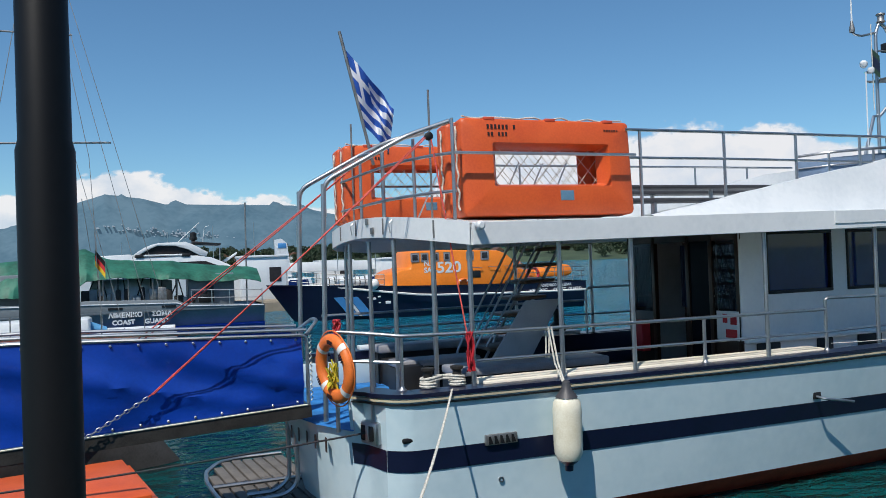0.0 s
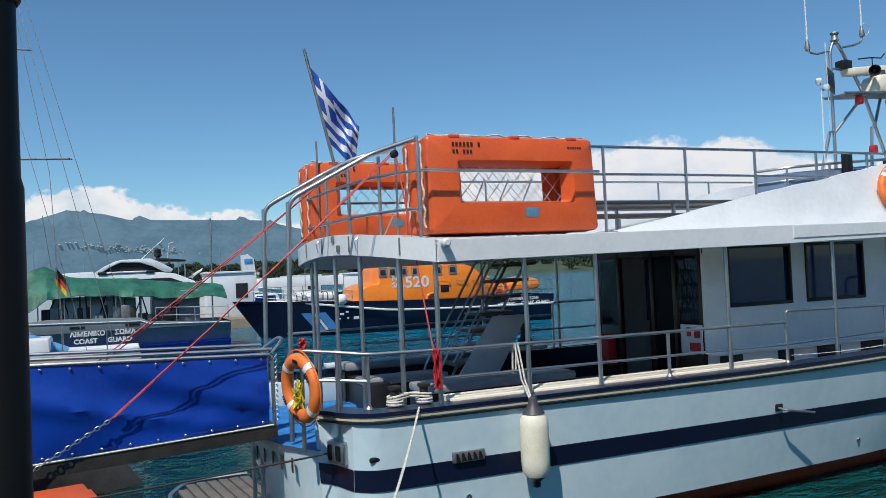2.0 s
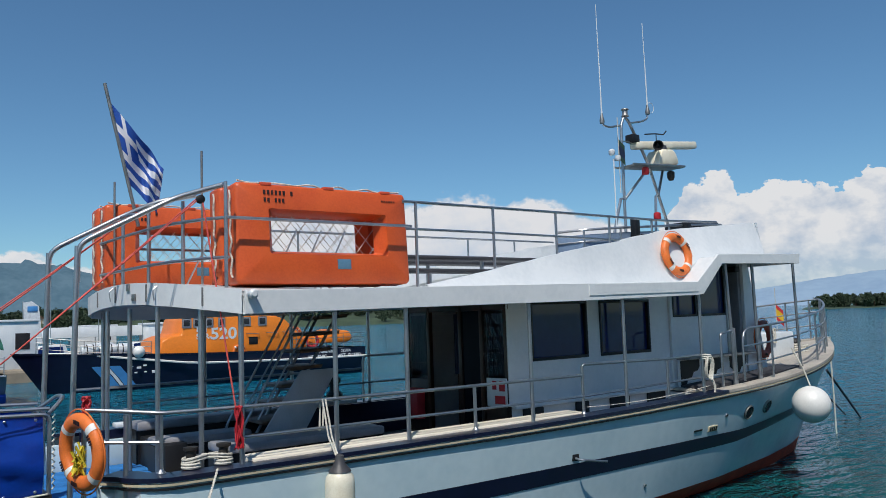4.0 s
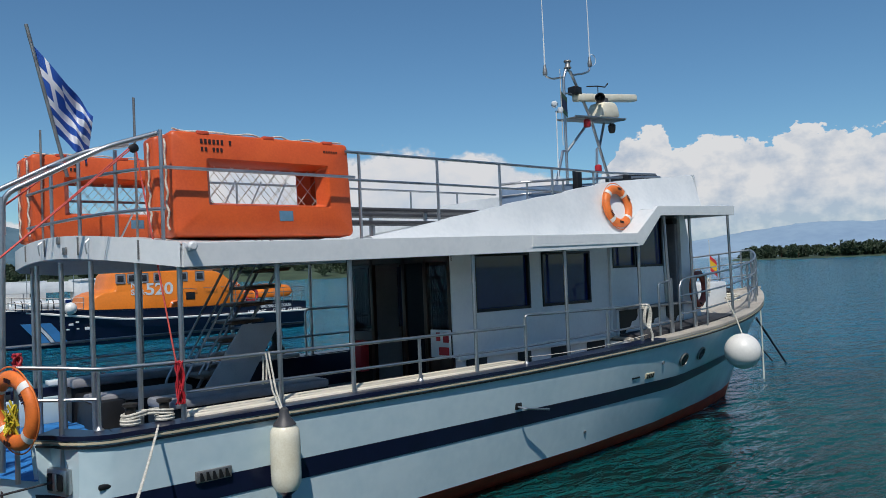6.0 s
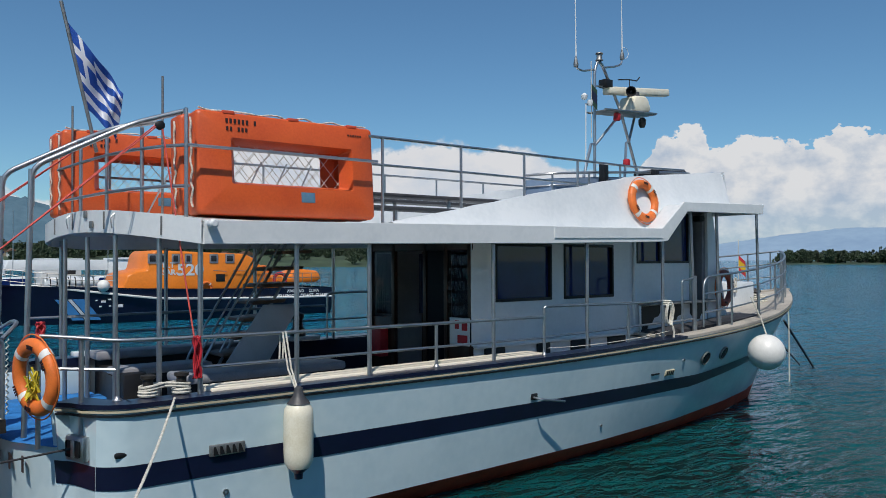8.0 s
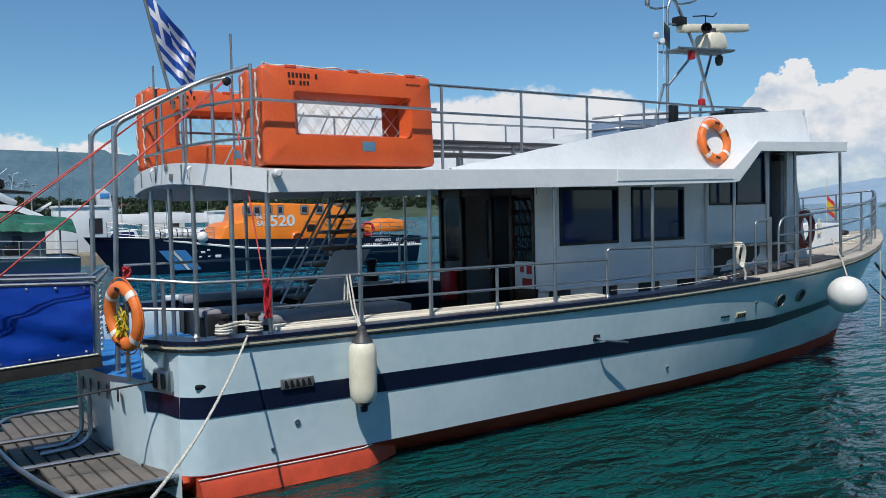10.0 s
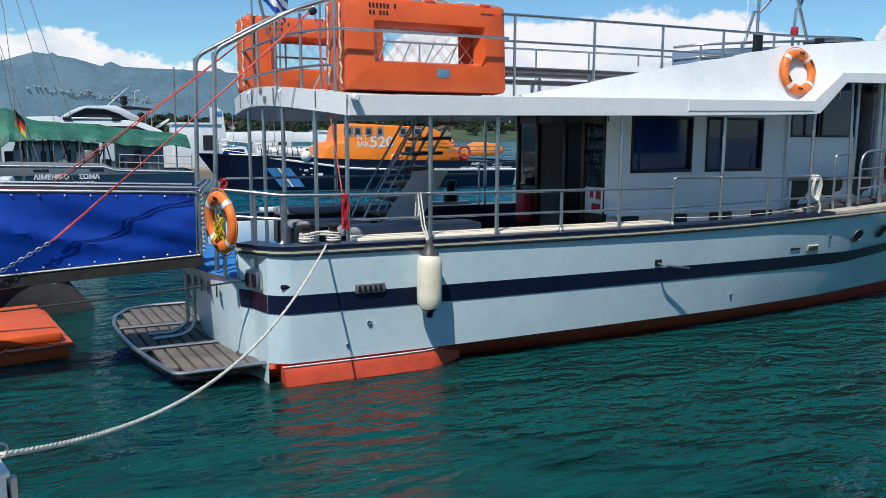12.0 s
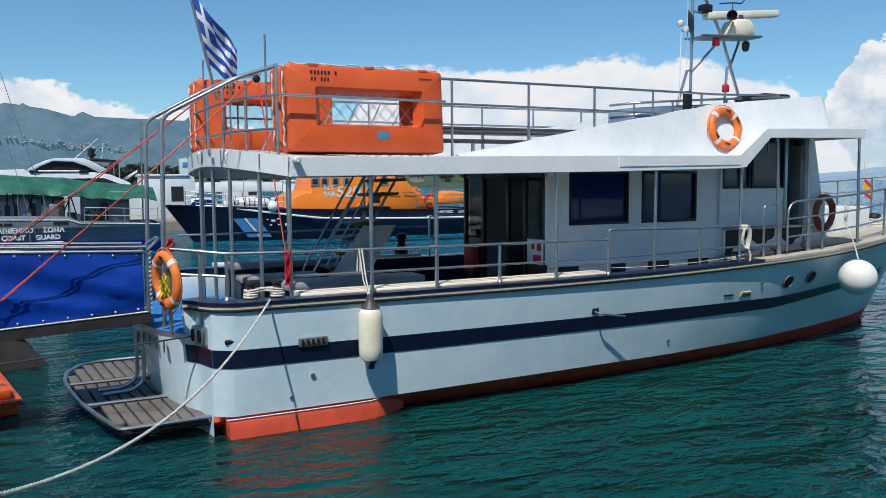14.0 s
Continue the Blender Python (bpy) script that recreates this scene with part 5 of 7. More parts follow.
    part("wind_vane", tube([at(10.56, 6.64), at(10.9, 6.69), at(11.16, 6.70), at(11.26, 6.79)], 0.013, 6), BLACK, boat)
    part("wind_vane", tube([at(10.92, 6.52), at(10.92, 6.70)], 0.01, 6), BLACK, boat)
    for x, z in ((10.33, 5.76), (10.62, 4.86)):
        part("port_lamp", lathe([(0.06, 0), (0.075, 0.02), (0.07, 0.14), (0.03, 0.16)], 12, Matrix.Translation((x, M - 0.15, z))), RED_SIGN, boat)
    # lamp at the roof corner
    part("corner_lamp", lathe([(0.04, 0), (0.05, 0.03), (0.05, 0.1), (0.03, 0.12)], 12, Matrix.Translation((1.06, 0.03, 3.37)) @ UPRIGHT), WHITE, boat)
    # aerials on the aft rail
    for x, y, h in ((0.53, 3.4, 5.05), (1.07, 1.5, 5.17), (0.86, 3.0, 5.3)):
        part("antenna", tube([(x, y, 3.5), (x, y, h)], 0.014, 6), DULL_STEEL, boat)
    part("pulley", lathe([(0.03, -0.03), (0.048, -0.02), (0.03, 0), (0.048, 0.02), (0.03, 0.03)], 12, Matrix.Translation((0.72, 0.55, 4.42)) @ UPRIGHT), BLACK, boat)
    part("deck_locker", box((13.5, 1.8, 1.80), (14.6, 2.8, 2.48), 0.04), WHITE, boat, "white locker on the foredeck")
    part("anchor_winch", lathe([(0.16, 0), (0.17, 0.08), (0.1, 0.14), (0.1, 0.26), (0.15, 0.3), (0.13, 0.36), (0.03, 0.38)], 14, Matrix.Translation((15.3, 2.2, 1.92))), BLACK, boat, "black anchor winch")
    part("winch_motor", box((15.15, 2.3, 1.92), (15.55, 2.75, 2.2), 0.06), BENCH_GREY, boat)
    part("rope_bundle", tube([(14.75 + 0.16 * math.cos(i * 0.7), 1.75 + 0.16 * math.sin(i * 0.7), 1.95 + 0.006 * i) for i in range(40)], 0.02, 6), ROPE_WHITE, boat)
    part("rope_bundle", tube([(13.75 + 0.05 * math.sin(i * 0.9), 1.76, 2.42 + 0.16 * math.cos(i * 0.62)) for i in range(30)], 0.014, 5), ROPE_WHITE, boat)


build_fittings(boat)


# ---- loose things on the boat ----
def build_raft():
    """A buoyant frame of orange plastic standing on its long edge; its own front is at y = 0."""
    t = thing("life_float", (0, 0, 0), "orange moulded rescue float standing on edge behind the rail", "life float", "rescue floats on the upper deck", local=True)
    W, H, D = 2.27, 1.15, 0.34
    bm = bmesh.new()
    ox, oz, ix0, ix1, iz0, iz1 = W, H, 0.39, 1.96, 0.34, 0.86

    def loop(x0, x1, z0, z1, y, r):
        pts = []
        for cx, cz, a0 in ((x1 - r, z0 + r, -90), (x1 - r, z1 - r, 0), (x0 + r, z1 - r, 90), (x0 + r, z0 + r, 180)):
            for k in range(5):
                a = radians(a0 + 90 * k / 4)
                pts.append((cx + r * math.cos(a), y, cz + r * math.sin(a)))
        return pts

    rings = [loop(ix0 + 0.1, ix1 - 0.1, iz0 + 0.05, iz1 - 0.05, D * 0.5, 0.03), loop(ix0 + 0.02, ix1 - 0.02, iz0 + 0.01, iz1 - 0.01, 0.05, 0.03), loop(ix0, ix1, iz0, iz1, 0.0, 0.03), loop(0.035, W - 0.035, 0.035, H - 0.035, 0.0, 0.04),
             loop(0.01, W - 0.01, 0.01, H - 0.01, 0.02, 0.05), loop(0, W, 0, H, 0.05, 0.055), loop(0, W, 0, H, D - 0.05, 0.055), loop(0.03, W - 0.03, 0.03, H - 0.03, D, 0.04), loop(ix0, ix1, iz0, iz1, D, 0.03)]
    rings.append(rings[0])
    vs = [[bm.verts.new(p) for p in r] for r in rings[:-1]]
    vs.append(vs[0])
    for u, v in zip(vs, vs[1:]):
        for i in range(20):
            bm.faces.new((u[i], u[(i + 1) % 20], v[(i + 1) % 20], v[i]))
    part("float_body", bm, ORANGE, t, "weathered orange plastic")
    # grab line looped along the top and the ends
    top = []
    for i in range(41):
        x = 0.05 + (W - 0.1) * i / 40
        top.append((x, 0.06 + 0.03 * math.sin(i), H + 0.015 + 0.012 * math.cos(i * 0.8)))
    part("grab_line", tube(top, 0.011, 6), ROPE_WHITE, t)
    ends = [(-0.012 - 0.012 * abs(math.sin(i * 0.8)), 0.12 + 0.02 * math.sin(i * 1.3), 0.08 + (H - 0.16) * i / 20) for i in range(21)]
    part("grab_line", tube(ends, 0.012, 6), ROPE_WHITE, t)
    for x in (0.3, 1.1, 1.9):
        part("strap", box((x, -0.003, H - 0.03), (x + 0.14, D, H + 0.012), 0.01), RED_PAINT, t)
    # netting across the middle
    net = bmesh.new()
    for i in range(9):
        x = ix0 + (ix1 - ix0) * i / 8
        for d in (-1, 1):
            x2 = min(ix1, max(ix0, x + d * 0.45))
            tube([(x, D * 0.6, iz0), (x2, D * 0.6, iz0 + (iz1 - iz0) * (abs(x2 - x) / 0.45 if abs(x2 - x) > 0.01 else 0.01))], 0.004, 4, net)
    part("netting", net, ROPE_WHITE, t)
    face = Matrix.Translation((0, -0.004, 0)) @ UPRIGHT
    bars([(0.33 + i * 0.048, 1.02, 0.026, 0.05) for i in (0, 1, 2, 3, 4, 5, 7)] + [(0.335 + i * 0.045, 0.935, 0.024, 0.045) for i in (0, 1, 3, 4, 5)], face, TEXT_DARK, t)
    bars([(1.9 + i * 0.035, 1.02, 0.02, 0.02) for i in range(6)], face, TEXT_DARK, t)
    part("maker_plate", box((1.24, -0.006, 0.17), (1.42, 0.004, 0.29), 0.003), PLAQUE, t, "small blue-grey plate")
    return t


raft = build_raft()
raft.matrix_basis = pose(1.09, 0.43, 3.50, -4)
for m in (pose(1.05, 0.83, 3.50, -3), pose(0.42, 3.4, 3.60, -2), pose(0.40, 3.78, 3.60, -2)):
    copy_thing(raft, m)


def build_lifebuoy(name, m, label, mat=None):
    """A ring with four bands of tape and a grab line; it lies in its own xz plane."""
    t = thing(name, (0, 0, 0), label, "lifebuoy", "lifebuoys on the boat", local=True)
    R, r = 0.298, 0.075
    bm = bmesh.new()
    rows = []
    for i in range(40):
        a = 2 * math.pi * i / 40
        rows.append([((R + r * math.cos(b)) * math.cos(a), 0.75 * r * math.sin(b), (R + r * math.cos(b)) * math.sin(a)) for b in [2 * math.pi * k / 14 for k in range(14)]])
    rows.append(rows[0])
    vs = [[bm.verts.new(p) for p in row] for row in rows[:-1]]
    vs.append(vs[0])
    for u, v in zip(vs, vs[1:]):
        for k in range(14):
            bm.faces.new((u[k], u[(k + 1) % 14], v[(k + 1) % 14], v[k]))
    part("ring", bm, mat or RING_ORANGE, t)
    for q in range(4):
        band = bmesh.new()
        a0 = math.pi / 4 + q * math.pi / 2
        rows = [[((R + (r + 0.004) * math.cos(b)) * math.cos(a), 0.75 * (r + 0.005) * math.sin(b), (R + (r + 0.004) * math.cos(b)) * math.sin(a)) for b in [2 * math.pi * k / 14 for k in range(15)]] for a in (a0 - 0.1, a0, a0 + 0.1)]
        part("tape_band", grid(rows, band), mat or TAPE, t, "" if mat else "white band")
    line = []
    for i in range(48):
        a = 2 * math.pi * i / 48
        rr = R + r + 0.012 + 0.02 * abs(math.sin(2 * (a - math.pi / 4)))
        line.append((rr * math.cos(a), 0.0, rr * math.sin(a)))
    part("grab_line", tube(line, 0.007, 6, closed=True), RING_ORANGE, t)
    for a0 in (0.35, 1.25, 3.5, 4.4):
        for k in range(4):
            a = a0 + k * 0.09
            p = Matrix.Translation((R * math.cos(a), -0.075 * 0.92, R * math.sin(a)))
            part("lettering_bar", box((-0.008, -0.004, -0.02), (0.008, 0.003, 0.02), m=p @ pose(0, 0, 0, 0, -math.degrees(a) + 90, 0)), TEXT_DARK, t)
    t.matrix_basis = m
    return t


ring = build_lifebuoy("lifebuoy", pose(-0.48, 0.42, 1.90, 4, 0, -73), "orange lifebuoy with white bands hung on the stern rail")
line = [(-0.5 + 0.06 * math.sin(i * 1.9), 0.46 + 0.03 * math.cos(i), 1.88 + 0.11 * math.cos(i * 2.3) - 0.004 * i) for i in range(40)]
single("rope_coil", tube(line, 0.012, 5), ROPE_YELLOW, "yellow floating line coiled inside the stern lifebuoy", "rope")
other = copy_thing(ring, pose(8.80, 0.47, 3.98, -10, 0, 0))
tagged(other, "orange lifebuoy with white bands fixed to the white coaming")
build_lifebuoy("lifebuoy", pose(12.07, 1.0, 2.42, 0, 0, 8), "lifebuoy hung beside the wheelhouse door, coloured as if in shade", RING_SHADED)


def build_fender():
    t = thing("fender", (1.98, -0.12, 0.72), "long white vinyl fender hanging on the hull side", "fender")
    m = Matrix.Translation((1.96, -0.17, 0.74))
    part("body", lathe([(0.03, 0.0), (0.12, 0.03), (0.155, 0.1), (0.16, 0.2), (0.16, 0.58), (0.15, 0.66), (0.10, 0.73), (0.06, 0.75)], 24, m), FENDER, t)
    part("end_cap", lathe([(0.02, -0.1), (0.045, -0.09), (0.05, -0.03), (0.12, 0.03), (0.1, 0.035)], 16, m), NAVY, t, "navy end")
    part("end_cap", lathe([(0.125, 0.715), (0.10, 0.75), (0.06, 0.80), (0.045, 0.88), (0.02, 0.9)], 16, m), BENCH_GREY, t, "dark grey end")
    for dx in (-0.02, 0.02):
        part("lanyard", tube([(1.98 + dx / 2, -0.1, 1.58), (1.97 + dx, 0.05, 1.8), (1.95 + dx, 0.14, 2.2), (1.95 - dx, 0.19, 2.2), (1.94 - dx, 0.2, 1.85)], 0.011, 6), ROPE_WHITE, t)
    b = Vector((11.46, -0.22, 1.29))
    t = thing("ball_fender", b - Vector((0, 0, 0.4)), "round white ball fender at the bow", "fender")
    rows = [(0.325 * math.sin(math.pi * i / 16) + 0.002, -0.325 * math.cos(math.pi * i / 16)) for i in range(17)]
    part("ball", lathe(rows, 28, Matrix.Translation(b)), BALL, t)
    part("lanyard", tube([b + Vector((0, 0, 0.33)), b + Vector((0.03, 0.12, 0.62)), b + Vector((0.0, 0.3, 1.0))], 0.013, 6), ROPE_WHITE, t)


build_fender()


def cloth_flag():
    """Striped ensign hanging from its slanted staff."""
    staff = thing("flagstaff", (0.5, 2.2, 3.6), "slanted steel flagstaff with a blue and white striped ensign", "flag")
    a, b = Vector((0.52, 2.2, 4.3)), Vector((0.12, 2.2, 6.05))
    part("staff", tube([a, b], 0.022, 8), DULL_STEEL, staff)
    bm = bmesh.new()
    nu, nv = 45, 36
    top_h, low_h = a.lerp(b, 0.88), a.lerp(b, 0.30)
    vs = []
    for j in range(nv + 1):
        row = []
        v = j / nv
        for i in range(nu + 1):
            u = i / nu
            fly = Vector((0.44 + 0.26 * v, 0.10 + 0.25 * (1 - v), -0.28 - 0.50 * v)) * u
            belly = Vector((0.06, 0, -0.05)) * math.sin(math.pi * u)
            swing = math.sin(u * 9.0 - v * 4.5) + 0.45 * math.sin(u * 17 + v * 6)
            fold = Vector((0.035 * swing, 0.10 * swing, 0.025 * math.sin(u * 11 + v * 7))) * (0.15 + u)
            row.append(bm.verts.new(low_h.lerp(top_h, v) + fly + belly + fold))
        vs.append(row)
    for j in range(nv):
        for i in range(nu):
            f = bm.faces.new((vs[j][i], vs[j][i + 1], vs[j + 1][i + 1], vs[j + 1][i]))
            s = (nv - 1 - j) // 4
            canton = i < 17 and s < 5
            f.material_index = (1 if (s == 2 or 7 <= i <= 9) else 0) if canton else (s % 2)
    part("flag_cloth", bm, [FLAG_BLUE, FLAG_WHITE], staff, "blue and white striped cloth")
    for n, p, mat, size in (("pennant", Vector((9.62, 2.3, 6.55)), GREEN_CLOTH, 0.4), ("pennant", Vector((16.3, 3.2, 3.2)), RED_CLOTH, 0.4)):
        t = thing(n, p - Vector((0, 0, size)), "small dark green and navy pennant on the mast" if mat is GREEN_CLOTH else "small red and yellow pennant at the bow rail", "flag")
        rows = [[p + Vector(((0.16 if mat is GREEN_CLOTH else 0.32) * u, 0.05 * math.sin(u * 6), -size * v - 0.35 * u)) for u in (0, 0.25, 0.5, 0.75, 1)] for v in (0, 0.25, 0.5, 0.75, 1)]
        bm = grid(rows)
        bm.faces.ensure_lookup_table()
        for f in bm.faces[4:12]:
            f.material_index = 1 if f.index % 2 else 0
        part("cloth", bm, [mat, NAVY if mat is GREEN_CLOTH else YELLOW_CLOTH], t)
        part("halyard", tube([p + Vector((0, 0, 0.3)), p - Vector((0, 0, size * 3))], 0.008, 5), ROPE_WHITE, t)


cloth_flag()


# ---- gangway ----
def build_gangway():
    g = thing("gangway", (-5, 1.9, 1.2), "long aluminium gangway with a blue tarpaulin side", "gangway")
    top = lambda x: 2.20 + 0.035 * min(3, max(0, -0.6 - x))
    low = lambda x: 1.39 - 0.052 * (-0.6 - x)
    for y, nm in ((1.25, 0), (1.95, 1)):
        rows = []
        for j in range(11):
            row = []
            for i in range(61):
                x = -0.68 - 7.3 * i / 60
                v = j / 10
                fold = 0.035 * math.sin(3.1 * x + 2.6 * v) + 0.05 * noise.noise((x * 1.3, v * 2.0 + x * 0.6, 2 + nm)) + 0.02 * noise.noise((x * 4, v * 6, 9))
                for c0, sl, amp in ((-1.2, 0.42, 0.05), (-2.6, 0.30, 0.06), (-4.0, 0.5, 0.05), (-0.9, -0.9, 0.03)):
                    fold -= amp * math.exp(-((v - 0.5 - sl * (c0 - x)) / 0.09) ** 2)
                row.append((x, y + fold * math.sin(math.pi * v) ** 0.6, low(x) + 0.03 + (top(x) - 0.05 - low(x)) * v))
            rows.append(row)
        if nm:
            rows = [row[:8] for row in rows]
        part("side_sheet", thick(grid(rows), 0.006), BLUE_TARP, g, "glossy creased royal blue tarpaulin")
        for dz, r in ((0.0, 0.022), (0.06, 0.02)):
            part("handrail", tube(bend([(-0.62, y, low(-0.6))] * (dz == 0) + [(-0.62, y, top(-0.6) + dz), (-3.6, y, top(-3.6) + dz), (-8, y, top(-8) + dz)], 0.08), r, 8), STEEL, g)
        part("side_beam", box((-8.0, y - 0.05, -0.14), (0, y + 0.05, 0.0), m=Matrix.Translation((-0.6, 0, 1.40)) @ pose(0, 0, 0, 0, -3.0, 0)), DARK_STEEL, g)
        part("edge_trim", tube([(-0.64, y - 0.055, low(-0.6) + 0.02), (-8, y - 0.055, low(-8) + 0.02)], 0.009, 6), FENDER, g)
        for i in range(26):
            x = -0.75 - i * 0.28
            for z in (low(x) + 0.06, top(x) - 0.05):
                part("eyelet", lathe([(0.012, -0.01), (0.016, 0.0), (0.008, 0.008)], 8, Matrix.Translation((x, y - 0.025, z)) @ UPRIGHT), STEEL, g)
    part("walkway", box((-8.0, 1.3, -0.08), (0, 1.9, -0.02), m=Matrix.Translation((-0.6, 0, 1.40)) @ pose(0, 0, 0, 0, -3.0, 0)), DULL_STEEL, g)
    part("end_rail", tube(bend([(-0.62, 1.3, 2.2), (-0.45, 1.45, 2.35), (-0.45, 1.78, 2.35), (-0.62, 1.93, 2.2)], 0.1), 0.022, 8), STEEL, g)
    part("lashing", tube([(-0.6, 1.2, 2.2 - 0.03 * i + 0) if i % 2 else (-0.57, 1.23, 2.2 - 0.03 * i) for i in range(26)], 0.008, 5), ROPE_WHITE, g)
    # hoist ropes with chain ends
    for a, b, nm in (((0.68, 0.55, 4.40), (-2.35, 1.14, 1.66), 0), ((0.70, 0.57, 4.44), (-2.30, 1.16, 1.68), 0), ((0.45, 1.85, 4.46), (-2.53, 1.97, 2.16), 1), ((0.40, 1.88, 4.42), (-2.48, 1.99, 2.14), 1)):
        single("hoist_rope", tube(sag(a, b, 0.03), 0.008, 6), ROPE_RED, "taut red hoisting rope of the gangway", "rope", "hoist ropes")
    ch = thing("chain", (-2.9, 1.13, 1.25), "galvanised chain at the end of the hoist rope", "chain")
    p, q = Vector((-2.35, 1.13, 1.66)), Vector((-3.1, 1.13, 1.22))
    for i in range(16):
        c = p.lerp(q, (i + 0.5) / 16)
        turn = Matrix.Translation(c) @ pose(0, 0, 0, 90 if i % 2 else 0, 0, 0) @ Matrix.Identity(4)
        d = (q - p).normalized()
        side = Vector((0, 1, 0)) if i % 2 else d.cross(Vector((0, 1, 0)))
        part("link", tube([c + d * 0.034 * math.cos(t) + side * 0.018 * math.sin(t) for t in [k * math.pi / 5 for k in range(10)]], 0.006, 5, closed=True), STEEL, ch)
    single("hoist_tail", tube(sag((0.74, 0.53, 4.38), (0.98, 0.14, 1.9), 0.0), 0.009, 6), ROPE_RED, "red rope tail hanging down the roof post", "rope", "hoist ropes")
    for x, y, z in ((0.96, 0.12, 2.0), (-0.40, 0.62, 2.32)):
        pts = [(x + 0.038 * math.sin(i * 0.9), y + 0.03 * math.cos(i * 1.3), z + (0.22 if z < 2.2 else 0.08) * math.cos(i * 0.62)) for i in range(50)]
        single("rope_hank", tube(pts, 0.009, 5), RED_SIGN, "hank of red rope tied to the rail", "rope", "rope hanks")
    hank = bmesh.new()
    for k in range(3):
        w, h, dx = 0.07 + 0.010 * (k % 3), 0.17 + 0.015 * k, 0.01 * k
        tube([(8.93 + dx + w * math.sin(a), 0.09 - 0.014 * k + 0.01 * math.cos(3 * a), 2.10 + h * math.cos(a)) for a in [i * math.pi / 12 for i in range(24)]], 0.014, 6, hank, closed=True)
    for k in range(3):
        tube([(8.94 + 0.055 * math.cos(a), 0.12 + 0.07 * math.sin(a), 2.24 + 0.03 * k) for a in [i * math.pi / 8 for i in range(16)]], 0.015, 6, hank, closed=True)
    tube([(8.98, 0.06, 1.92), (9.03, 0.05, 1.80), (9.02, 0.05, 1.70), (8.95, 0.04, 1.64), (8.86, 0.04, 1.62)], 0.019, 6, hank)
    single("rope_hank", hank, ROPE_WHITE, "hank of white rope hanging on the rail", "rope", "rope hanks")
    single("lashing_line", tube(sag((6.12, 0.14, 1.72), (9.0, 0.12, 1.80), 0.05), 0.006, 5), ROPE_WHITE, "thin pale line tied along the side rail", "rope")


build_gangway()


# ---- quay, pole and mooring lines ----
def build_quay():
    bm = plate([(-30, -5.2), (-2.17, -5.2), (-1.9, -6.0), (30, -24.5), (30, -60), (-30, -60)], WATER - 2.5, 1.25, "z", bevel=0.03)
    tagged(new("pavement_quay", finish(bm, STONE, False)), "pale stone quay with a straight edge", "quay", kind="structure")
    # unseen wall added behind the quay so that windows mirror something dark
    tagged(new("wall_unseen_dark", finish(box((-60, -75, 1.0), (60, -60, 15)), LEAF, False)), "added dark green wall behind the quay, only for reflections", "wall", kind="structure")
    pole = thing("lamp_post", (-2.45, -6.15, 1.25), "slim black painted steel post on the quay", "post")
    part("shaft", lathe([(0.052, 0.0), (0.052, 2.0), (0.047, 2.02), (0.045, 3.3), (0.03, 3.32)], 24, Matrix.Translation((-2.45, -6.15, 1.25))), POLE_BLACK, pole)
    part("base_flange", lathe([(0.12, 0), (0.12, 0.02), (0.07, 0.04), (0.055, 0.1)], 20, Matrix.Translation((-2.45, -6.15, 1.25))), POLE_BLACK, pole)
    part("band", lathe([(0.05, 0), (0.056, 0.01), (0.056, 0.05), (0.05, 0.06)], 24, Matrix.Translation((-2.45, -6.15, 3.6))), POLE_BLACK, pole)
    m = Matrix.Translation((-2.19, -5.95, 1.25)) @ pose(0, 0, 0, 0, 0, 16.5)
    c = thing("service_pedestal", (-2.5, -5.7, 1.25), "white sheet-metal service box standing on the quay edge", "pedestal")
    part("housing", box((-0.62, 0.02, 0.05), (-0.01, 0.70, 0.43), 0.01, m=m), WHITE, c, smooth=False)
    part("lid", box((-0.64, 0.0, 0.43), (0.0, 0.72, 0.455), 0.008, m=m), WHITE, c, "white lid", smooth=False)
    part("base", box((-0.66, 0.0, 0.0), (0.02, 0.72, 0.05), 0.01, m=m), BLACK, c)
    part("side_cover", box((-0.008, 0.06, 0.08), (0.004, 0.66, 0.38), 0.004, m=m), BLACK, c, "black side cover")
    part("hasp", box((0.0, 0.02, 0.2), (0.025, 0.06, 0.42), 0.006, m=m), STEEL, c)
    part("eye_bolt", tube([m @ Vector((0.02 + 0.03 * math.cos(t), 0.30, 0.43 + 0.03 * math.sin(t))) for t in [k * math.pi / 6 for k in range(12)]], 0.008, 6, closed=True), STEEL, c)
    part("handle", tube(bend([m @ Vector(p) for p in ((-0.5, 0.02, 0.24), (-0.5, -0.05, 0.36), (-0.12, -0.05, 0.36), (-0.12, 0.02, 0.24))], 0.1), 0.02, 8), WHITE, c, "white bent tube handle")
    a = Vector((0.70, 0.05, 1.62))
    b = Vector((-2.235, -5.78, 1.71))
    pts = [a.lerp(b, i / 40) - Vector((0, 0, 0.455 * 4 * (i / 40) * (1 - i / 40) * (0.85 + 0.3 * i / 40))) for i in range(41)]
    dense = []
    for p, q in zip(pts, pts[1:]):
        dense += [p.lerp(q, k / 14) for k in range(14)]
    bm = bmesh.new()
    across = (b - a).cross(Vector((0, 0, 1))).normalized()
    for strand in range(3):
        turn = [2 * math.pi * (strand / 3 + i / 9) for i in range(len(dense))]
        tube([p + 0.0065 * (across * math.cos(w) + Vector((0, 0, 1)) * math.sin(w)) for p, w in zip(dense, turn)], 0.0072, 6, bm)
    single("mooring_line", bm, ROPE_WHITE, "slack white mooring line from the stern bollard to the quay", "rope", "mooring lines")
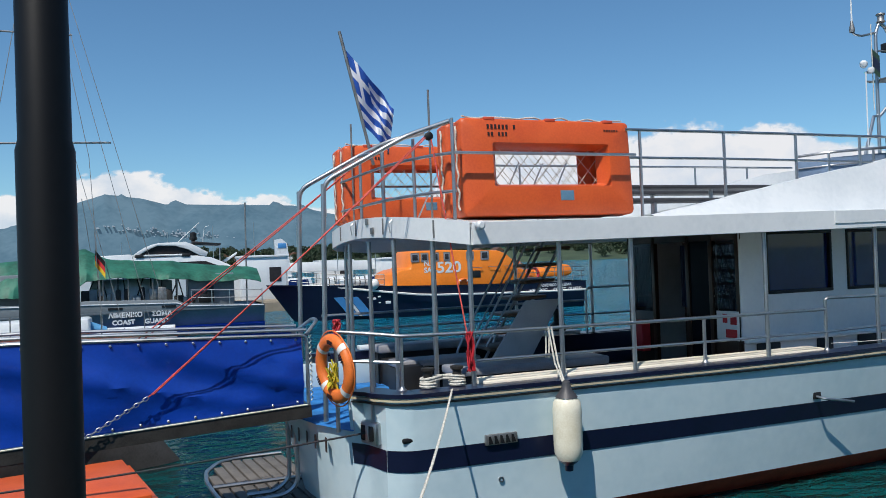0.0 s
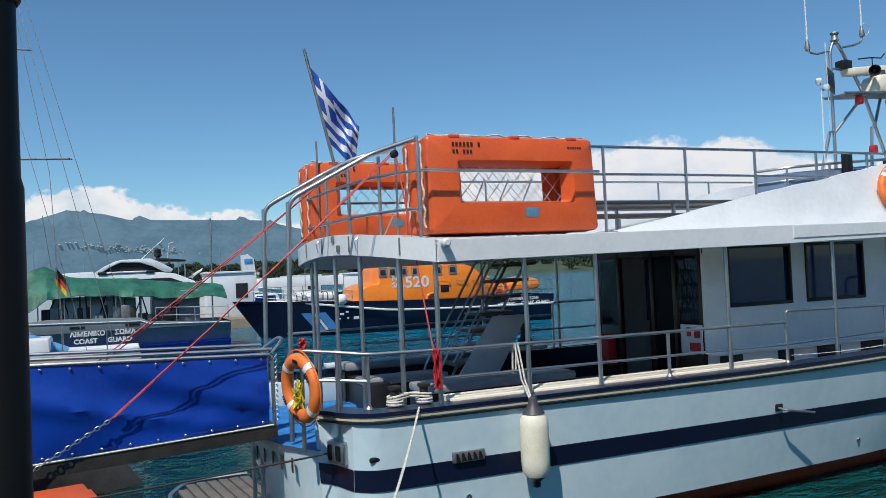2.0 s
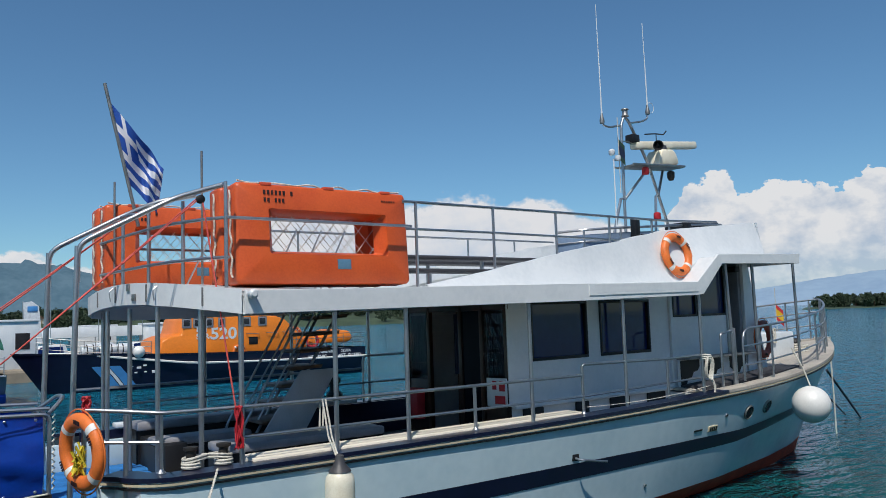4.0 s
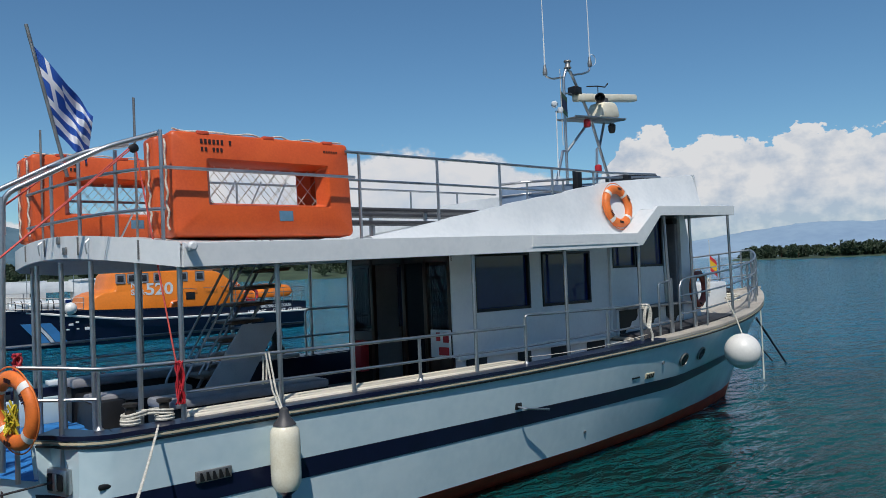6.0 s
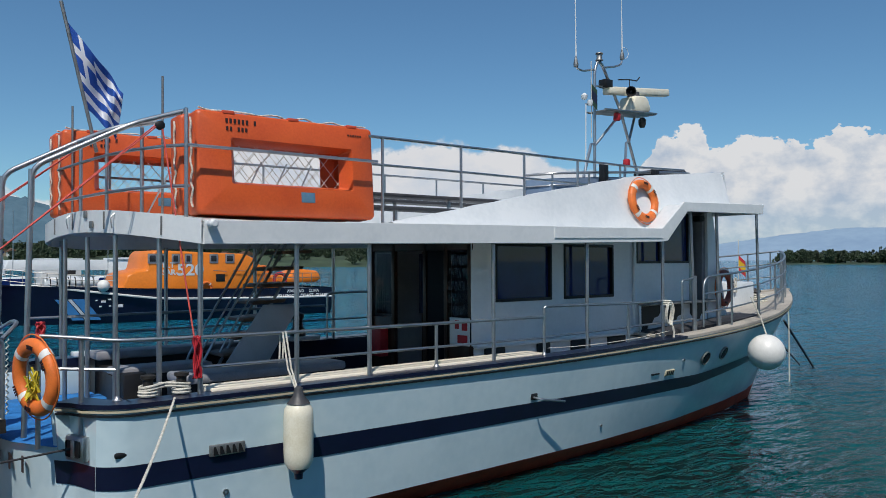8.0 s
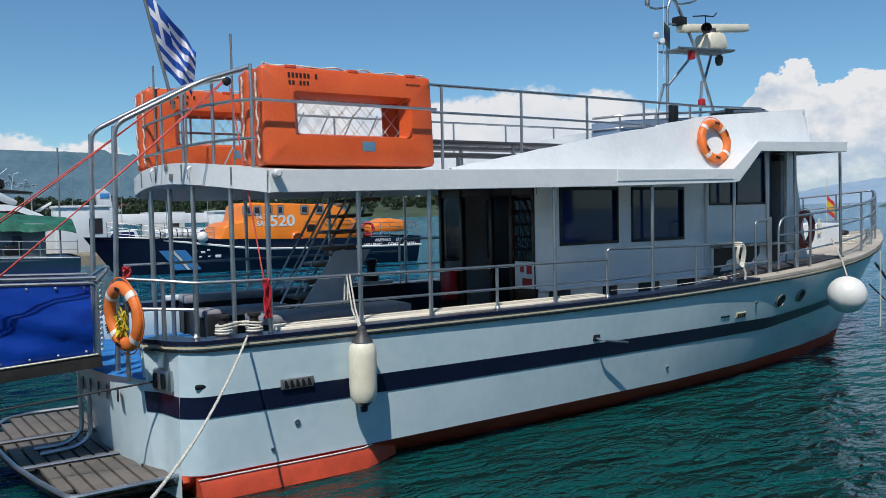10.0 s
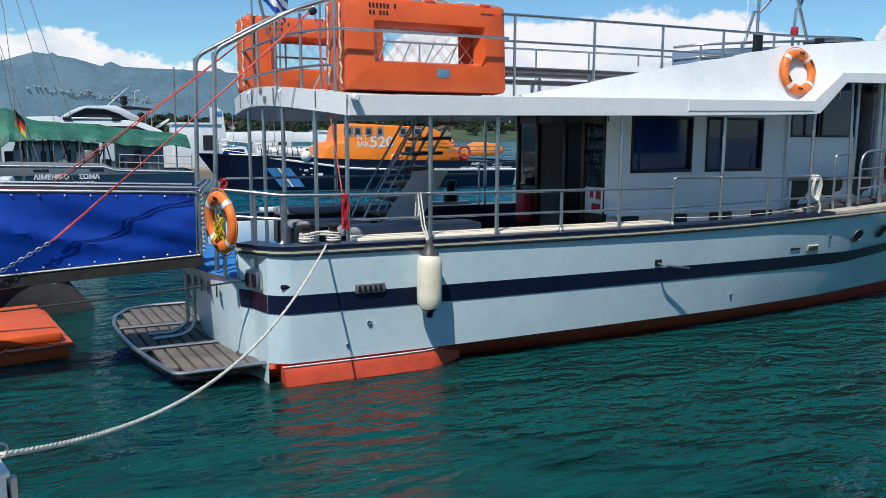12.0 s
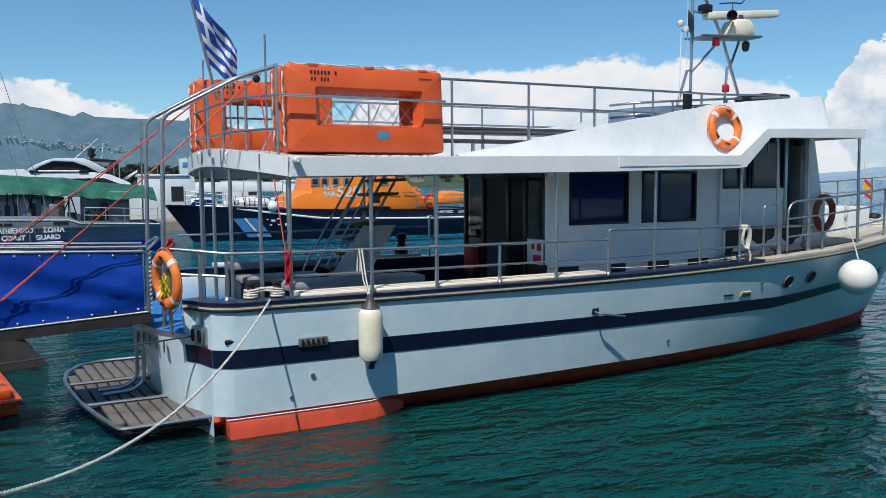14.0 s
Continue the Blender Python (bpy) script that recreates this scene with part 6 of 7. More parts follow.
    single("mooring_line", tube(sag((stern_x(0.44, 1.18) - 0.03, 0.44, 1.18), (-6.5, 1.2, 0.80), 0.06, 24), 0.012, 6), ROPE_DARK, "dark mooring line from the stern fairlead", "rope", "mooring lines")
    for pts, r, mat, lab in (([(16.85, 2.3, 1.45), (20.4, 3.3, WATER - 0.05)], 0.03, ROPE_DARK, "dark anchor line running from the stem into the water"), ([(16.6, 2.3, 0.95), (20.6, 3.8, WATER - 0.05)], 0.02, ROPE_DARK, "second dark anchor line below the stem"),
                             ([(16.98, 2.25, 1.75), (17.0, 2.25, 1.0), (17.0, 2.25, WATER - 0.2)], 0.018, ROPE_WHITE, "pale slack line hanging from the bow")):
        single("anchor_line", tube(pts, r, 6), mat, lab, "rope", "anchor lines")


build_quay()

# ---- other craft and the harbour ----
def side_hull(bm, x0, x1, y, half, z0, zdeck, bow_rise, rake, n=24, bow_left=True):
    """A simple hull shell along x, pointed at one end."""
    rows = []
    for k in (0, 0.35, 0.7, 1.0):
        near, far = [], []
        for i in range(n + 1):
            s = i / n
            w = min(1.0, (s / 0.38)) ** 0.62 if s < 0.38 else 1.0
            z = z0 + (zdeck + bow_rise * (1 - s) ** 2 - z0) * k
            x = s * (x1 - x0) - rake * (k - 0.5) * (1 - s) ** 2
            x = x0 + x if bow_left else x1 - x
            b = half * w * (0.78 + 0.22 * k ** 0.6)
            near.append((x, y + half - b, z))
            far.append((x, y + half + b, z))
        rows.append(near + far[::-1])
    grid(rows, bm)
    top = rows[-1]
    bm.faces.new([bm.verts.new((p[0], p[1], p[2] - 0.08)) for p in top])
    end = [r[len(r) // 2 - 1] for r in rows] + [r[len(r) // 2] for r in reversed(rows)]
    bm.faces.new([bm.verts.new(p) for p in end])
    return bm


def build_rescue_boat():
    Y = 33.0
    t = thing("rescue_boat", (13, Y + 2.4, WATER), "orange and navy coast guard rescue boat moored across the harbour", "boat")
    part("hull", side_hull(bmesh.new(), 4.3, 22.0, Y, 2.4, WATER - 0.2, 1.45, 0.5, 1.6), NAVY, t, "navy blue hull")
    part("rubbing_strake", tube([(4.2 + 17.8 * i / 20, Y + 2.4 - 2.46 * min(1.0, (i / 20 / 0.38)) ** 0.62 - 0.02, 1.42 + 0.5 * (1 - i / 20) ** 2 - 0.5 * min(1, max(0, i / 20 - 0.12) / 0.3)) for i in range(1, 21)], 0.06, 6), TAPE, t, "white gunwale line")
    for i, (mat, dx) in enumerate(((STRIPE_BLUE, 0.0), (TEXT_WHITE, 0.55), (STRIPE_BLUE, 0.75))):
        w = 0.5 if i != 1 else 0.16
        yy = lambda x: Y + 2.4 - 2.4 * min(1.0, ((x - 4.3) / 17.7 / 0.38)) ** 0.62 - 0.03
        rows = [[(x + dx + dz * -0.9, yy(x + dx) - 0.02, z) for x in (6.9, 6.9 + w)] for z, dz in ((0.1, -0.9), (0.6, -0.5), (1.15, 0.0))]
        part("hull_flash", thick(grid(rows), 0.02), mat, t, smooth=False)
    for dx, dz, w in ((0, 0, 0.22), (0.3, 0.12, 0.16), (0.34, -0.2, 0.12), (-0.25, 0.1, 0.1), (-0.1, -0.22, 0.14), (0.7, -0.25, 0.3)):
        part("emblem", box((8.9 + dx, yy(8.9 + dx) - 0.05, 0.95 + dz), (8.9 + dx + w, yy(8.9 + dx) - 0.02, 0.95 + dz + w * 0.5), 0.01), TEXT_WHITE, t)
    # orange superstructure, stepped
    y0, y1 = Y + 0.55, Y + 4.25
    cab = part("cabin", plate([(9.75, 1.42), (10.04, 1.79), (10.17, 2.31), (10.66, 2.50), (11.19, 2.57), (11.37, 3.37), (11.61, 3.60), (16.56, 3.42), (17.10, 3.20), (18.23, 2.17), (18.9, 1.80), (18.9, 1.42)], y0, y1, "y", bevel=0.12), SAR_ORANGE, t, "bright orange wheelhouse")
    for x, w in ((11.27, 0.39), (11.85, 0.35), (12.51, 0.33), (13.21, 0.29), (14.58, 0.38), (15.48, 0.42)):
        p = part("cabin_window", box((x, y0 - 0.03, 2.96), (x + w, y0 + 0.05, 3.36), 0.06), YACHT_GLASS, cab)
        part("window_frame", box((x - 0.05, y0 - 0.02, 2.90), (x + w + 0.05, y0 + 0.02, 3.42), 0.05), CUSHION, p)
    part("cabin_vent", box((14.9, y0 - 0.03, 1.9), (15.4, y0 + 0.05, 2.3), 0.02), BLACK, cab)
    part("deck_box", plate([(17.6, 1.45), (17.8, 2.2), (19.2, 2.2), (19.4, 1.45)], Y + 1.2, Y + 3.6, "y", bevel=0.1), SAR_ORANGE, t)
    part("tender", plate([(19.3, 1.7), (19.6, 2.1), (20.6, 2.55), (21.8, 2.4), (22.0, 1.9), (21.6, 1.7)], Y + 1.4, Y + 3.4, "y", bevel=0.2), SAR_ORANGE, t, "orange covered tender on the aft deck")
    letters("520", 0.86, Matrix.Translation((12.72, y0 - 0.012, 2.27)) @ UPRIGHT, TEXT_WHITE, t, stretch=1.15, bold=0.02)
    letters("N.T", 0.40, Matrix.Translation((11.97, y0 - 0.012, 2.68)) @ UPRIGHT, TEXT_WHITE, t, bold=0.012)
    letters("SAR-", 0.40, Matrix.Translation((11.97, y0 - 0.012, 2.30)) @ UPRIGHT, TEXT_WHITE, t, bold=0.012)
    for word, x in (("HELLENIC", 18.2), ("COAST", 19.75), ("GUARD", 20.75)):
        letters(word, 0.26, Matrix.Translation((x, Y - 0.03, 0.92)) @ UPRIGHT, TEXT_WHITE, t, bold=0.008)
    for word, x in (("ΛΙΜΕΝΙΚΟ", 18.9), ("ΣΩΜΑ", 20.3)):
        letters(word, 0.22, Matrix.Translation((x, Y - 0.03, 1.2)) @ UPRIGHT, TEXT_WHITE, t, bold=0.004)
    for x in (6.9, 7.75, 8.6):
        can = part("raft_canister", lathe([(0.02, -0.42), (0.26, -0.4), (0.3, -0.3), (0.3, 0.3), (0.26, 0.4), (0.02, 0.42)], 16, Matrix.Translation((x, Y + 1.5, 1.95)) @ pose(0, 0, 0, 0, 90, 0)), WHITE, t, "white raft canister")
        for dx in (-0.15, 0.15):
            part("strap", lathe([(0.305, -0.03), (0.31, 0), (0.305, 0.03)], 16, Matrix.Translation((x + dx, Y + 1.5, 1.95)) @ pose(0, 0, 0, 0, 90, 0)), BLACK, can)
        part("cradle", box((x - 0.3, Y + 1.3, 1.3), (x + 0.3, Y + 1.7, 1.7), 0.02), DULL_STEEL, t)
    part("deck_ring", tube([(18.6 + 0.36 * math.cos(a), Y + 0.28, 1.95 + 0.36 * math.sin(a)) for a in [i * math.pi / 10 for i in range(20)]], 0.09, 8, closed=True), RED_CLOTH, t, "red ring on the aft rail")
    for x in (14.75, 15.9, 16.9):
        part("grab_rail", tube(bend([(x, y0 - 0.02, 2.5), (x, y0 - 0.12, 2.5), (x + 0.7, y0 - 0.12, 2.45), (x + 0.7, y0 - 0.02, 2.45)], 0.04), 0.02, 5), STEEL, cab)
    # guard rails, mast and ring
    for z in (1.75, 2.05, 2.3):
        part("guard_rail", tube([(4.6 + i * 0.5, yy(4.6 + i * 0.5) + 0.1, z + 0.4 * (1 - i / 10) ** 2) for i in range(11)], 0.02, 5), DULL_STEEL, t)
        part("guard_rail", tube([(17.4, Y + 0.2, z), (22.0, Y + 0.2, z)], 0.02, 5), DULL_STEEL, t)
    for i in range(11):
        x = 4.6 + i * 0.5
        part("stanchion", tube([(x, yy(x) + 0.1, 1.4), (x, yy(x) + 0.1, 2.3 + 0.4 * (1 - i / 10) ** 2)], 0.02, 5), DULL_STEEL, t)
    for i in range(8):
        part("stanchion", tube([(17.6 + i * 0.6, Y + 0.2, 1.4), (17.6 + i * 0.6, Y + 0.2, 2.3)], 0.02, 5), DULL_STEEL, t)
    part("mast", tube([(13.8, Y + 2.4, 3.7), (13.9, Y + 2.4, 6.6)], 0.06, 8), STEEL, t)
    part("fender_ball", lathe([(0.3 * math.sin(math.pi * i / 10) + 0.002, -0.3 * math.cos(math.pi * i / 10)) for i in range(11)], 14, Matrix.Translation((9.0, Y + 0.4, 1.8))), BALL, t)
    r = copy_thing(ring, pose(14.3, y0 - 0.1, 1.55, 0, 0, 0))
    tagged(r, "orange lifebuoy on the rescue boat's cabin side", "lifebuoy", "lifebuoys on the rescue boat")
    r = copy_thing(ring, pose(17.9, Y + 1.0, 2.4, 0, 0, 0))
    tagged(r, "orange lifebuoy on the rescue boat's aft deck", "lifebuoy", "lifebuoys on the rescue boat")


build_rescue_boat()


def build_patrol_boat():
    Y = 30.0
    t = thing("patrol_boat", (-6, Y + 2, WATER), "grey coast guard patrol boat under a green cover", "boat")
    part("hull", side_hull(bmesh.new(), -16.0, 2.7, Y, 2.2, 0.35, 1.22, 0.9, 1.4), CG_GREY, t, "flat grey hull")
    part("waterline_band", side_hull(bmesh.new(), -15.6, 2.68, Y - 0.02, 2.22, WATER - 0.2, 0.42, 0.1, 0.6), CG_BLUE, t, "royal blue waterline band")
    # bulwark that slopes down to the after deck
    part("bulwark", plate([(-14, 1.1), (2.65, 1.1), (2.65, 1.2), (-0.9, 1.42), (-1.3, 1.62), (-5.0, 1.74), (-6.6, 1.62), (-14, 1.95)], Y - 0.03, Y + 0.12, "y", bevel=0.02), CG_GREY, t)
    part("hull_edge", tube([(-12, Y - 0.05, 1.66), (-6.6, Y - 0.05, 1.60), (-1.25, Y - 0.05, 1.46), (-0.8, Y - 0.05, 1.30), (2.65, Y - 0.05, 1.18)], 0.025, 6), TEXT_WHITE, t)
    for x in (-4.15, -1.9):
        part("scupper", box((x, Y - 0.06, 1.28), (x + 0.6, Y + 0.02, 1.38)), BLACK, t)
    for word, x, z in (("ΛΙΜΕΝΙΚΟ", -4.15, 0.94), ("ΣΩΜΑ", -2.35, 0.94), ("COAST", -4.0, 0.62), ("GUARD", -2.65, 0.62)):
        letters(word, 0.29, Matrix.Translation((x, Y - 0.05, z)) @ UPRIGHT, TEXT_WHITE, t, bold=0.012)
    part("deckhouse", box((-0.7, Y + 0.8, 1.2), (1.4, Y + 3.6, 2.75), 0.06), CG_GREY, t)
    part("deckhouse", box((-14, Y + 0.9, 1.5), (-6.2, Y + 3.6, 3.0), 0.06), CG_GREY, t)
    # an upturned white tender and gear on the open deck
    tender = bmesh.new()
    rows = [[(x, Y + 1.9 + 0.9 * math.cos(a) * (1 - 0.5 * max(0, (x + 3.2) / 3.0) ** 2), 1.5 + 1.15 * math.sin(a) * (1 - 0.35 * max(0, (x + 3.2) / 3.0) ** 2)) for a in [math.pi * k / 10 for k in range(11)]] for x in [-4.9 + 0.35 * i for i in range(11)]]
    part("tender", grid(rows, tender), WHITE, t, "white upturned tender on deck")
    for i in range(16):
        x = -5.2 + i * 0.36
        lean = random.uniform(-0.7, 0.7)
        part("awning_strut", tube([(x, Y + 0.7, 1.5), (x + lean, Y + 1.1, 2.75)], 0.03, 5), BLACK, t)
    for i in range(16):
        x = -5.3 + i * 0.36
        part("deck_gear", box((x, Y + 0.5 + 0.3 * random.random(), 1.4), (x + random.uniform(0.15, 0.4), Y + 1.0, 1.6 + random.uniform(0.05, 0.7)), 0.05), random.choice([BLACK, BLACK, CG_GREY, DULL_STEEL, DARK_STEEL]), t)
    # green cover: ridged over a boom, gathered along its lower edge, fuller towards the bow
    key = lambda pts, x: float(np.interp(x, [p[0] for p in pts], [p[1] for p in pts]))
    ridge_k = [(-17.5, 3.3), (-9, 3.55), (-6.8, 3.72), (-5.9, 3.9), (-5.2, 4.12), (-4.6, 3.78), (-4.2, 3.58), (-2.8, 3.46), (-1.35, 3.42), (-0.9, 3.3), (0.6, 3.15), (2.3, 3.0), (2.6, 2.9)]
    eave_k = [(-17.5, 1.9), (-6.9, 2.0), (-5.8, 2.05), (-5.4, 2.3), (-5.0, 2.62), (-3.5, 2.72), (-1.9, 2.60), (-1.2, 2.56), (0.6, 2.36), (2.0, 2.44), (2.6, 2.3)]
    rows = []
    for j in range(19):
        v = j / 18
        row = []
        for i in range(141):
            x = -17.5 + 20.1 * i / 140
            ridge = key(ridge_k, x) + 0.03 * noise.noise((x * 2.0, 0, 1))
            eave = key(eave_k, x) + 0.06 * noise.noise((x * 2.3, 3, 1)) + 0.03 * math.sin(x * 4.4)
            w = min(1.0, v / 0.5)
            hang = w ** 0.75 if v <= 0.5 else 1 - 0.35 * (v - 0.5) ** 1.5
            crease = 0.17 * noise.noise((x * 1.2 + 1.4 * v, v * 2.5, 5)) + 0.10 * noise.noise((x * 3.5 - 2.5 * v, v * 5, 7)) + 0.025 * math.sin(x * 9 + 3 * noise.noise((x, v, 2))) * (1 - w)
            row.append((x, Y + 0.25 + 3.4 * v + crease * 1.6, eave + (ridge - eave) * hang + crease * 0.4 * (1 - abs(2 * w - 1))))
        rows.append(row)
    part("cover", thick(grid(rows), 0.03), GREEN_TARP, t, "creased translucent green tarpaulin")
    part("cover_boom", tube([(-17, Y + 1.9, 3.2), (2.4, Y + 1.9, 2.9)], 0.06, 8), DULL_STEEL, t)
    for i in range(5):
        x = -5.4 + i * 1.05
        part("cover_post", tube([(x, Y + 0.4, 1.5), (x, Y + 0.4, 2.65)], 0.03, 6), DULL_STEEL, t)
    for z in (1.55, 1.9):
        part("guard_rail", tube([(-0.6, Y + 0.1, z + 0.12), (2.6, Y + 0.1, z)], 0.02, 5), STEEL, t)
    for x in (-0.6, 0.3, 1.1, 1.9, 2.6):
        part("stanchion", tube([(x, Y + 0.1, 1.2), (x, Y + 0.1, 1.98)], 0.022, 5), STEEL, t)
    part("mast", tube([(2.1, Y + 2, 1.3), (2.15, Y + 2, 6.2)], 0.04, 6), DULL_STEEL, t)
    part("aerial", tube([(-4.9, Y + 1.6, 4.0), (-5.2, Y + 1.6, 6.4)], 0.018, 5), DULL_STEEL, t)


build_patrol_boat()


def build_yacht():
    Y = 48.0
    t = thing("motor_yacht", (-1, Y + 2, WATER), "white motor yacht with a dark wraparound windscreen", "boat")
    part("hull", side_hull(bmesh.new(), -11.5, 4.2, Y, 2.4, WATER - 0.2, 2.5, 0.9, 2.0), WHITE, t)
    # deck saloon, lower tier and arched hardtop
    part("superstructure", plate([(-7.4, 3.0), (-5.4, 4.05), (-3.6, 4.10), (-3.3, 3.85), (0.6, 3.9), (1.6, 3.75), (2.8, 3.2), (3.2, 2.6), (-7.4, 2.6)], Y + 0.5, Y + 4.3, "y", bevel=0.08), WHITE, t)
    arch = [(-3.6, 3.95), (-2.9, 4.42), (-2.3, 4.70), (-1.8, 4.82), (-0.05, 4.86), (0.5, 4.62), (1.4, 4.10), (1.3, 3.85)]
    inner = [(0.9, 3.88), (0.1, 4.32), (-0.7, 4.60), (-1.9, 4.64), (-2.6, 4.32), (-3.2, 3.92)]
    part("hardtop", plate(arch + inner, Y + 0.55, Y + 4.25, "y", bevel=0.03), WHITE, t, "white arched hardtop")
    part("windscreen", plate([(-3.15, 3.9), (-2.6, 4.3), (-1.9, 4.62), (-0.7, 4.58), (0.1, 4.3), (0.85, 3.9)], Y + 0.75, Y + 4.0, "y"), YACHT_GLASS, t, "smoked brown side glazing", smooth=False)
    for x in (-3.3, -0.35):
        part("rail_pad", box((x, Y + 0.42, 3.84), (x + 0.55, Y + 0.6, 4.06), 0.05), BLACK, t)
    part("side_rail", tube([(-3.0, Y + 0.48, 3.98), (-0.2, Y + 0.48, 3.98)], 0.06, 6), WHITE, t)
    part("side_window", plate([(-5.0, 3.0), (-4.2, 3.45), (1.2, 3.5), (2.2, 3.1)], Y + 0.44, Y + 0.52, "y"), YACHT_GLASS, t)
    part("awning", plate([(0.3, 4.72), (0.4, 4.90), (2.3, 4.70), (2.3, 4.60)], Y + 0.8, Y + 3.8, "y", bevel=0.03), BLACK, t, "dark folded awning")
    part("awning_post", tube([(2.2, Y + 0.9, 3.0), (2.2, Y + 0.9, 4.66)], 0.04, 6), STEEL, t)
    part("passerelle", plate([(2.4, 3.45), (3.3, 4.0), (3.45, 4.08), (3.4, 3.9), (2.7, 3.4)], Y + 1.6, Y + 2.0, "y", bevel=0.03), WHITE, t)
    part("radar_dome", lathe([(0.12, 0), (0.14, 0.12), (0.26, 0.18), (0.27, 0.34), (0.22, 0.36), (0.24, 0.62), (0.1, 0.72)], 14, Matrix.Translation((0.52, Y + 2, 4.86))), BLACK, t)
    part("antenna", tube([(-1.7, Y + 2, 4.7 - 0.9), (0.95, Y + 2, 6.25)], 0.03, 5), WHITE, t)
    part("antenna", tube([(1.15, Y + 2, 4.8), (1.3, Y + 2, 5.9), (1.6, Y + 2, 6.0)], 0.025, 5), WHITE, t)


build_yacht()


def build_sailboat():
    x, y = -5.75, 21.0
    t = thing("sailing_boat", (x, y, WATER), "white sailing boat with a light blue sail cover", "boat")
    part("hull", side_hull(bmesh.new(), x - 7, x + 4.2, y - 1.4, 1.4, WATER - 0.2, 1.0, 0.4, 1.0, bow_left=True), WHITE, t)
    part("coachroof", box((x - 3, y - 0.8, 1.0), (x + 1.5, y + 0.8, 1.5), 0.1), WHITE, t)
    part("mast", tube([(x, y, 0.9), (x + 0.2, y, 16)], 0.085, 10), STEEL, t)
    part("spreader", tube([(x - 1.9, y, 7.3), (x + 2.3, y, 7.4)], 0.035, 6), STEEL, t)
    part("spreader", tube([(x - 1.0, y, 11.0), (x + 1.2, y, 11.0)], 0.03, 6), STEEL, t)
    for a, b in (((x - 1.9, y, 1.0), (x - 1.3, y, 7.0)), ((x + 1.9, y - 0.4, 1.0), (x + 1.6, y, 6.9)), ((x + 1.6, y, 6.9), (x + 0.25, y, 15)), ((x - 1.3, y, 7.0), (x + 0.15, y, 15)), ((x + 4.0, y, 1.2), (x + 0.2, y, 15.8)), ((x + 3.4, y - 1, 1.2), (x + 0.2, y, 15.2)), ((x + 2.6, y - 1, 1.0), (x + 0.2, y, 11))):
        part("stay", tube([a, b], 0.014, 4), DULL_STEEL, t)
    rows = []
    for i in range(25):
        u = i / 24
        cx, cz = x + 0.1 + 1.9 * u, 2.0 - 1.0 * u ** 0.6
        rows.append([(cx, y + 0.24 * math.cos(a) * (1.1 - 0.5 * u), cz + (0.34 - 0.2 * u) * math.sin(a) + 0.05 * noise.noise((u * 8, a, 1))) for a in [2 * math.pi * k / 12 for k in range(13)]])
    part("sail_cover", grid(rows), SAIL_COVER, t, "light blue canvas cover on the boom")
    for i in range(5):
        part("guard_stanchion", tube([(x - 2 + i * 1.3, y - 1.3, 1.0), (x - 2 + i * 1.3, y - 1.3, 1.7)], 0.02, 5), DULL_STEEL, t)
    part("guard_line", tube([(x - 2, y - 1.3, 1.68), (x + 3.4, y - 1.3, 1.68)], 0.012, 4), STEEL, t)
    p = Vector((x + 1.75, y - 0.9, 3.75))
    bm = grid([[p + Vector((0.30 * u, 0.12 * math.sin(5 * u), -0.55 * v - 0.42 * u)) for u in (0, 0.5, 1)] for v in (0, 1 / 3, 2 / 3, 1)])
    bm.faces.ensure_lookup_table()
    for i, f in enumerate(bm.faces):
        f.material_index = i // 2
    part("flag_halyard", tube([p + Vector((0, 0, 0.6)), p + Vector((0.15, 0, -2.9))], 0.012, 4), DULL_STEEL, t)
    part("ensign", bm, [BLACK, RED_CLOTH, YELLOW_CLOTH], t, "black, red and yellow ensign")


build_sailboat()


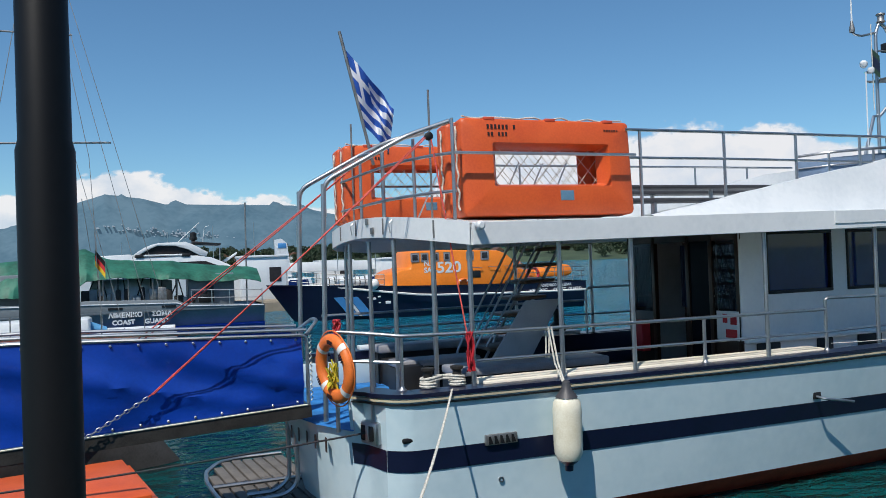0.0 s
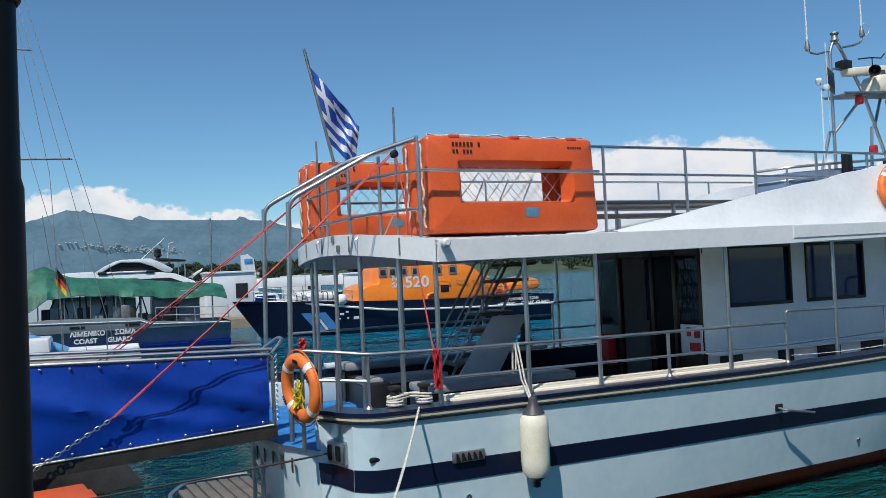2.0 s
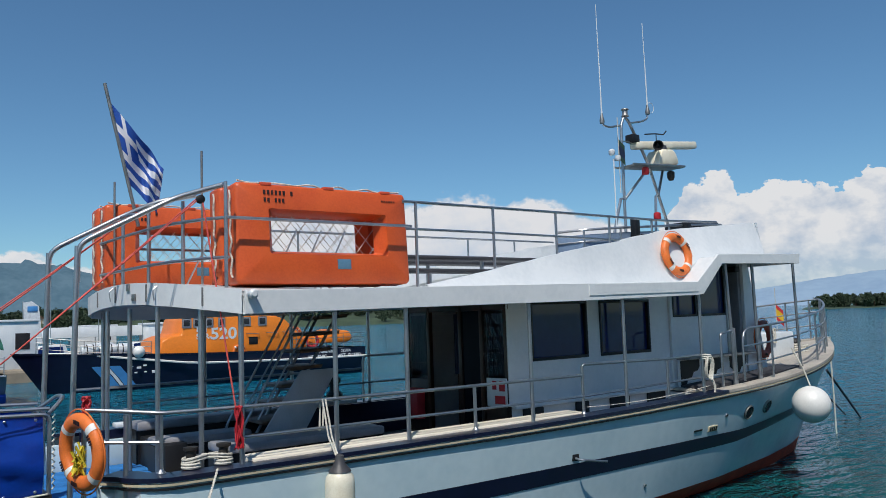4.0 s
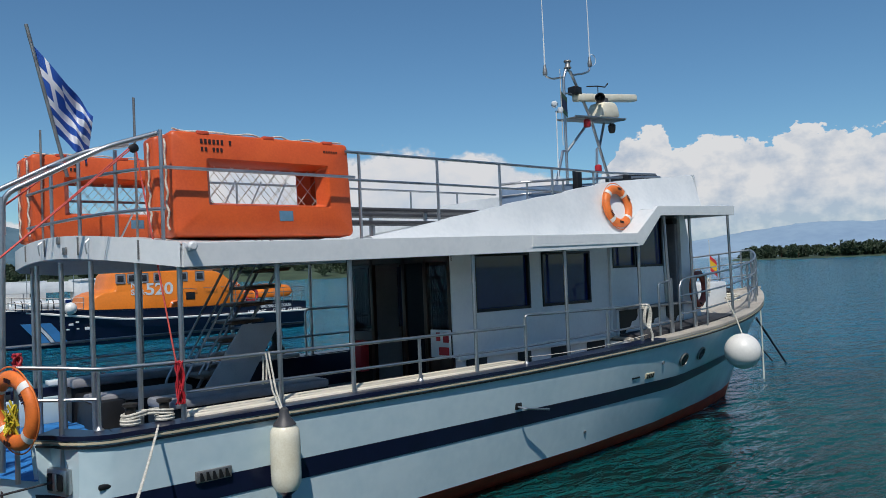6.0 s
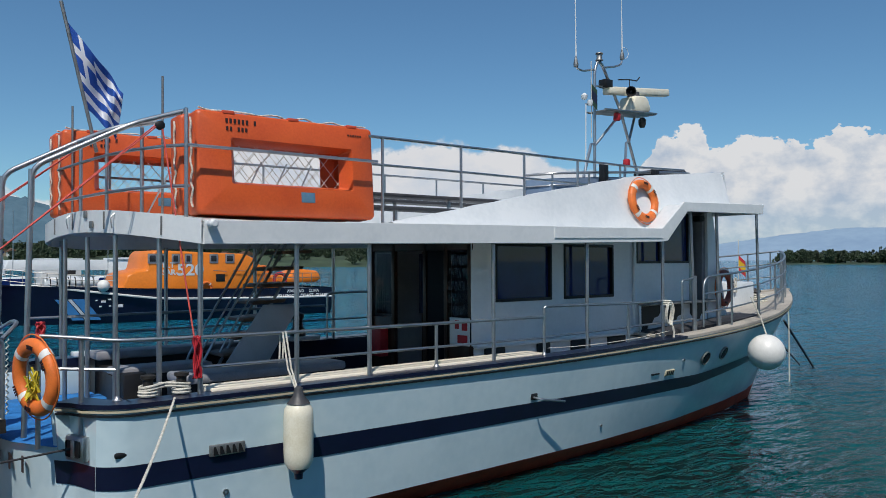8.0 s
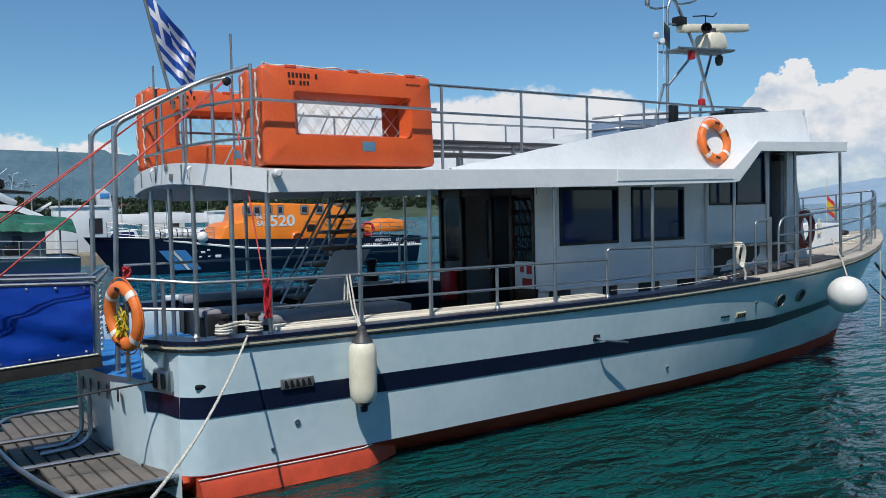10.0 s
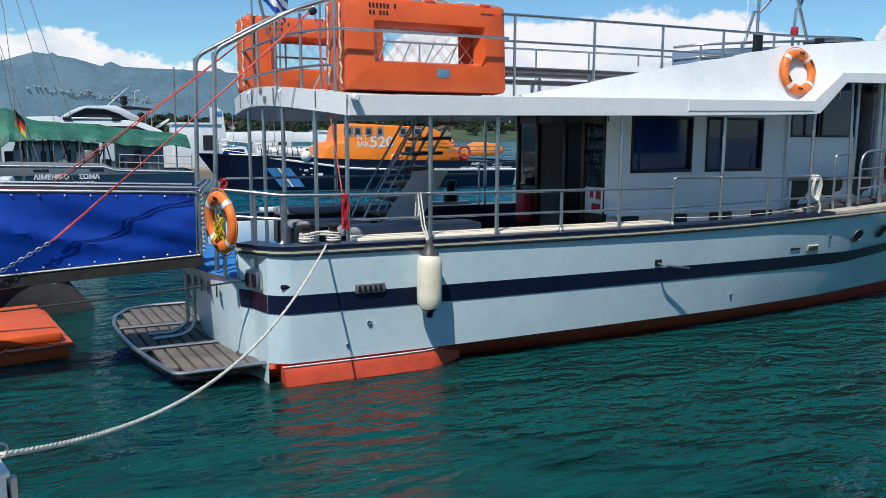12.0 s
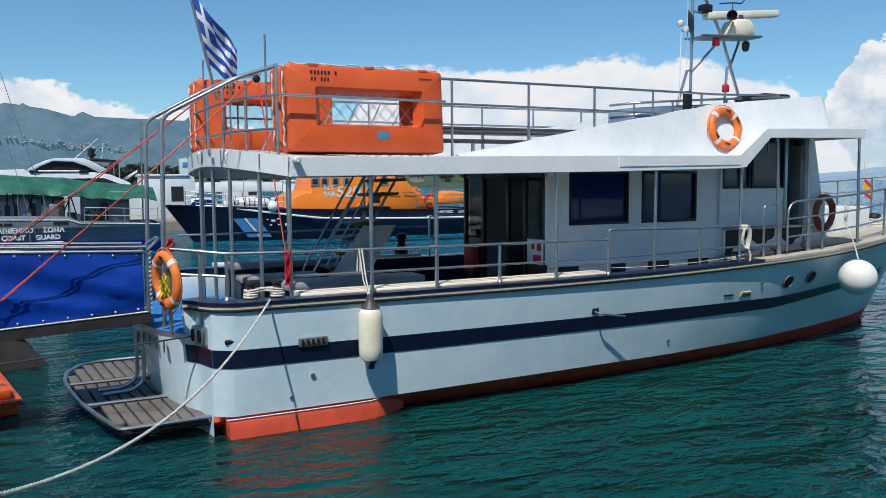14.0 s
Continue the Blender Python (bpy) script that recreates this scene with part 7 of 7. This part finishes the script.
def build_small_craft():
    # orange floats in the water
    f = None
    for m in (pose(-2.98, 3.62, WATER, 0, 0, 11), pose(-4.14, 3.39, WATER, 0, 0, 11)):
        if f is None:
            f = thing("orange_float", (0, 0, 0), "flat orange plastic pontoon float edged with rope", "float", "floats by the quay", local=True)
            part("body", plate([(-0.5, -1.18), (0.5, -1.18), (0.5, 1.18), (-0.5, 1.18)], -0.1, 0.20, "z", bevel=0.02), ORANGE, f)
            part("top", box((-0.44, -1.10, 0.2), (0.44, 1.10, 0.34), 0.035), ORANGE, f, "raised flat orange top")
            part("rim", box((-0.56, -1.24, 0.16), (0.56, 1.24, 0.20), 0.012), ORANGE, f, "moulded flange")
            for y0, y1 in ((-0.9, -0.35), (-0.2, 0.35), (0.5, 1.05)):
                part("lug", box((-0.56, y0, 0.2), (-0.50, y1, 0.24), 0.01), ORANGE, f)
            for u0, u1, d in ((-0.55, -0.25, 0.05), (-0.25, 0.02, 0.02), (0.02, 0.4, 0.035)):
                part("grab_line", tube(sag((u0, -1.255, 0.21), (u1, -1.255, 0.24), d), 0.008, 5), ROPE_WHITE, f)
            part("grab_line", tube([(-0.57 + 0.015 * math.sin(i * 2.1), -1.2 + i * 0.09, 0.15 + 0.05 * math.sin(i * 1.4)) for i in range(26)], 0.010, 5), ROPE_WHITE, f)
            f.matrix_basis = m
        else:
            copy_thing(f, m)
    t = thing("rowing_boat", (-3.6, 5.6, WATER), "small weathered grey wooden boat with pale decks beneath the gangway", "boat")
    part("hull", side_hull(bmesh.new(), -6.6, -2.1, 5.0, 0.75, WATER - 0.1, 0.36, 0.12, -0.5, bow_left=False), HULL_TAR, t)
    part("side_deck", plate([(-6.6, 4.95), (-3.6, 4.95), (-2.15, 5.75), (-3.6, 6.55), (-6.6, 6.55), (-6.6, 6.2), (-3.9, 6.2), (-3.3, 5.75), (-3.9, 5.3), (-6.6, 5.3)], 0.44, 0.50, "z", bevel=0.01), PALE_TEAK, t)
    for x in (-5.6, -4.7, -4.0):
        part("thwart", box((x, 5.1, 0.46), (x + 0.2, 6.4, 0.53), 0.01), PALE_TEAK, t)
    part("fore_board", plate([(-3.5, 5.2), (-2.3, 5.7), (-2.3, 5.8), (-3.5, 6.3)], 0.505, 0.53, "z"), PALE_TEAK, t)
    for x, h in ((-5.2, 0.85), (-4.3, 0.8), (-2.5, 0.72)):
        part("rail_post", tube([(x, 5.15, 0.48), (x, 5.15, h)], 0.025, 6), PALE_TEAK, t)
    part("oar", tube([(-6.3, 5.2, 0.62), (-3.4, 5.5, 0.58)], 0.025, 6), PALE_TEAK, t)


build_small_craft()


def build_harbour():
    # breakwater quay behind the moored craft
    tagged(new("pavement_breakwater", finish(box((-60, 60, WATER - 2), (24, 74, 0.9), 0.05), STONE, False)), "low stone breakwater across the harbour", "quay", kind="structure")
    tagged(new("pavement_rocks", finish(box((1.5, 46, WATER - 1), (6.5, 60, 0.7), 0.2), SAND, False)), "rubble bank beside the breakwater", "quay", kind="structure")
    # white canopies and sheds
    for x, y, w, h in ((9.5, 64, 8.5, 3.2), (19, 66, 3.0, 3.4), (-2, 66, 6, 3.0)):
        t = thing("canopy", (x + w / 2, y, 0.9), "white fabric canopy on thin posts", "canopy", "quay canopies")
        part("canopy_top", plate([(x, h - 0.9), (x + 0.4, h), (x + w - 0.4, h), (x + w, h - 0.9)], y, y + 4, "y", bevel=0.05), WHITE, t)
        for px in (x + 0.2, x + w / 2, x + w - 0.2):
            part("canopy_post", tube([(px, y + 0.2, 0.85), (px, y + 0.2, h - 0.8)], 0.05, 6), STEEL, t)
    for x, y, w, h in ((3.4, 47, 3.2, 3.6), (13.5, 70, 3.4, 3.2), (17.6, 62, 3.0, 3.2)):
        t = thing("quay_hut", (x + w / 2, y, 0.7), "white flat-roofed hut on the breakwater", "hut", "quay huts")
        part("wall", box((x, y, 0.68), (x + w, y + 3, h), 0.03), WHITE, t)
        part("roof", box((x - 0.1, y - 0.1, h), (x + w + 0.1, y + 3.1, h + 0.15), 0.03), WHITE, t)
        part("window", box((x + w * 0.6, y - 0.03, 1.9), (x + w * 0.85, y + 0.02, 2.9)), YACHT_GLASS, t)
    # advertising fin
    t = thing("feather_sign", (8.4, 60, 0.9), "white feather sign with a small blue emblem", "sign")
    part("blade", plate([(7.8, 1.8), (7.6, 5.2), (8.2, 5.3), (8.7, 4.9), (9.0, 2.0)], 60.0, 60.06, "y"), TEXT_WHITE, t)
    part("emblem", box((7.9, 59.95, 4.5), (8.6, 59.99, 4.9), 0.01), STRIPE_BLUE, t)
    part("pole", tube([(7.75, 60.1, 0.9), (7.6, 60.1, 5.3)], 0.05, 6), STEEL, t)
    # small white boats berthed along the breakwater
    for i in range(9):
        x = -8 + i * 3.3
        y = 54 + random.uniform(-1, 2)
        t = thing("white_motorboat", (x, y, WATER), "small white motorboat berthed at the breakwater", "boat", "berthed motorboats")
        part("hull", side_hull(bmesh.new(), x - 2.6, x + 2.6, y, 1.0, WATER - 0.1, 1.1, 0.3, 0.6, 12), WHITE, t)
        part("cabin", plate([(x - 1.0, 1.1), (x - 0.5, 1.9), (x + 1.2, 1.95), (x + 1.5, 1.1)], y + 0.4, y + 1.6, "y", bevel=0.08), WHITE, t)
        part("windscreen", plate([(x - 0.8, 1.35), (x - 0.45, 1.8), (x + 1.0, 1.8), (x + 1.1, 1.35)], y + 0.36, y + 0.41, "y"), GLASS, t)
        part("mast", tube([(x + 0.3, y + 1, 1.9), (x + 0.3, y + 1, random.uniform(3, 7))], 0.03, 5), STEEL, t)
        for k in range(4):
            part("stanchion", tube([(x - 2.2 + k * 0.6, y + 0.6, 1.1), (x - 2.2 + k * 0.6, y + 0.6, 1.7)], 0.02, 5), DULL_STEEL, t)
        part("guard_rail", tube([(x - 2.3, y + 0.6, 1.7), (x - 0.3, y + 0.5, 1.7)], 0.02, 5), DULL_STEEL, t)
    # houses on the headland
    for i in range(9):
        az = random.uniform(2, 33)
        p = ring_point(az, 0, random.uniform(440, 500))
        h = random.uniform(2.0, 3.2)
        z = 1.2 + 10 * max(0.02, ((p.x ** 2 + p.y ** 2) ** 0.5 / 420 - 1) / 0.35) ** 0.7
        w = random.uniform(4, 7)
        t = thing("house", (p.x, p.y, z), "pale plastered house with a tiled roof on the headland", "house", "houses on the headland")
        part("wall", box((p.x - w / 2, p.y - 4, z - 2), (p.x + w / 2, p.y + 4, z + h)), random.choice([WHITE, CREAM, SAND]), t)
        part("roof", plate([(p.x - w / 2 - 0.5, z + h), (p.x, z + h + 2), (p.x + w / 2 + 0.5, z + h)], p.y - 4.4, p.y + 4.4, "y"), STEP_WOOD, t)
        for k in (-0.25, 0.2):
            part("window", box((p.x + w * k, p.y - 4.06, z + h * 0.4), (p.x + w * k + 1.1, p.y - 3.98, z + h * 0.75)), GLASS, t)


def build_hill_town():
    """Pale houses scattered far up the slope, too small to tell apart; haze is in their colour."""
    bm = bmesh.new()
    for _ in range(110):
        az = random.gauss(1.5, 2.0)
        el = 2.72 - 0.12 * az + random.gauss(0, 0.16)
        p = ring_point(az, el, 2600 * (1 + 0.18 * 0.36) - 60)
        w, h = random.uniform(1, 3.4), random.uniform(0.8, 1.7)
        box((p.x - w, p.y - 4, p.z - h), (p.x + w, p.y + 60, p.z + h), bm=bm)
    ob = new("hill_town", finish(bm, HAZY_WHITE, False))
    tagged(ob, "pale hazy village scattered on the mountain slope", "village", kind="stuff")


build_harbour()
build_hill_town()
build_far_trees()
